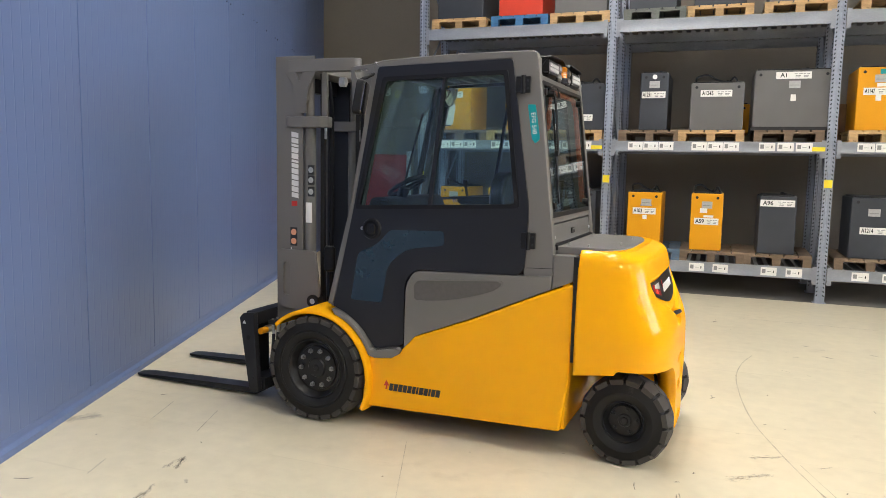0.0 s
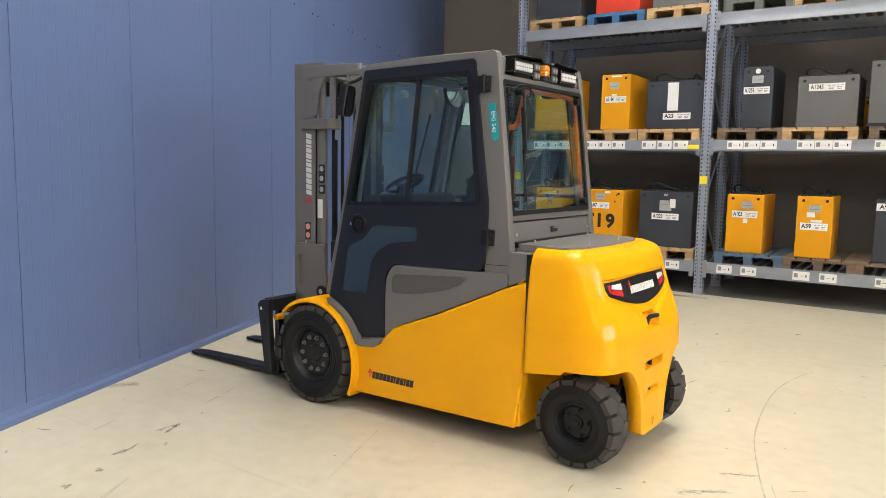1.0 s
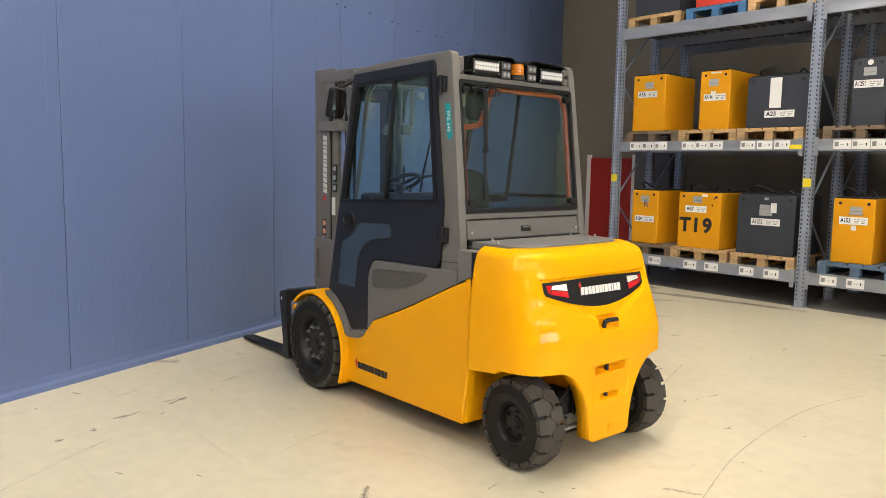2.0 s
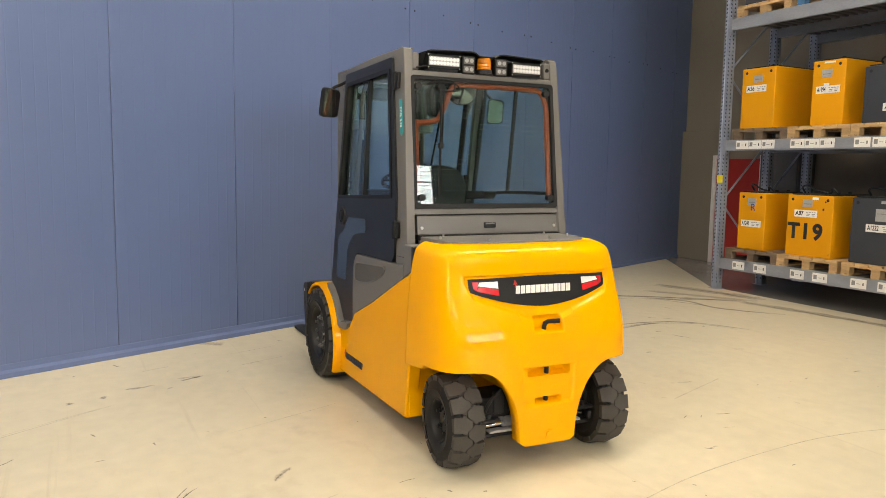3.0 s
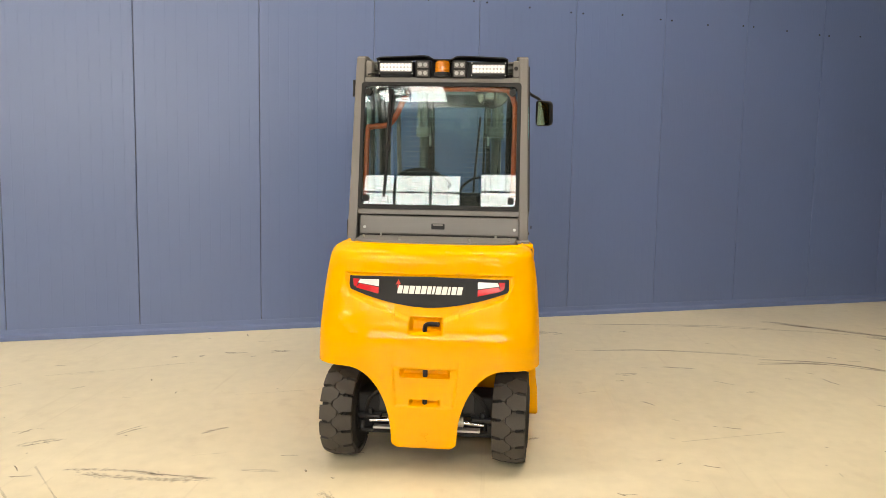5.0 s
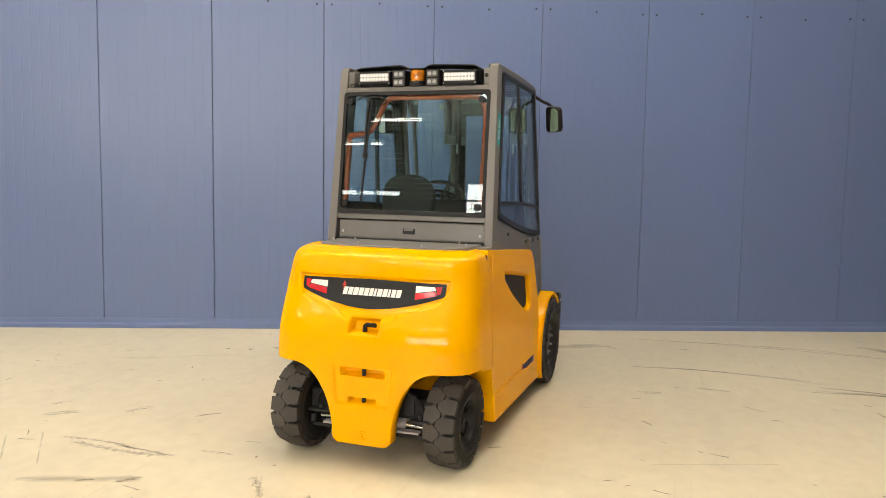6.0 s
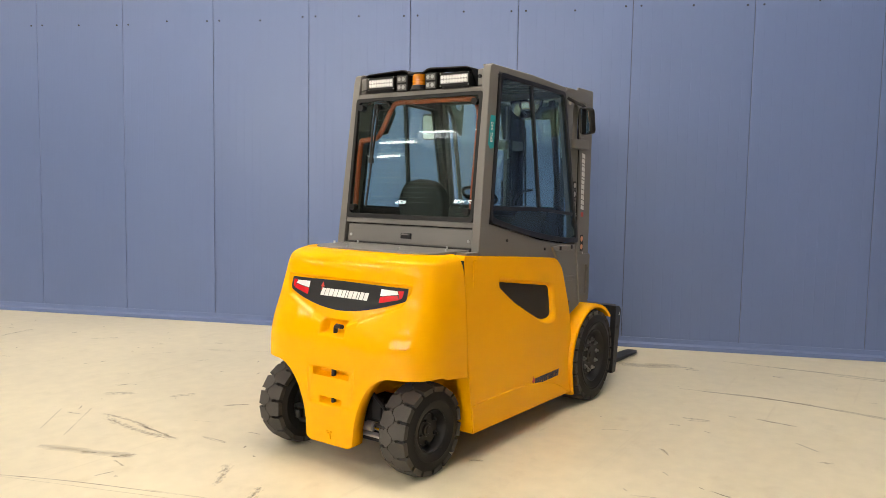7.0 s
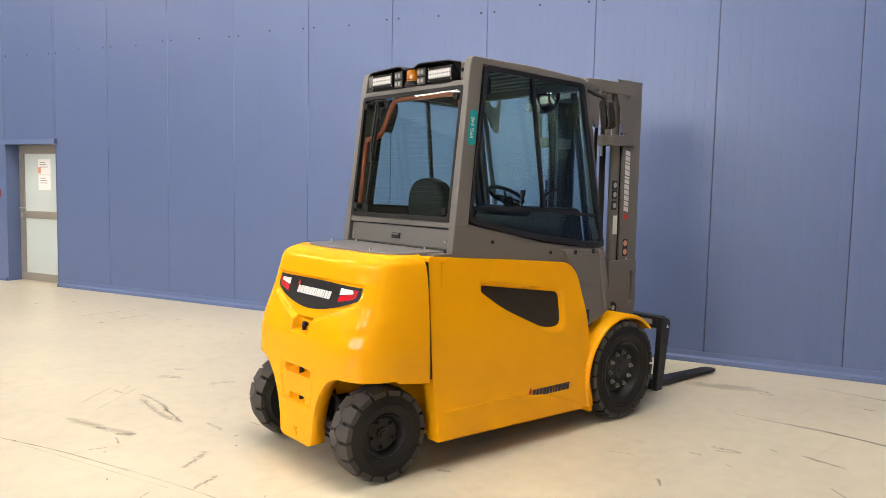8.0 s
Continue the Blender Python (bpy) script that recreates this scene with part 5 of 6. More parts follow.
# cab frame: rear
for z0, z1, name in ((1.312, 1.345, "rear_rail"), (2.104, 2.134, "rear_header")):
    fp(name, on_rear(slab([(-0.50, z0), (0.50, z0), (0.50, z1), (-0.50, z1)], -0.06, -0.002, "x")), "grey", bevel=0.005)
rp = fp("rear_flap", on_rear(slab([(-0.478, 1.196), (0.478, 1.196), (0.478, 1.304), (-0.478, 1.304)], -0.05, -0.010, "x")), "grey", label="grey service flap with a latch", bevel=0.004)
fp("latch", on_rear(slab(rounded([(-0.046, 1.228), (0.034, 1.228), (0.034, 1.262), (-0.046, 1.262)], 0.006), -0.012, -0.004, "x")), "plastic", rp, bevel=0.002)
fp("latch_grip", on_rear(slab([(-0.036, 1.250), (0.024, 1.250), (0.024, 1.259), (-0.036, 1.259)], -0.006, 0.001, "x")), "grey", rp)
for v in (-0.45, 0.45):
    fp("flap_screw", moved(rod((0, v, 0), (0.008, v, 0), 0.009, 12), Matrix.Translation((rear_x(1.235) - 0.011, 0, 1.235))), "bolt", rp)
fp("rear_inner_wall", on_rear(slab([(-0.50, 1.10), (0.50, 1.10), (0.50, 1.33), (-0.50, 1.33)], -0.09, -0.065, "x")), "plastic")
RW = rounded([(-0.497, 1.345), (0.474, 1.345), (0.470, 2.105), (-0.492, 2.105)], 0.02, 4)
RW_IN = rounded([(-0.475, 1.372), (0.452, 1.372), (0.446, 2.082), (-0.470, 2.082)], 0.03, 4)
rw = fp("rear_window", on_rear(ring(RW, RW_IN, -0.02, 0.004, "x")), "plastic", None, "hinged rear window with a black frame", bevel=0.003)
fp("pane", on_rear(slab(RW_IN, -0.010, -0.004, "x")), "glass", rw)
bm = bmesh.new()
for k in range(18):
    z = 1.45 + k * 0.03
    on = slab([(-0.40, z), (0.40, z), (0.40, z + 0.0008), (-0.40, z + 0.0008)], -0.0115, -0.0102, "x", bm)
fp("heating_wire", on_rear(bm), "print_grey", rw)
for v, z in ((-0.447, 2.045), (0.418, 2.045), (-0.447, 1.410), (0.424, 1.405)):
    fp("window_knob", moved(rod((-0.03, v, 0), (0.012, v, 0), 0.020, 14), Matrix.Translation((rear_x(z), 0, z))), "plastic", rw)
# short white bars on the pillar
for k in range(5):
    z = 1.62 - k * 0.022
    fp("print_bar", moved(box(0, 0.0012, -0.528, -0.518, -0.006, 0.006), Matrix.Translation((rear_x(z) + 0.0005, 0, z))), "white_print")
# orange guard frame inside the rear window
og = curve([(0, 0.435, 1.40), (0, 0.437, 1.90), (0, 0.432, 1.98), (0, 0.405, 2.045), (0, 0.34, 2.068), (0, 0.0, 2.070), (0, -0.16, 2.070), (0, -0.215, 2.045), (0, -0.275, 1.92), (0, -0.315, 1.860), (0, -0.36, 1.845), (0, -0.43, 1.835), (0, -0.455, 1.800), (0, -0.458, 1.42)], 6)
bm = pipe(og, 0.017, 8)
for v in bm.verts:
    v.co.x += rear_x(v.co.z) - 0.034
fp("guard_tube", bm, "orange", None, "orange padded inner frame")
# rear wiper
wm = fp("wiper_motor", moved(slab(rounded([(-0.045, 0.03), (0.03, 0.04), (0.05, -0.03), (-0.02, -0.17), (-0.07, -0.15), (-0.075, -0.02)], 0.02), -0.10, -0.03, "x"), Matrix.Translation((rear_x(2.04), -0.285, 2.04))), "plastic", None, "black rear wiper motor behind the glass", bevel=0.012)
fp("wiper_pivot", moved(rod((-0.02, -0.310, 2.045), (0.022, -0.310, 2.045), 0.019, 14), Matrix.Translation((rear_x(2.045), 0, 0))), "plastic", wm)
fp("wiper_arm", pipe([(rear_x(2.045) + 0.022, -0.310, 2.045), (rear_x(1.9) + 0.024, -0.318, 1.9), (rear_x(1.72) + 0.018, -0.322, 1.72)], 0.0075, 6), "plastic", wm)
fp("wiper_arm", pipe([(rear_x(2.03) + 0.016, -0.290, 2.03), (rear_x(1.72) + 0.016, -0.314, 1.72)], 0.005, 6), "plastic", wm)
fp("wiper_clip", moved(box(-0.010, 0.014, -0.335, -0.305, 1.690, 1.725), Matrix.Translation((rear_x(1.71) + 0.008, 0, 0))), "plastic", wm, bevel=0.004)
fp("wiper_blade", pipe([(rear_x(1.96) + 0.004, -0.305, 1.96), (rear_x(1.42) + 0.004, -0.338, 1.42)], 0.0075, 6), "plastic", wm)
for loop, up in ((0.045, 0.050), (0.075, 0.035)):
    fp("wiper_hose", pipe(curve([(rear_x(2.03) + 0.012, -0.300, 2.020), (rear_x(2.05) + 0.02, -0.270 + loop, 2.030), (rear_x(2.06) + 0.02, -0.265 + loop * 0.6, 2.030 + up), (rear_x(2.06) + 0.016, -0.330, 2.035 + up), (rear_x(2.05) + 0.010, -0.395, 2.055)], 6), 0.004, 6), "plastic", wm)

# roof
roof = fp("roof", slab(rounded([(-2.07, -0.50), (-1.215, -0.46), (-1.215, 0.46), (-2.07, 0.50)], 0.04), 2.232, 2.246, "z"), "grey", bevel=0.004)
for k in range(7):
    x = -1.28 - 0.115 * k
    fp("roof_bar", box(x - 0.022, x + 0.022, -0.46, 0.46, 2.205, 2.237), "grey", roof, bevel=0.004)
fp("front_header", box(-2.105, -2.05, -0.50, 0.50, 2.165, 2.236), "grey", bevel=0.008)
fp("windscreen", slab([(-2.10, 2.18), (-2.095, 2.18), (-2.375, 0.80), (-2.38, 0.80)], -0.47, 0.47), "glass")
fp("windscreen_rail", box(-2.42, -2.35, -0.50, 0.50, 0.72, 0.82), "grey", bevel=0.01)

# work lights, beacon and their hood
def visor(pts, thick):
    return [*pts, *[(v, z - thick) for v, z in pts[::-1]]]


HOOD = [(-0.402, 2.243), (-0.375, 2.252), (-0.115, 2.262), (-0.085, 2.258), (-0.055, 2.240), (0.050, 2.240), (0.078, 2.256), (0.108, 2.260), (0.362, 2.250), (0.388, 2.241)]
bar = fp("light_hood", slab(visor(HOOD, 0.008), -1.22, -1.062, "x"), "plastic", None, "black hood over the rear work lights", bevel=0.003)
fp("light_hood_back", box(-1.21, -1.17, -0.40, 0.385, 2.134, 2.236), "plastic", bar)
for v in (-0.395, 0.381):
    fp("hood_cheek", slab([(-1.21, 2.134), (-1.155, 2.134), (-1.090, 2.222), (-1.075, 2.240), (-1.21, 2.240)], v - 0.004, v + 0.004), "plastic", bar)
for v0, v1 in ((-0.388, -0.180), (0.168, 0.376)):
    zc = 2.192 if v0 < 0 else 2.184
    led = fp("light_bar", slab(rounded([(v0, zc - 0.042), (v1, zc - 0.042), (v1, zc + 0.038), (v0, zc + 0.038)], 0.008), -1.155, -1.072, "x"), "plastic", None, "LED work light bar with a black housing", bevel=0.003)
    fp("lens", slab(rounded([(v0 + 0.007, zc - 0.026), (v1 - 0.007, zc - 0.026), (v1 - 0.007, zc + 0.024), (v0 + 0.007, zc + 0.024)], 0.006), -1.074, -1.069, "x"), "lamp_lens", led)
    for k in range(4):
        fp("cooling_rib", box(-1.155, -1.080, v0 + 0.01, v1 - 0.01, zc - 0.056 + 0.004 * k, zc - 0.0545 + 0.004 * k), "dark_steel", led)
    for row in (0, 1):
        for k in range(9):
            v, z = v0 + 0.021 + k * (v1 - v0 - 0.042) / 8, zc - 0.0125 + 0.023 * row
            fp("led_cup", lathe([(0.0108, -1.0660), (0.0092, -1.0660), (0.0050, -1.0685), (0.0040, -1.0670), (0.0005, -1.0665)], (0, v, z), "x", 10), "led", led)
    for v in (v0 + 0.004, v1 - 0.004):
        for z in (zc - 0.038, zc + 0.034):
            fp("bar_screw", rod((-1.073, v, z), (-1.070, v, z), 0.0035, 8), "bolt", led)
for vc in (-0.122, 0.098):
    wl = fp("work_light", slab(rounded([(vc - 0.042, 2.130), (vc + 0.042, 2.130), (vc + 0.044, 2.235), (vc - 0.044, 2.235)], 0.012), -1.15, -1.078, "x"), "plastic", None, "square black twin work light", bevel=0.004)
    for z in (2.158, 2.207):
        ln = fp("lens", box(-1.079, -1.074, vc - 0.034, vc + 0.034, z - 0.019, z + 0.019), "battery_grey", wl, bevel=0.003)
        for dv in (-0.016, 0.016):
            fp("led_cup", lathe([(0.0125, -1.0700), (0.0105, -1.0700), (0.0045, -1.0735), (0.0005, -1.0720)], (0, vc + dv, z), "x", 10), "silver_label", wl)
bc = fp("beacon", lathe([(0.056, 2.134), (0.056, 2.140), (0.051, 2.142), (0.049, 2.160), (0.046, 2.165), (0.001, 2.165)], (-1.105, -0.006, 0), "z", 28), "plastic", None, "amber warning beacon on a black base")
fp("beacon_dome", lathe([(0.045, 2.164), (0.0455, 2.172), (0.043, 2.174), (0.043, 2.180), (0.0455, 2.182), (0.0455, 2.190), (0.043, 2.192), (0.043, 2.198), (0.045, 2.200), (0.044, 2.222), (0.038, 2.232), (0.020, 2.235), (0.001, 2.235)], (-1.105, -0.006, 0), "z", 28), "amber", bc)
for v in (-0.46, 0.43):
    fp("pillar_cheek", box(-1.20, -1.10, v - 0.015, v + 0.03, 2.134, 2.235), "grey", bevel=0.01)
fp("light_cable", pipe(curve([(-1.085, -0.455, 2.15), (-1.078, -0.42, 2.155), (-1.082, -0.39, 2.16)], 6), 0.005, 6), "plastic", bar)
fp("cheek_socket", rod((-1.105, 0.435, 2.19), (-1.094, 0.435, 2.19), 0.012, 12), "plastic", bar)

# inside the cab
fp("cab_floor", box(-2.30, -1.0, -0.49, 0.49, 0.62, 0.66), "plastic")
seat = fp("seat_base", box(-1.80, -1.30, -0.29, 0.17, 1.02, 1.14), "plastic", bevel=0.03)
fp("seat_cushion", box(-1.86, -1.36, -0.29, 0.17, 1.14, 1.25), "seat", seat, "black fabric driver's seat", bevel=0.045, seg=3)
fp("seat_back", slab(rounded([(-0.31, 1.20), (0.00, 1.20), (0.025, 1.46), (-0.03, 1.572), (-0.17, 1.602), (-0.30, 1.572), (-0.35, 1.46)], [0.03, 0.03, 0.1, 0.06, 0.05, 0.06, 0.1], 6), -1.43, -1.33, "x"), "seat", seat, bevel=0.04, seg=3)
fp("armrest", slab(rounded([(-1.82, 1.36), (-1.46, 1.38), (-1.44, 1.43), (-1.78, 1.42), (-1.86, 1.39)], 0.02), 0.20, 0.29), "seat", seat, bevel=0.02)
fp("lever", rod((-1.79, 0.25, 1.41), (-1.81, 0.25, 1.50), 0.010, 8, bm=rod((-1.81, 0.25, 1.49), (-1.812, 0.25, 1.53), 0.017, 10)), "plastic", seat)
dash = fp("dashboard", slab(rounded([(-2.33, 0.80), (-2.05, 0.80), (-2.00, 1.30), (-2.06, 1.42), (-2.19, 1.42)], 0.04), -0.42, 0.42), "plastic", bevel=0.02)
col = fp("steering_column", rod((-2.20, -0.15, 1.10), (-2.075, -0.15, 1.48), 0.035, 14), "plastic")
cs, sn = math.cos(radians(28)), math.sin(radians(28))
whl = [(-2.06 + 0.128 * math.cos(a) * cs, -0.15 + 0.128 * math.sin(a), 1.49 + 0.128 * math.cos(a) * sn) for a in np.linspace(0, 2 * math.pi, 33)]
fp("steering_wheel", pipe(whl, 0.0135, 8), "plastic", col, "black steering wheel")
for a in (0.6, 2.5, 4.7):
    fp("spoke", pipe([(-2.065, -0.15, 1.48), (-2.06 + 0.124 * math.cos(a) * cs, -0.15 + 0.124 * math.sin(a), 1.49 + 0.124 * math.cos(a) * sn)], 0.010, 6), "plastic", col)
fp("grab_rail", pipe(curve([(-2.27, -0.42, 1.20), (-2.16, -0.42, 1.75), (-2.10, -0.42, 2.05), (-2.02, -0.42, 2.15)], 6), 0.016, 8), "grey")
fp("screen_pillar", pipe([(-2.31, 0.40, 1.15), (-2.10, 0.40, 2.16)], 0.022, 8), "plastic")
fp("front_wiper", pipe([(-2.24, 0.14, 1.36), (-2.21, 0.15, 1.55), (-2.11, 0.19, 1.98)], 0.008, 6), "plastic")
fp("wiper_link", pipe(curve([(-2.235, 0.02, 1.34), (-2.215, 0.05, 1.45), (-2.20, 0.13, 1.52), (-2.19, 0.22, 1.54)], 5), 0.010, 6), "plastic")
bm, prev, mc = bmesh.new(), None, Vector((-1.945, 0.275, 2.150))
for r in np.linspace(0.0, 1.0, 9):
    row = [bm.verts.new(mc + Vector((0.045 * (1 - r * r), 0.118 * r * math.cos(a), -0.118 * r * math.sin(a)))) for a in np.linspace(0, math.pi, 25)]
    if prev:
        for k in range(24):
            bm.faces.new((prev[k], prev[k + 1], row[k + 1], row[k]))
    prev = row
bmesh.ops.remove_doubles(bm, verts=bm.verts, dist=1e-5)
im = fp("inner_mirror", slab([(0.275 + 0.124 * math.cos(a), 2.152 - 0.124 * math.sin(a)) for a in np.linspace(0, math.pi, 25)], -1.975, -1.946, "x"), "plastic", None, "half round convex inner mirror", bevel=0.004)
fp("mirror_glass", bm, "mirror", im, smooth=80)
fp("ceiling_box", box(-1.32, -1.22, 0.36, 0.45, 2.07, 2.17), "plastic", bevel=0.02)

# outside mirrors
for s in (-1, 1):
    mirror_at = pose(-2.12, s * 0.648, 2.011, 0, 9, -28 if s > 0 else 15) @ Matrix.Scale(1.09 if s > 0 else 1.18, 4)
    mir = fp("side_mirror", moved(slab(rounded([(-0.060, -0.085), (0.055, -0.085), (0.062, 0.075), (-0.050, 0.090)], 0.030), -0.030, 0.012, "x"), mirror_at), "plastic", None, "black outside mirror on an arm", bevel=0.010)
    fp("mirror_glass", moved(slab(rounded([(-0.052, -0.077), (0.047, -0.077), (0.054, 0.067), (-0.042, 0.082)], 0.026), 0.012, 0.016, "x"), mirror_at), "mirror", mir)
    fp("mirror_arm", pipe(curve([(-2.09, s * 0.52, 2.17), (-2.13, s * 0.565, 2.14), (-2.15, s * 0.62, 2.11), (-2.145, s * 0.64, 2.04)], 5), 0.011, 8), "plastic", mir)

# mast
def mp(name, bm, *rest, **more):
    """A part of the mast: as fp, set narrower and a little further forward."""
    for v in bm.verts:
        v.co = (v.co.x * 1.028 + 0.018, v.co.y * 0.77, 1.62 + (v.co.z - 1.62) * (1.03 if v.co.z > 0.5 else 0.98))
    return fp(name, bm, *rest, **more)


mast = None
for s in (-1, 1):
    o = s * 0.435
    ch = mp("mast_channel", slab([(-2.885, o), (-2.685, o), (-2.685, o - s * 0.02), (-2.862, o - s * 0.02), (-2.862, o - s * 0.085), (-2.885, o - s * 0.085)], 0.10, 2.300, "z"), "grey", None, "grey steel mast channel", bevel=0.003)
    mast = mast or ch
    mp("inner_channel", slab([(-2.850, o - s * 0.025), (-2.70, o - s * 0.025), (-2.70, o - s * 0.05), (-2.835, o - s * 0.05), (-2.835, o - s * 0.11), (-2.850, o - s * 0.11)], 0.12, 2.285, "z"), "dark_steel", ch)
    mp("lift_cylinder", rod((-2.655, s * 0.375, 0.25), (-2.655, s * 0.375, 1.92), 0.042, 20), "grey", ch)
    mp("cylinder_rod", rod((-2.655, s * 0.375, 1.92), (-2.655, s * 0.375, 2.24), 0.030, 16), "grey", ch)
    g = mp("top_gusset", cut_slab([(-2.83, 2.295), (-2.585, 2.295), (-2.575, 2.20), (-2.63, 2.10), (-2.65, 1.94), (-2.72, 1.94), (-2.75, 2.12), (-2.83, 2.22)], [rounded([(-2.735, 2.215), (-2.665, 2.218), (-2.70, 2.135)], 0.012, 3)], s * 0.437, s * 0.452), "grey", ch, bevel=0.003)
    mp("gusset_eye", rod((-2.655, s * 0.437, 2.02), (-2.655, s * 0.462, 2.02), 0.022, 16), "grey", ch)
    mp("mid_clamp", slab(rounded([(-2.80, s * 0.30), (-2.52, s * 0.30), (-2.505, s * 0.40), (-2.545, s * 0.455), (-2.80, s * 0.462)], 0.02), 1.850, 1.920, "z"), "grey", ch, bevel=0.006)
    lp = mp("tilt_plate", cut_slab(rounded([(-2.86, 0.67), (-2.60, 0.67), (-2.54, 0.78), (-2.56, 0.93), (-2.575, 1.06), (-2.86, 1.06)], [0.08, 0.03, 0.04, 0.02, 0.02, 0.02], 4), [rounded([(-2.82, 0.76), (-2.765, 0.76), (-2.765, 0.98), (-2.82, 0.98)], 0.027, 5)], s * 0.440, s * 0.470), "grey", ch, "grey tilt plate with a slot", bevel=0.004)
    mp("slot_back", box(-2.83, -2.755, s * 0.441, s * 0.446, 0.75, 0.99), "grey", ch)
    mp("tilt_pin", rod((-2.585, s * 0.40, 0.735), (-2.585, s * 0.49, 0.735), 0.042, 20), "plastic", ch)
    mp("tilt_pin_end", rod((-2.585, s * 0.489, 0.735), (-2.585, s * 0.494, 0.735), 0.018, 14), "bolt", ch)
    # markings
    fl = pose(0, 0, 0, 0, -90, 0) if s < 0 else pose(0, 0, 0, 0, 0, 180) @ pose(0, 0, 0, 0, -90, 0)
    for bm in word_bars(12, 0.052, 0.0375, 0.18):
        mp("print_bar", moved(bm, Matrix.Translation((-2.715 if s < 0 else -2.770, s * 0.4365, 1.395)) @ fl), "white_print", ch)
    mp("arrow_mark", box(-2.768, -2.725, s * 0.4365 - 0.001, s * 0.4365 + 0.001, 1.345, 1.378), "red_ink", ch)
    for k, (x, z) in enumerate(((-2.752, 1.175), (-2.752, 1.115))):
        st = mp("warning_sticker", box(x - 0.026, x + 0.026, s * 0.4365 - 0.001, s * 0.4365 + 0.001, z - 0.030, z + 0.030), "ink", ch, "black warning sticker with a round sign")
        mp("sign", rod((x, s * 0.4360, z), (x, s * 0.4385, z), 0.021, 18), "sticker_orange", ch)
    mp("sign_bar", box(-2.776, -2.768, s * 0.4355, s * 0.438, 1.055, 1.075), "white_print", ch)
    for k, z in enumerate((1.58, 1.515, 1.44)):
        mp("warning_sticker", box(-2.652, -2.608, s * 0.405, s * 0.4185, z - 0.030, z + 0.030), "ink", ch)
        mp("sign", rod((-2.630, s * 0.418, z), (-2.630, s * 0.4195, z), 0.019, 18), "silver_label", ch)
    mp("data_plate", box(-2.668, -2.622, s * 0.415, s * 0.4195, 1.24, 1.37), "white_label", ch)
    fp("cab_bracket", cut_slab([(-2.30, 2.215), (-2.10, 2.235), (-2.085, 2.16), (-2.25, 1.95), (-2.275, 1.95)], [rounded([(-2.275, 2.195), (-2.175, 2.20), (-2.195, 2.145), (-2.255, 2.14)], 0.015, 3)], s * 0.455, s * 0.475), "grey", None, bevel=0.003)
    mp("hose", pipe(curve([(-2.55, s * 0.25, 0.5), (-2.545, s * 0.26, 1.4), (-2.54, s * 0.27, 1.95), (-2.56, s * 0.28, 2.15)], 7), 0.014, 8), "plastic", ch)
    mp("front_lamp", rod((-2.42, s * 0.40, 2.13), (-2.38, s * 0.40, 2.13), 0.030, 16), "bolt", None)
    mp("footrest_pad", box(-2.52, -2.44, s * 0.40, s * 0.465, 0.93, 1.10), "plastic", None, bevel=0.03, seg=3)
mp("mast_head", slab(rounded([(-2.80, -0.455), (-2.40, -0.455), (-2.285, -0.41), (-2.285, -0.35), (-2.40, -0.36), (-2.58, -0.36), (-2.58, 0.36), (-2.40, 0.36), (-2.285, 0.35), (-2.285, 0.41), (-2.40, 0.455), (-2.80, 0.455)], [0.03, 0.08, 0.03, 0.02, 0.04, 0.03, 0.03, 0.04, 0.02, 0.03, 0.08, 0.03], 5), 2.195, 2.275, "z"), "grey", None, "grey rounded mast head beam", bevel=0.006)
for s in (-1, 1):
    mp("head_arm_upright", box(-2.545, -2.505, s * 0.40, s * 0.43, 1.92, 2.195), "grey", None, bevel=0.004)
mp("mast_tie", box(-2.86, -2.80, -0.40, 0.40, 2.10, 2.22), "dark_steel", None)
mp("mast_tie", box(-2.84, -2.72, -0.40, 0.40, 0.16, 0.40), "dark_steel", None)
for s in (-1, 1):
    mp("lift_chain", box(-2.60, -2.575, s * 0.305 - 0.022, s * 0.305 + 0.022, 0.4, 2.2), "cable", None)
    mp("chain_bolt", rod((-2.575, s * 0.305, 1.78), (-2.575, s * 0.305, 1.86), 0.013, 8), "bolt", None)

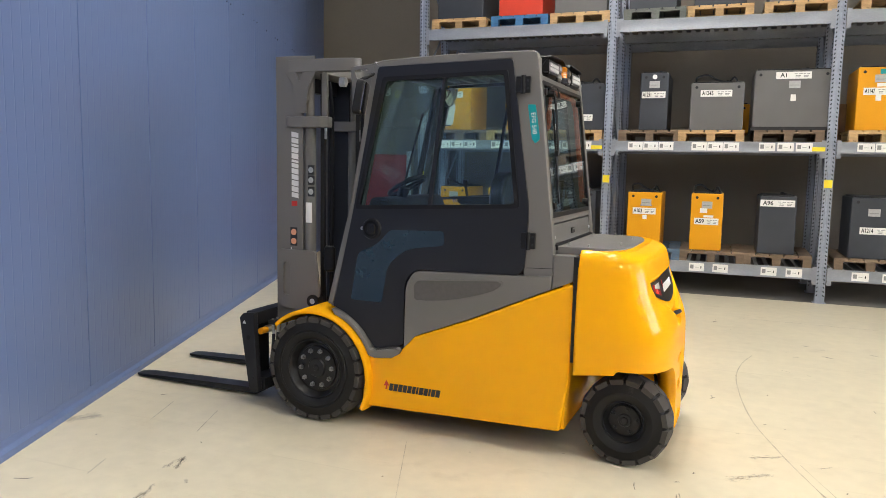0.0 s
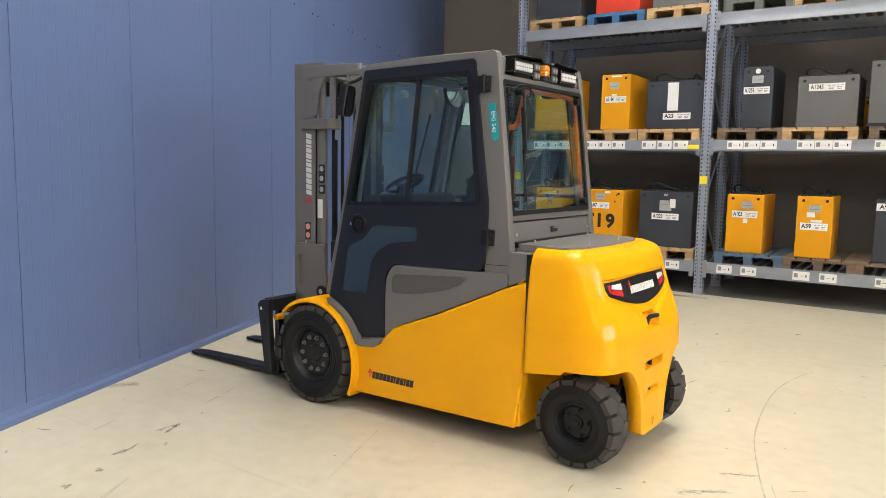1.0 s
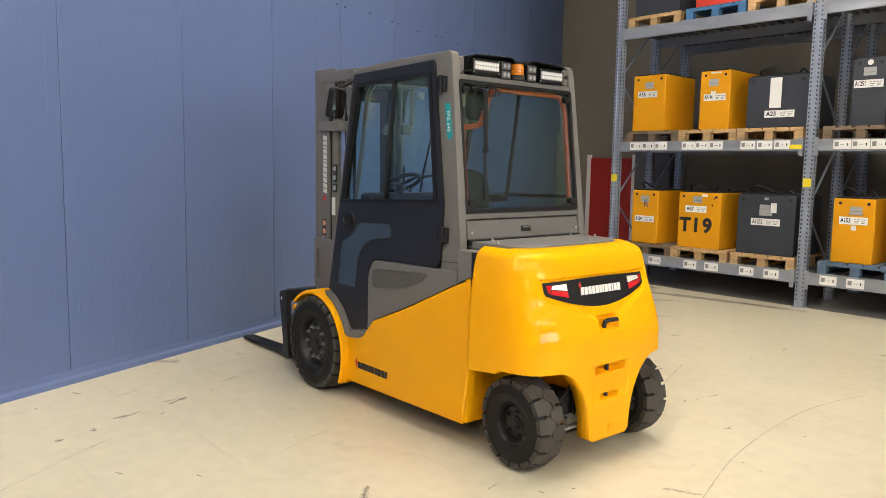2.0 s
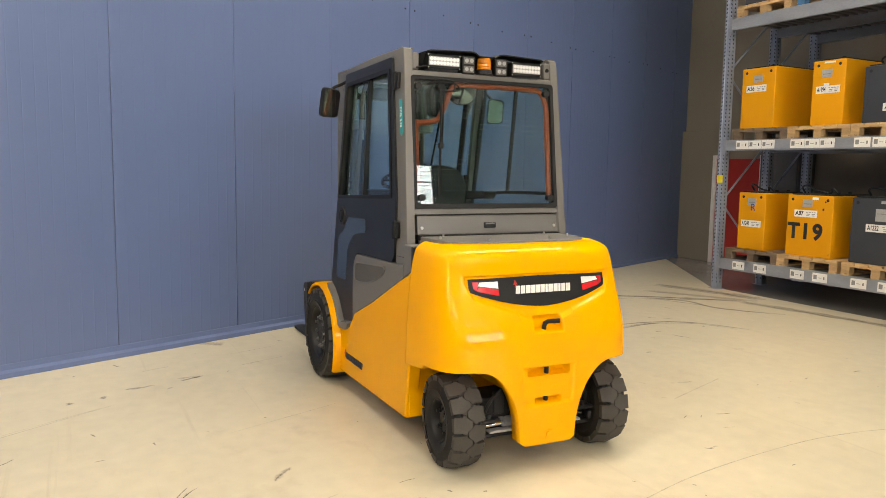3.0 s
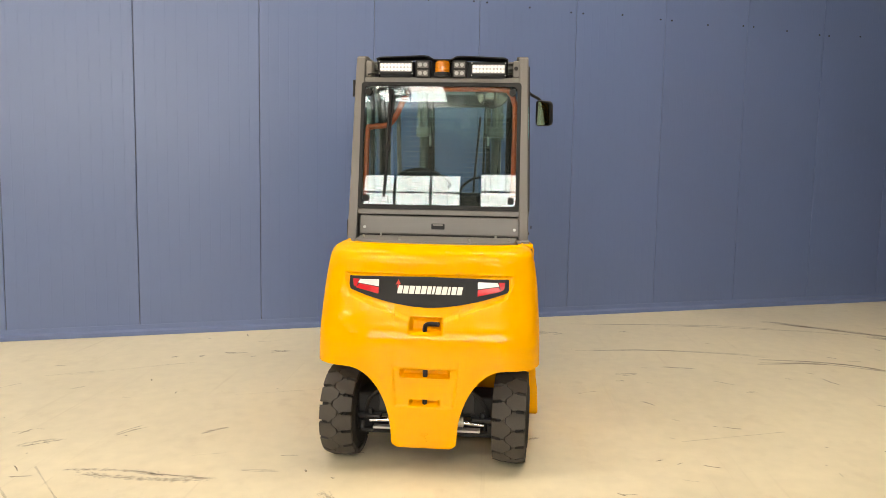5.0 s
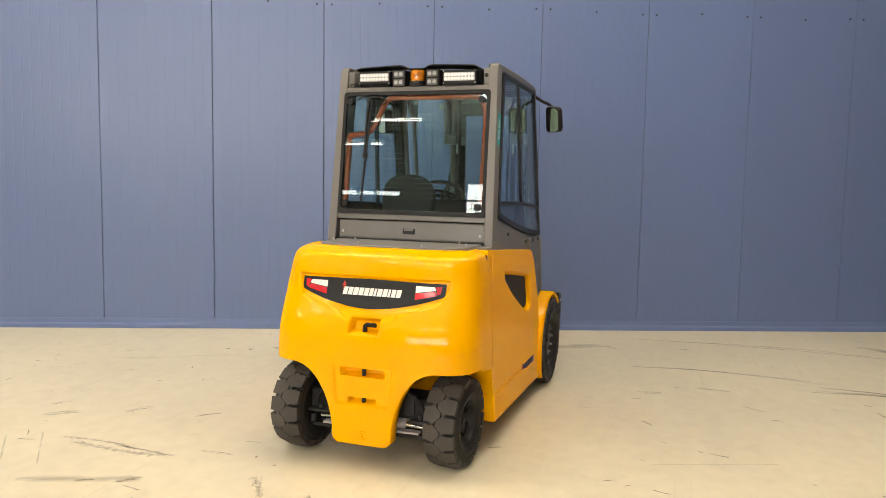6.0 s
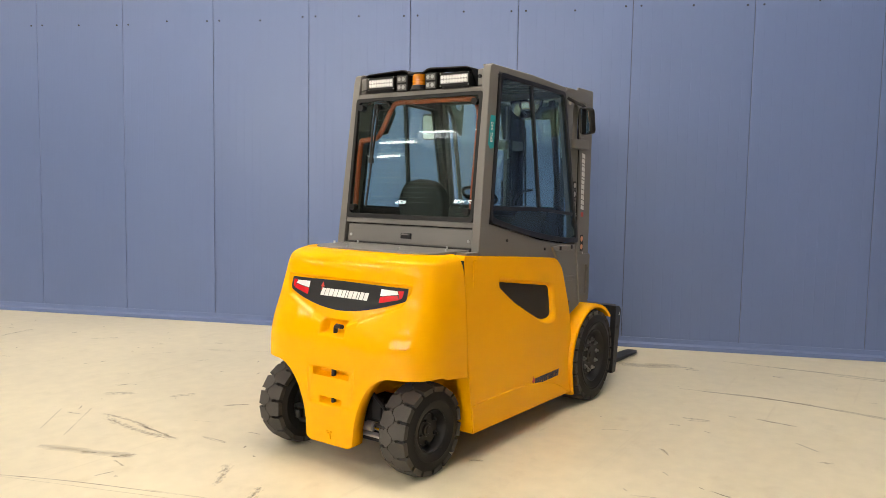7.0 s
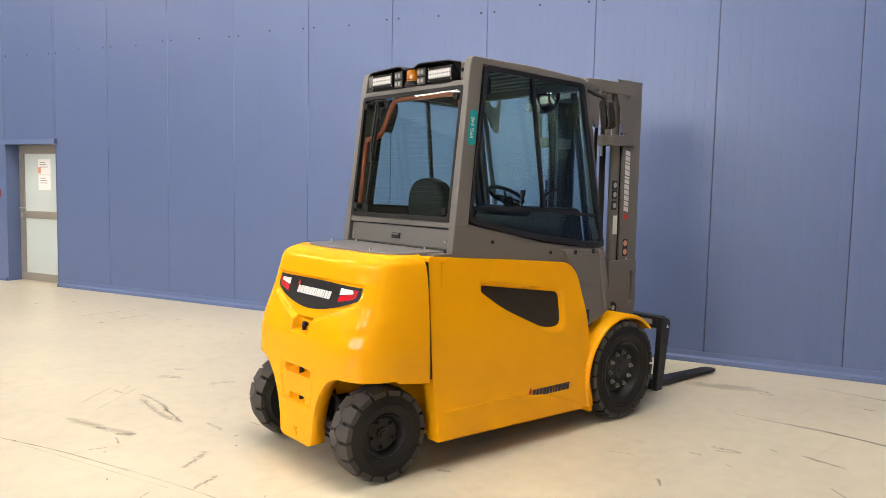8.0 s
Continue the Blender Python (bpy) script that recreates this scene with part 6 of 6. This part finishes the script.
# carriage and forks
for s in (-1, 1):
    d = -0.020 if s < 0 else 0.0
    pl = fp("carriage_plate", slab([(x + d, z) for x, z in [(-3.048, 0.598), (-3.022, 0.626), (-2.985, 0.636), (-2.930, 0.640), (-2.930, 0.52), (-2.900, 0.107), (-2.972, 0.107), (-2.990, 0.20)]], s * 0.548, s * 0.592), "dark_steel", None, "black fork carriage side plate", bevel=0.006)
    fp("warning_mark", slab([(d - 3.022, 0.560), (d - 2.994, 0.560), (d - 3.008, 0.585)], s * 0.5915, s * 0.5935), "white_print", pl)
    fp("plate_hole", rod((d - 2.975, s * 0.5905, 0.47), (d - 2.975, s * 0.5932, 0.47), 0.016, 16), "plastic", pl)
    fp("plate_hole", rod((d - 2.940, s * 0.5905, 0.20), (d - 2.940, s * 0.5932, 0.20), 0.006, 10), "plastic", pl)
    tip, mid = (-4.20, -0.345) if s < 0 else (-4.25, 0.270)
    bm = slab([(-3.095, 0.56), (-3.055, 0.56), (-3.055, 0.055), (-3.075, 0.022), (-3.30, 0.014), (tip + 0.10, 0.012), (tip + 0.04, 0.012), (tip + 0.012, 0.013), (tip, 0.018), (tip + 0.012, 0.026), (tip + 0.04, 0.029), (tip + 0.10, 0.032), (-3.60, 0.050), (-3.145, 0.062), (-3.105, 0.085)], mid - 0.06, mid + 0.06)
    for v in bm.verts:
        v.co.y = mid + (v.co.y - mid) * float(np.interp(v.co.x - tip, [0.0, 0.012, 0.04, 0.10], [0.35, 0.62, 0.86, 1.0]))
    fk = fp("fork", bm, "dark_steel", None, "long black steel fork lowered to the floor", bevel=0.004)
    fp("fork_hook", box(-3.10, -2.97, mid - 0.03, mid + 0.03, 0.545, 0.60), "dark_steel", fk, bevel=0.005)
    fp("roller_bracket", box(-2.98, -2.86, s * 0.28, s * 0.31, 0.10, 0.60), "dark_steel", None, bevel=0.005)
    block = fp("hose_block", box(-2.945, -2.895, s * 0.40 - 0.045, s * 0.40 + 0.045, 0.535, 0.565), "dark_steel", None, bevel=0.004)
    for dv in (-0.026, 0.026):
        fp("hose_fitting", rod((-2.915, s * 0.40 + dv, 0.46), (-2.915, s * 0.40 + dv, 0.536), 0.011, 8), "bolt", block)
        fp("block_bolt", rod((-2.920, s * 0.40 + dv, 0.565), (-2.920, s * 0.40 + dv, 0.575), 0.008, 6), "bolt", block)
        fp("carriage_hose", pipe(curve([(-2.915, s * 0.40 + dv, 0.47), (-2.90, s * 0.43 + dv, 0.38), (-2.885, s * 0.47 + dv, 0.28), (-2.875, s * 0.45 + dv, 0.19), (-2.865, s * 0.38, 0.24), (-2.87, s * 0.32, 0.6)], 6), 0.011, 8), "plastic", block)
bar = fp("carriage_bar", box(-3.045, -2.950, -0.548, 0.548, 0.552, 0.637), "dark_steel", None, bevel=0.006)
fp("bar_label", box(-2.9505, -2.9485, 0.36, 0.50, 0.578, 0.615), "silver_label", bar)
fp("carriage_bar", box(-3.030, -2.900, -0.548, 0.548, 0.112, 0.190), "dark_steel", None, bevel=0.006)
fp("sideshift_cylinder", rod((-2.945, -0.53, 0.505), (-2.945, 0.36, 0.505), 0.022, 16), "battery_yellow", None, "yellow side shift cylinder")
for v in (-0.44, 0.34):
    fp("cylinder_collar", rod((-2.945, v - 0.03, 0.505), (-2.945, v + 0.03, 0.505), 0.026, 16), "bolt", None)

# ---- blue wall: door, trim, panels ----
door2 = new("door_2")
door2.matrix_world = wall_frame((DOOR_S0 + DOOR_S1) / 2)
tagged(door2, "closed metal framed door with frosted glass and taped notices", "door", kind="structure")
dw = (DOOR_S1 - DOOR_S0) / 2
part("jamb", box(-dw, -dw + 0.012, -0.004, 0.30, 0, DOOR_H), "blue_trim", door2)
part("jamb", box(dw - 0.012, dw, -0.004, 0.30, 0, DOOR_H), "blue_trim", door2)
part("lintel_hood", box(-dw - 0.03, dw + 0.03, -0.05, 0.0, DOOR_H - 0.01, DOOR_H + 0.06), "blue_trim", door2, bevel=0.004)
part("head", box(-dw, dw, 0.0, 0.30, DOOR_H - 0.012, DOOR_H), "blue_trim", door2)
leaf = part("door_leaf", ring([(-dw + 0.013, 0.006), (dw - 0.013, 0.006), (dw - 0.013, DOOR_H - 0.014), (-dw + 0.013, DOOR_H - 0.014)], [(-dw + 0.12, 0.12), (dw - 0.12, 0.12), (dw - 0.12, DOOR_H - 0.14), (-dw + 0.12, DOOR_H - 0.14)], 0.20, 0.25), "aluminium", door2, bevel=0.003)
part("mid_rail", box(-dw + 0.12, dw - 0.12, 0.20, 0.25, 0.945, 1.055), "aluminium", leaf)
part("pane", box(-dw + 0.12, dw - 0.12, 0.222, 0.232, 0.12, 0.945), "frosted", leaf)
part("pane", box(-dw + 0.12, dw - 0.12, 0.222, 0.232, 1.055, DOOR_H - 0.14), "frosted", leaf)
part("handle", rod((-dw + 0.06, 0.16, 1.10), (-dw + 0.19, 0.16, 1.10), 0.010, 10, bm=rod((-dw + 0.065, 0.16, 1.10), (-dw + 0.065, 0.20, 1.10), 0.010, 10)), "bolt", leaf)
part("lock", box(-dw + 0.045, -dw + 0.08, 0.194, 0.20, 0.96, 1.03), "bolt", leaf)
for z0, z1 in ((1.375, 1.595), (1.605, 1.83)):
    nt = part("notice", box(-0.14, 0.14, 0.2185, 0.2215, z0, z1), "white_label", door2, "white paper notice")
    for k in range(3):
        part("print_bar", box(-0.10, 0.02 + 0.03 * k, 0.2170, 0.2187, z1 - 0.05 - 0.035 * k, z1 - 0.04 - 0.035 * k), "print_grey", nt)
part("orange_note", box(-0.14, -0.08, 0.2165, 0.2184, 1.62, 1.71), "sticker_orange", leaf)
part("door_switch", box(-dw - 0.20, -dw - 0.12, -0.03, 0.0, 1.25, 1.37), "red_door", door2, bevel=0.004)
part("wall_beyond", box(-dw - 0.2, dw + 0.2, 0.40, 0.45, 0, DOOR_H + 0.2), "wall", door2)

for a, b, n in ((s_lo, DOOR_S0, 1), (DOOR_S1, s_hi, 2)):
    bb = part("baseboard_%d" % n, moved(slab([(-0.0005, 0), (-0.034, 0), (-0.034, 0.038), (-0.009, 0.052), (-0.0045, 0.056), (-0.0045, 0.098), (-0.0005, 0.100)], a, b, "x"), wall_frame(0)), "blue_trim", bevel=0.004)
    tagged(bb, "blue sheet metal base rail along the panel wall", "baseboard", kind="structure")

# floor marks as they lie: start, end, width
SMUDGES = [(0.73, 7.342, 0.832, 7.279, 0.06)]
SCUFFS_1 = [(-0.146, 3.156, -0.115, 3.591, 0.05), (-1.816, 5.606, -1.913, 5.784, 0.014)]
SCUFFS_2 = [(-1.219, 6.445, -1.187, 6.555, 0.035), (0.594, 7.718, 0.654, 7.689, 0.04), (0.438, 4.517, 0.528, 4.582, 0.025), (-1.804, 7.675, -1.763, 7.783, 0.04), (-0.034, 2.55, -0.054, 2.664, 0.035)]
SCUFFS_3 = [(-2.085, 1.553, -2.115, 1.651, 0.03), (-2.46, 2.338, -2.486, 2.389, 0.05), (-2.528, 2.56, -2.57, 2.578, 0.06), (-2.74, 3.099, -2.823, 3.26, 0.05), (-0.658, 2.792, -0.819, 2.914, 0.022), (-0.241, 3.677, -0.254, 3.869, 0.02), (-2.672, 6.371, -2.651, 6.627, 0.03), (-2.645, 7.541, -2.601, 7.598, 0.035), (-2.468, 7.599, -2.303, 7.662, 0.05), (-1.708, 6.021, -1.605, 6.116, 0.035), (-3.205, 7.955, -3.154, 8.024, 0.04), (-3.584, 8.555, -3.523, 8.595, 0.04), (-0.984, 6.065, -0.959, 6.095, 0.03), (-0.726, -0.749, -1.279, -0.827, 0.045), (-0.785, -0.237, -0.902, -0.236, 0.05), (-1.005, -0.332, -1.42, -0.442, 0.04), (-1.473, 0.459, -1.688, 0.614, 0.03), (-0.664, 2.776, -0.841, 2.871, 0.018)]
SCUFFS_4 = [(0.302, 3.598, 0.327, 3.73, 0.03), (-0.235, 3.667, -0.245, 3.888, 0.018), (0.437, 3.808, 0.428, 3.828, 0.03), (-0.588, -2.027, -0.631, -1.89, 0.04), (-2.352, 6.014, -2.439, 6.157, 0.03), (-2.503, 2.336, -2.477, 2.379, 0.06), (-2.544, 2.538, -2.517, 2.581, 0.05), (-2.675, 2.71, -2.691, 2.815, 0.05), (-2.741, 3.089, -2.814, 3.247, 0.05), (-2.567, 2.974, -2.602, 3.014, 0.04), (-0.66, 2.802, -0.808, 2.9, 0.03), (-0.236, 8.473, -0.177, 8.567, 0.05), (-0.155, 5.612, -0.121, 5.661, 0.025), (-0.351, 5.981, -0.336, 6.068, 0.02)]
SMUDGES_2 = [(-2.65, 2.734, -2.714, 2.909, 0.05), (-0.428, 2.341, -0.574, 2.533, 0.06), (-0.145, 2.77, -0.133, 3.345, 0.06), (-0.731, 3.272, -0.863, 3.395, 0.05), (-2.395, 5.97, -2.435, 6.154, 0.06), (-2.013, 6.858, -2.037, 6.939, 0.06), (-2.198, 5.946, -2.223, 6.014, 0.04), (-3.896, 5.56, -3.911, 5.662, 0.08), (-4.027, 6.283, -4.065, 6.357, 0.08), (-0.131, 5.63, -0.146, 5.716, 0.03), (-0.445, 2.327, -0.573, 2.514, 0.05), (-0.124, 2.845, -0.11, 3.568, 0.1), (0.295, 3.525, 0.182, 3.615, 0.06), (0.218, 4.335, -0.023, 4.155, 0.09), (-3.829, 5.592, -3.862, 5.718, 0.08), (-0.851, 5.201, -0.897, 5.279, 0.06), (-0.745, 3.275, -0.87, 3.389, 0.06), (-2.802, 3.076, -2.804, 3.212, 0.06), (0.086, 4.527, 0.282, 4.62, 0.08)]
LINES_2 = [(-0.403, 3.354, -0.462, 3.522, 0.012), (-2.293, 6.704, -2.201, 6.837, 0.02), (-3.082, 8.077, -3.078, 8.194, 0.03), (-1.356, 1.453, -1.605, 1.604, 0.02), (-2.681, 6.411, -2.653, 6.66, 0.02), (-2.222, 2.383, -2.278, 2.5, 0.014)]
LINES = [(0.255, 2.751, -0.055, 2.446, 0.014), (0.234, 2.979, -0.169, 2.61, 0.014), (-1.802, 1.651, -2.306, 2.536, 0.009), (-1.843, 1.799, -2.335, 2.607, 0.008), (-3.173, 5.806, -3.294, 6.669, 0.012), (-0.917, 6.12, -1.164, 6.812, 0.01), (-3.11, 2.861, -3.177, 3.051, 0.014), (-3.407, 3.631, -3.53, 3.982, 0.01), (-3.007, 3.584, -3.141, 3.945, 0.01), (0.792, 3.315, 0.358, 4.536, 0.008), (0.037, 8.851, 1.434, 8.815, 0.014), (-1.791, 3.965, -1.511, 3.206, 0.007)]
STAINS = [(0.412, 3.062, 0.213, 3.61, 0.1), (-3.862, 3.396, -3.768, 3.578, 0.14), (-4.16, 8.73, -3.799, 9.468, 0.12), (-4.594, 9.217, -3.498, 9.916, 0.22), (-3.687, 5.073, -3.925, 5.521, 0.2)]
random.seed(5)
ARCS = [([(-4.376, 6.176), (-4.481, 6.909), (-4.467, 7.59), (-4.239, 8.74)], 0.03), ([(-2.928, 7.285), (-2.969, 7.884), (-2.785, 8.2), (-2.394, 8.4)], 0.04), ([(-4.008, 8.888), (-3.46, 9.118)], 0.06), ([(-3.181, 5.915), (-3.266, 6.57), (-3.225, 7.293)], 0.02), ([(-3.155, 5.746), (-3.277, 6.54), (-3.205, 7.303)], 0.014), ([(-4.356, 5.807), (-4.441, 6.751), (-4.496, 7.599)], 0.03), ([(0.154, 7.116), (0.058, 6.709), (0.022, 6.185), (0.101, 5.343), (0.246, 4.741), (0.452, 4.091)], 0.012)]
SMALL = []
for k in range(170):
    x, y, a = random.uniform(-3.8, 3.0), random.uniform(-2.5, 9.8), random.uniform(0, math.pi)
    if x > -2.45 - 0.3876 * y:
        L = random.choice((0.012, 0.02, 0.03, 0.05, 0.09))
        SMALL.append((x, y, x + L * math.cos(a), y + L * math.sin(a), random.uniform(0.006, 0.016)))


def mark(bm, line, width, z, ragged):
    """One mark along the line, with coordinates along and across it for its material."""
    run, rim = bm.loops.layers.uv["run"], bm.loops.layers.uv["rim"]
    off, row, far = random.uniform(0, 40), [], 0.0
    for i, c in enumerate(line):
        d = (line[min(i + 1, len(line) - 1)] - line[max(i - 1, 0)]).normalized()
        far += (c - line[i - 1]).length if i else 0.0
        t = 2 * i / (len(line) - 1) - 1
        h = width / 2 * (random.uniform(1 - ragged, 1) if ragged else 1)
        row.append([(bm.verts.new(c + Vector((-d.y, d.x, 0)) * q * h + Vector((0, 0, z))), (off + far, off + q * h), (abs(t) ** 4, q)) for q in (-1, -0.5, 0, 0.5, 1)])
    for p, q in zip(row, row[1:]):
        for k in range(4):
            quad = (p[k], q[k], q[k + 1], p[k + 1])
            for lp, (vert, at, edge) in zip(bm.faces.new([v[0] for v in quad]).loops, quad):
                lp[run].uv, lp[rim].uv = at, edge


def marks(name, rows, mat, label, z, ragged):
    bm = bmesh.new()
    bm.loops.layers.uv.new("run"), bm.loops.layers.uv.new("rim")
    for line, w in rows:
        mark(bm, line, w, z, ragged)
    return tagged(part(name, bm, mat), label, "floor mark", kind="stuff")


def bent(rows, steps=11):
    """Lines with a slight bow from (start, end, width)."""
    out = []
    for x0, y0, x1, y1, w in rows:
        a, b = Vector((x0, y0, 0)), Vector((x1, y1, 0))
        n, bow = Vector((-(b - a).y, (b - a).x, 0)), random.uniform(-0.07, 0.07)
        out.append(([a.lerp(b, t) + n * bow * 4 * t * (1 - t) for t in np.linspace(-0.04, 1.04, steps)], w))
    return out


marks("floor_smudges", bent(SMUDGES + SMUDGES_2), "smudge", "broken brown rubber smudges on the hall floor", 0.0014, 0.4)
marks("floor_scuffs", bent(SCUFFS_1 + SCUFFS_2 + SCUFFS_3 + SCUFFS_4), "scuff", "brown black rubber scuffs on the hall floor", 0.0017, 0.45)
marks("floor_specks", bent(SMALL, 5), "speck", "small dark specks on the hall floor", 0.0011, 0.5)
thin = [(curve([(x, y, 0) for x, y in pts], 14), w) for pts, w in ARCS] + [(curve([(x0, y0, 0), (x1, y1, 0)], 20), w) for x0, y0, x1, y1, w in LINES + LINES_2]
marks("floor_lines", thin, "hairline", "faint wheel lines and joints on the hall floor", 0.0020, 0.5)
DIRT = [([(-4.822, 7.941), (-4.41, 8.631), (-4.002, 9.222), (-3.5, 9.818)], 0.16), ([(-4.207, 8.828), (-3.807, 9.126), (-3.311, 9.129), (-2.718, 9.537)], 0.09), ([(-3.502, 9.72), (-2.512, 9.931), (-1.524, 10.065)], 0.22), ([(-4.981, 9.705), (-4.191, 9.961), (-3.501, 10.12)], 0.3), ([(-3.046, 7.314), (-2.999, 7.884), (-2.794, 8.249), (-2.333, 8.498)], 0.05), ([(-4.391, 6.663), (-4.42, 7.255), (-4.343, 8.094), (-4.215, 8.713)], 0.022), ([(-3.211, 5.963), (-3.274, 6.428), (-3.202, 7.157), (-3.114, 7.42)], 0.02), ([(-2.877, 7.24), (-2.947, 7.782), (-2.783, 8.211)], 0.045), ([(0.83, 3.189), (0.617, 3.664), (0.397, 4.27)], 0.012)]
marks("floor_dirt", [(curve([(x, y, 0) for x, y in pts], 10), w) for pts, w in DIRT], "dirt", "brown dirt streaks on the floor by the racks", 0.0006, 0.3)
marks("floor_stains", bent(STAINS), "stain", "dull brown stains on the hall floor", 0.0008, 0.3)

# panels of the blue wall
screw = None
first = None
for k in range(lo_n, hi_n):
    s = S0 + k * PITCH
    if s + PITCH < DOOR_S0 + 0.02 or s > DOOR_S1 - 0.02:
        if first is None:
            out = [(0.003, 0.012), (0.003, 0.002), (0.007, 0.0), (0.009, 0.0)]
            for g in range(1, 12):
                x = g * PITCH / 12
                out += [(x - 0.008, 0.0), (x - 0.0055, 0.0), (x - 0.003, 0.0003), (x, 0.0011), (x + 0.003, 0.0003), (x + 0.0055, 0.0), (x + 0.008, 0.0)]
            out += [(PITCH - 0.009, 0.0), (PITCH - 0.007, 0.0), (PITCH - 0.003, 0.002), (PITCH - 0.003, 0.012)]
            first = part("panel", slab(out, 0.0, CEIL, "z"), "panel", wall_blue, smooth=45)
            pn = first
        else:
            pn = again(first, wall_blue, Matrix())
        pn.matrix_parent_inverse = inv
        pn.matrix_basis = wall_frame(s)
    else:
        for j, (a, b, z0) in enumerate(((max(s, s), min(s + PITCH, DOOR_S0), 0.0), (max(s, DOOR_S0), min(s + PITCH, DOOR_S1), DOOR_H), (max(s, DOOR_S1), s + PITCH, 0.0))):
            if b - a > 0.02:
                pn = part("panel", box(a + 0.002, b - 0.002, 0.0, 0.012, z0, CEIL), "panel", wall_blue)
                pn.matrix_parent_inverse = inv
                pn.matrix_basis = wall_frame(0)
    for off in (0.075, 0.555, 1.04):
        at = wall_frame(s + off) @ pose(0, 0, 3.30 + 0.012 * ((k * 7 + int(off * 10)) % 3))
        if screw is None:
            screw = part("screw", rod((0, -0.006, 0), (0, 0.0, 0), 0.010, 8), "hole", wall_blue)
            sw2 = screw
        else:
            sw2 = again(screw, wall_blue, Matrix())
        sw2.matrix_parent_inverse = inv
        sw2.matrix_basis = at
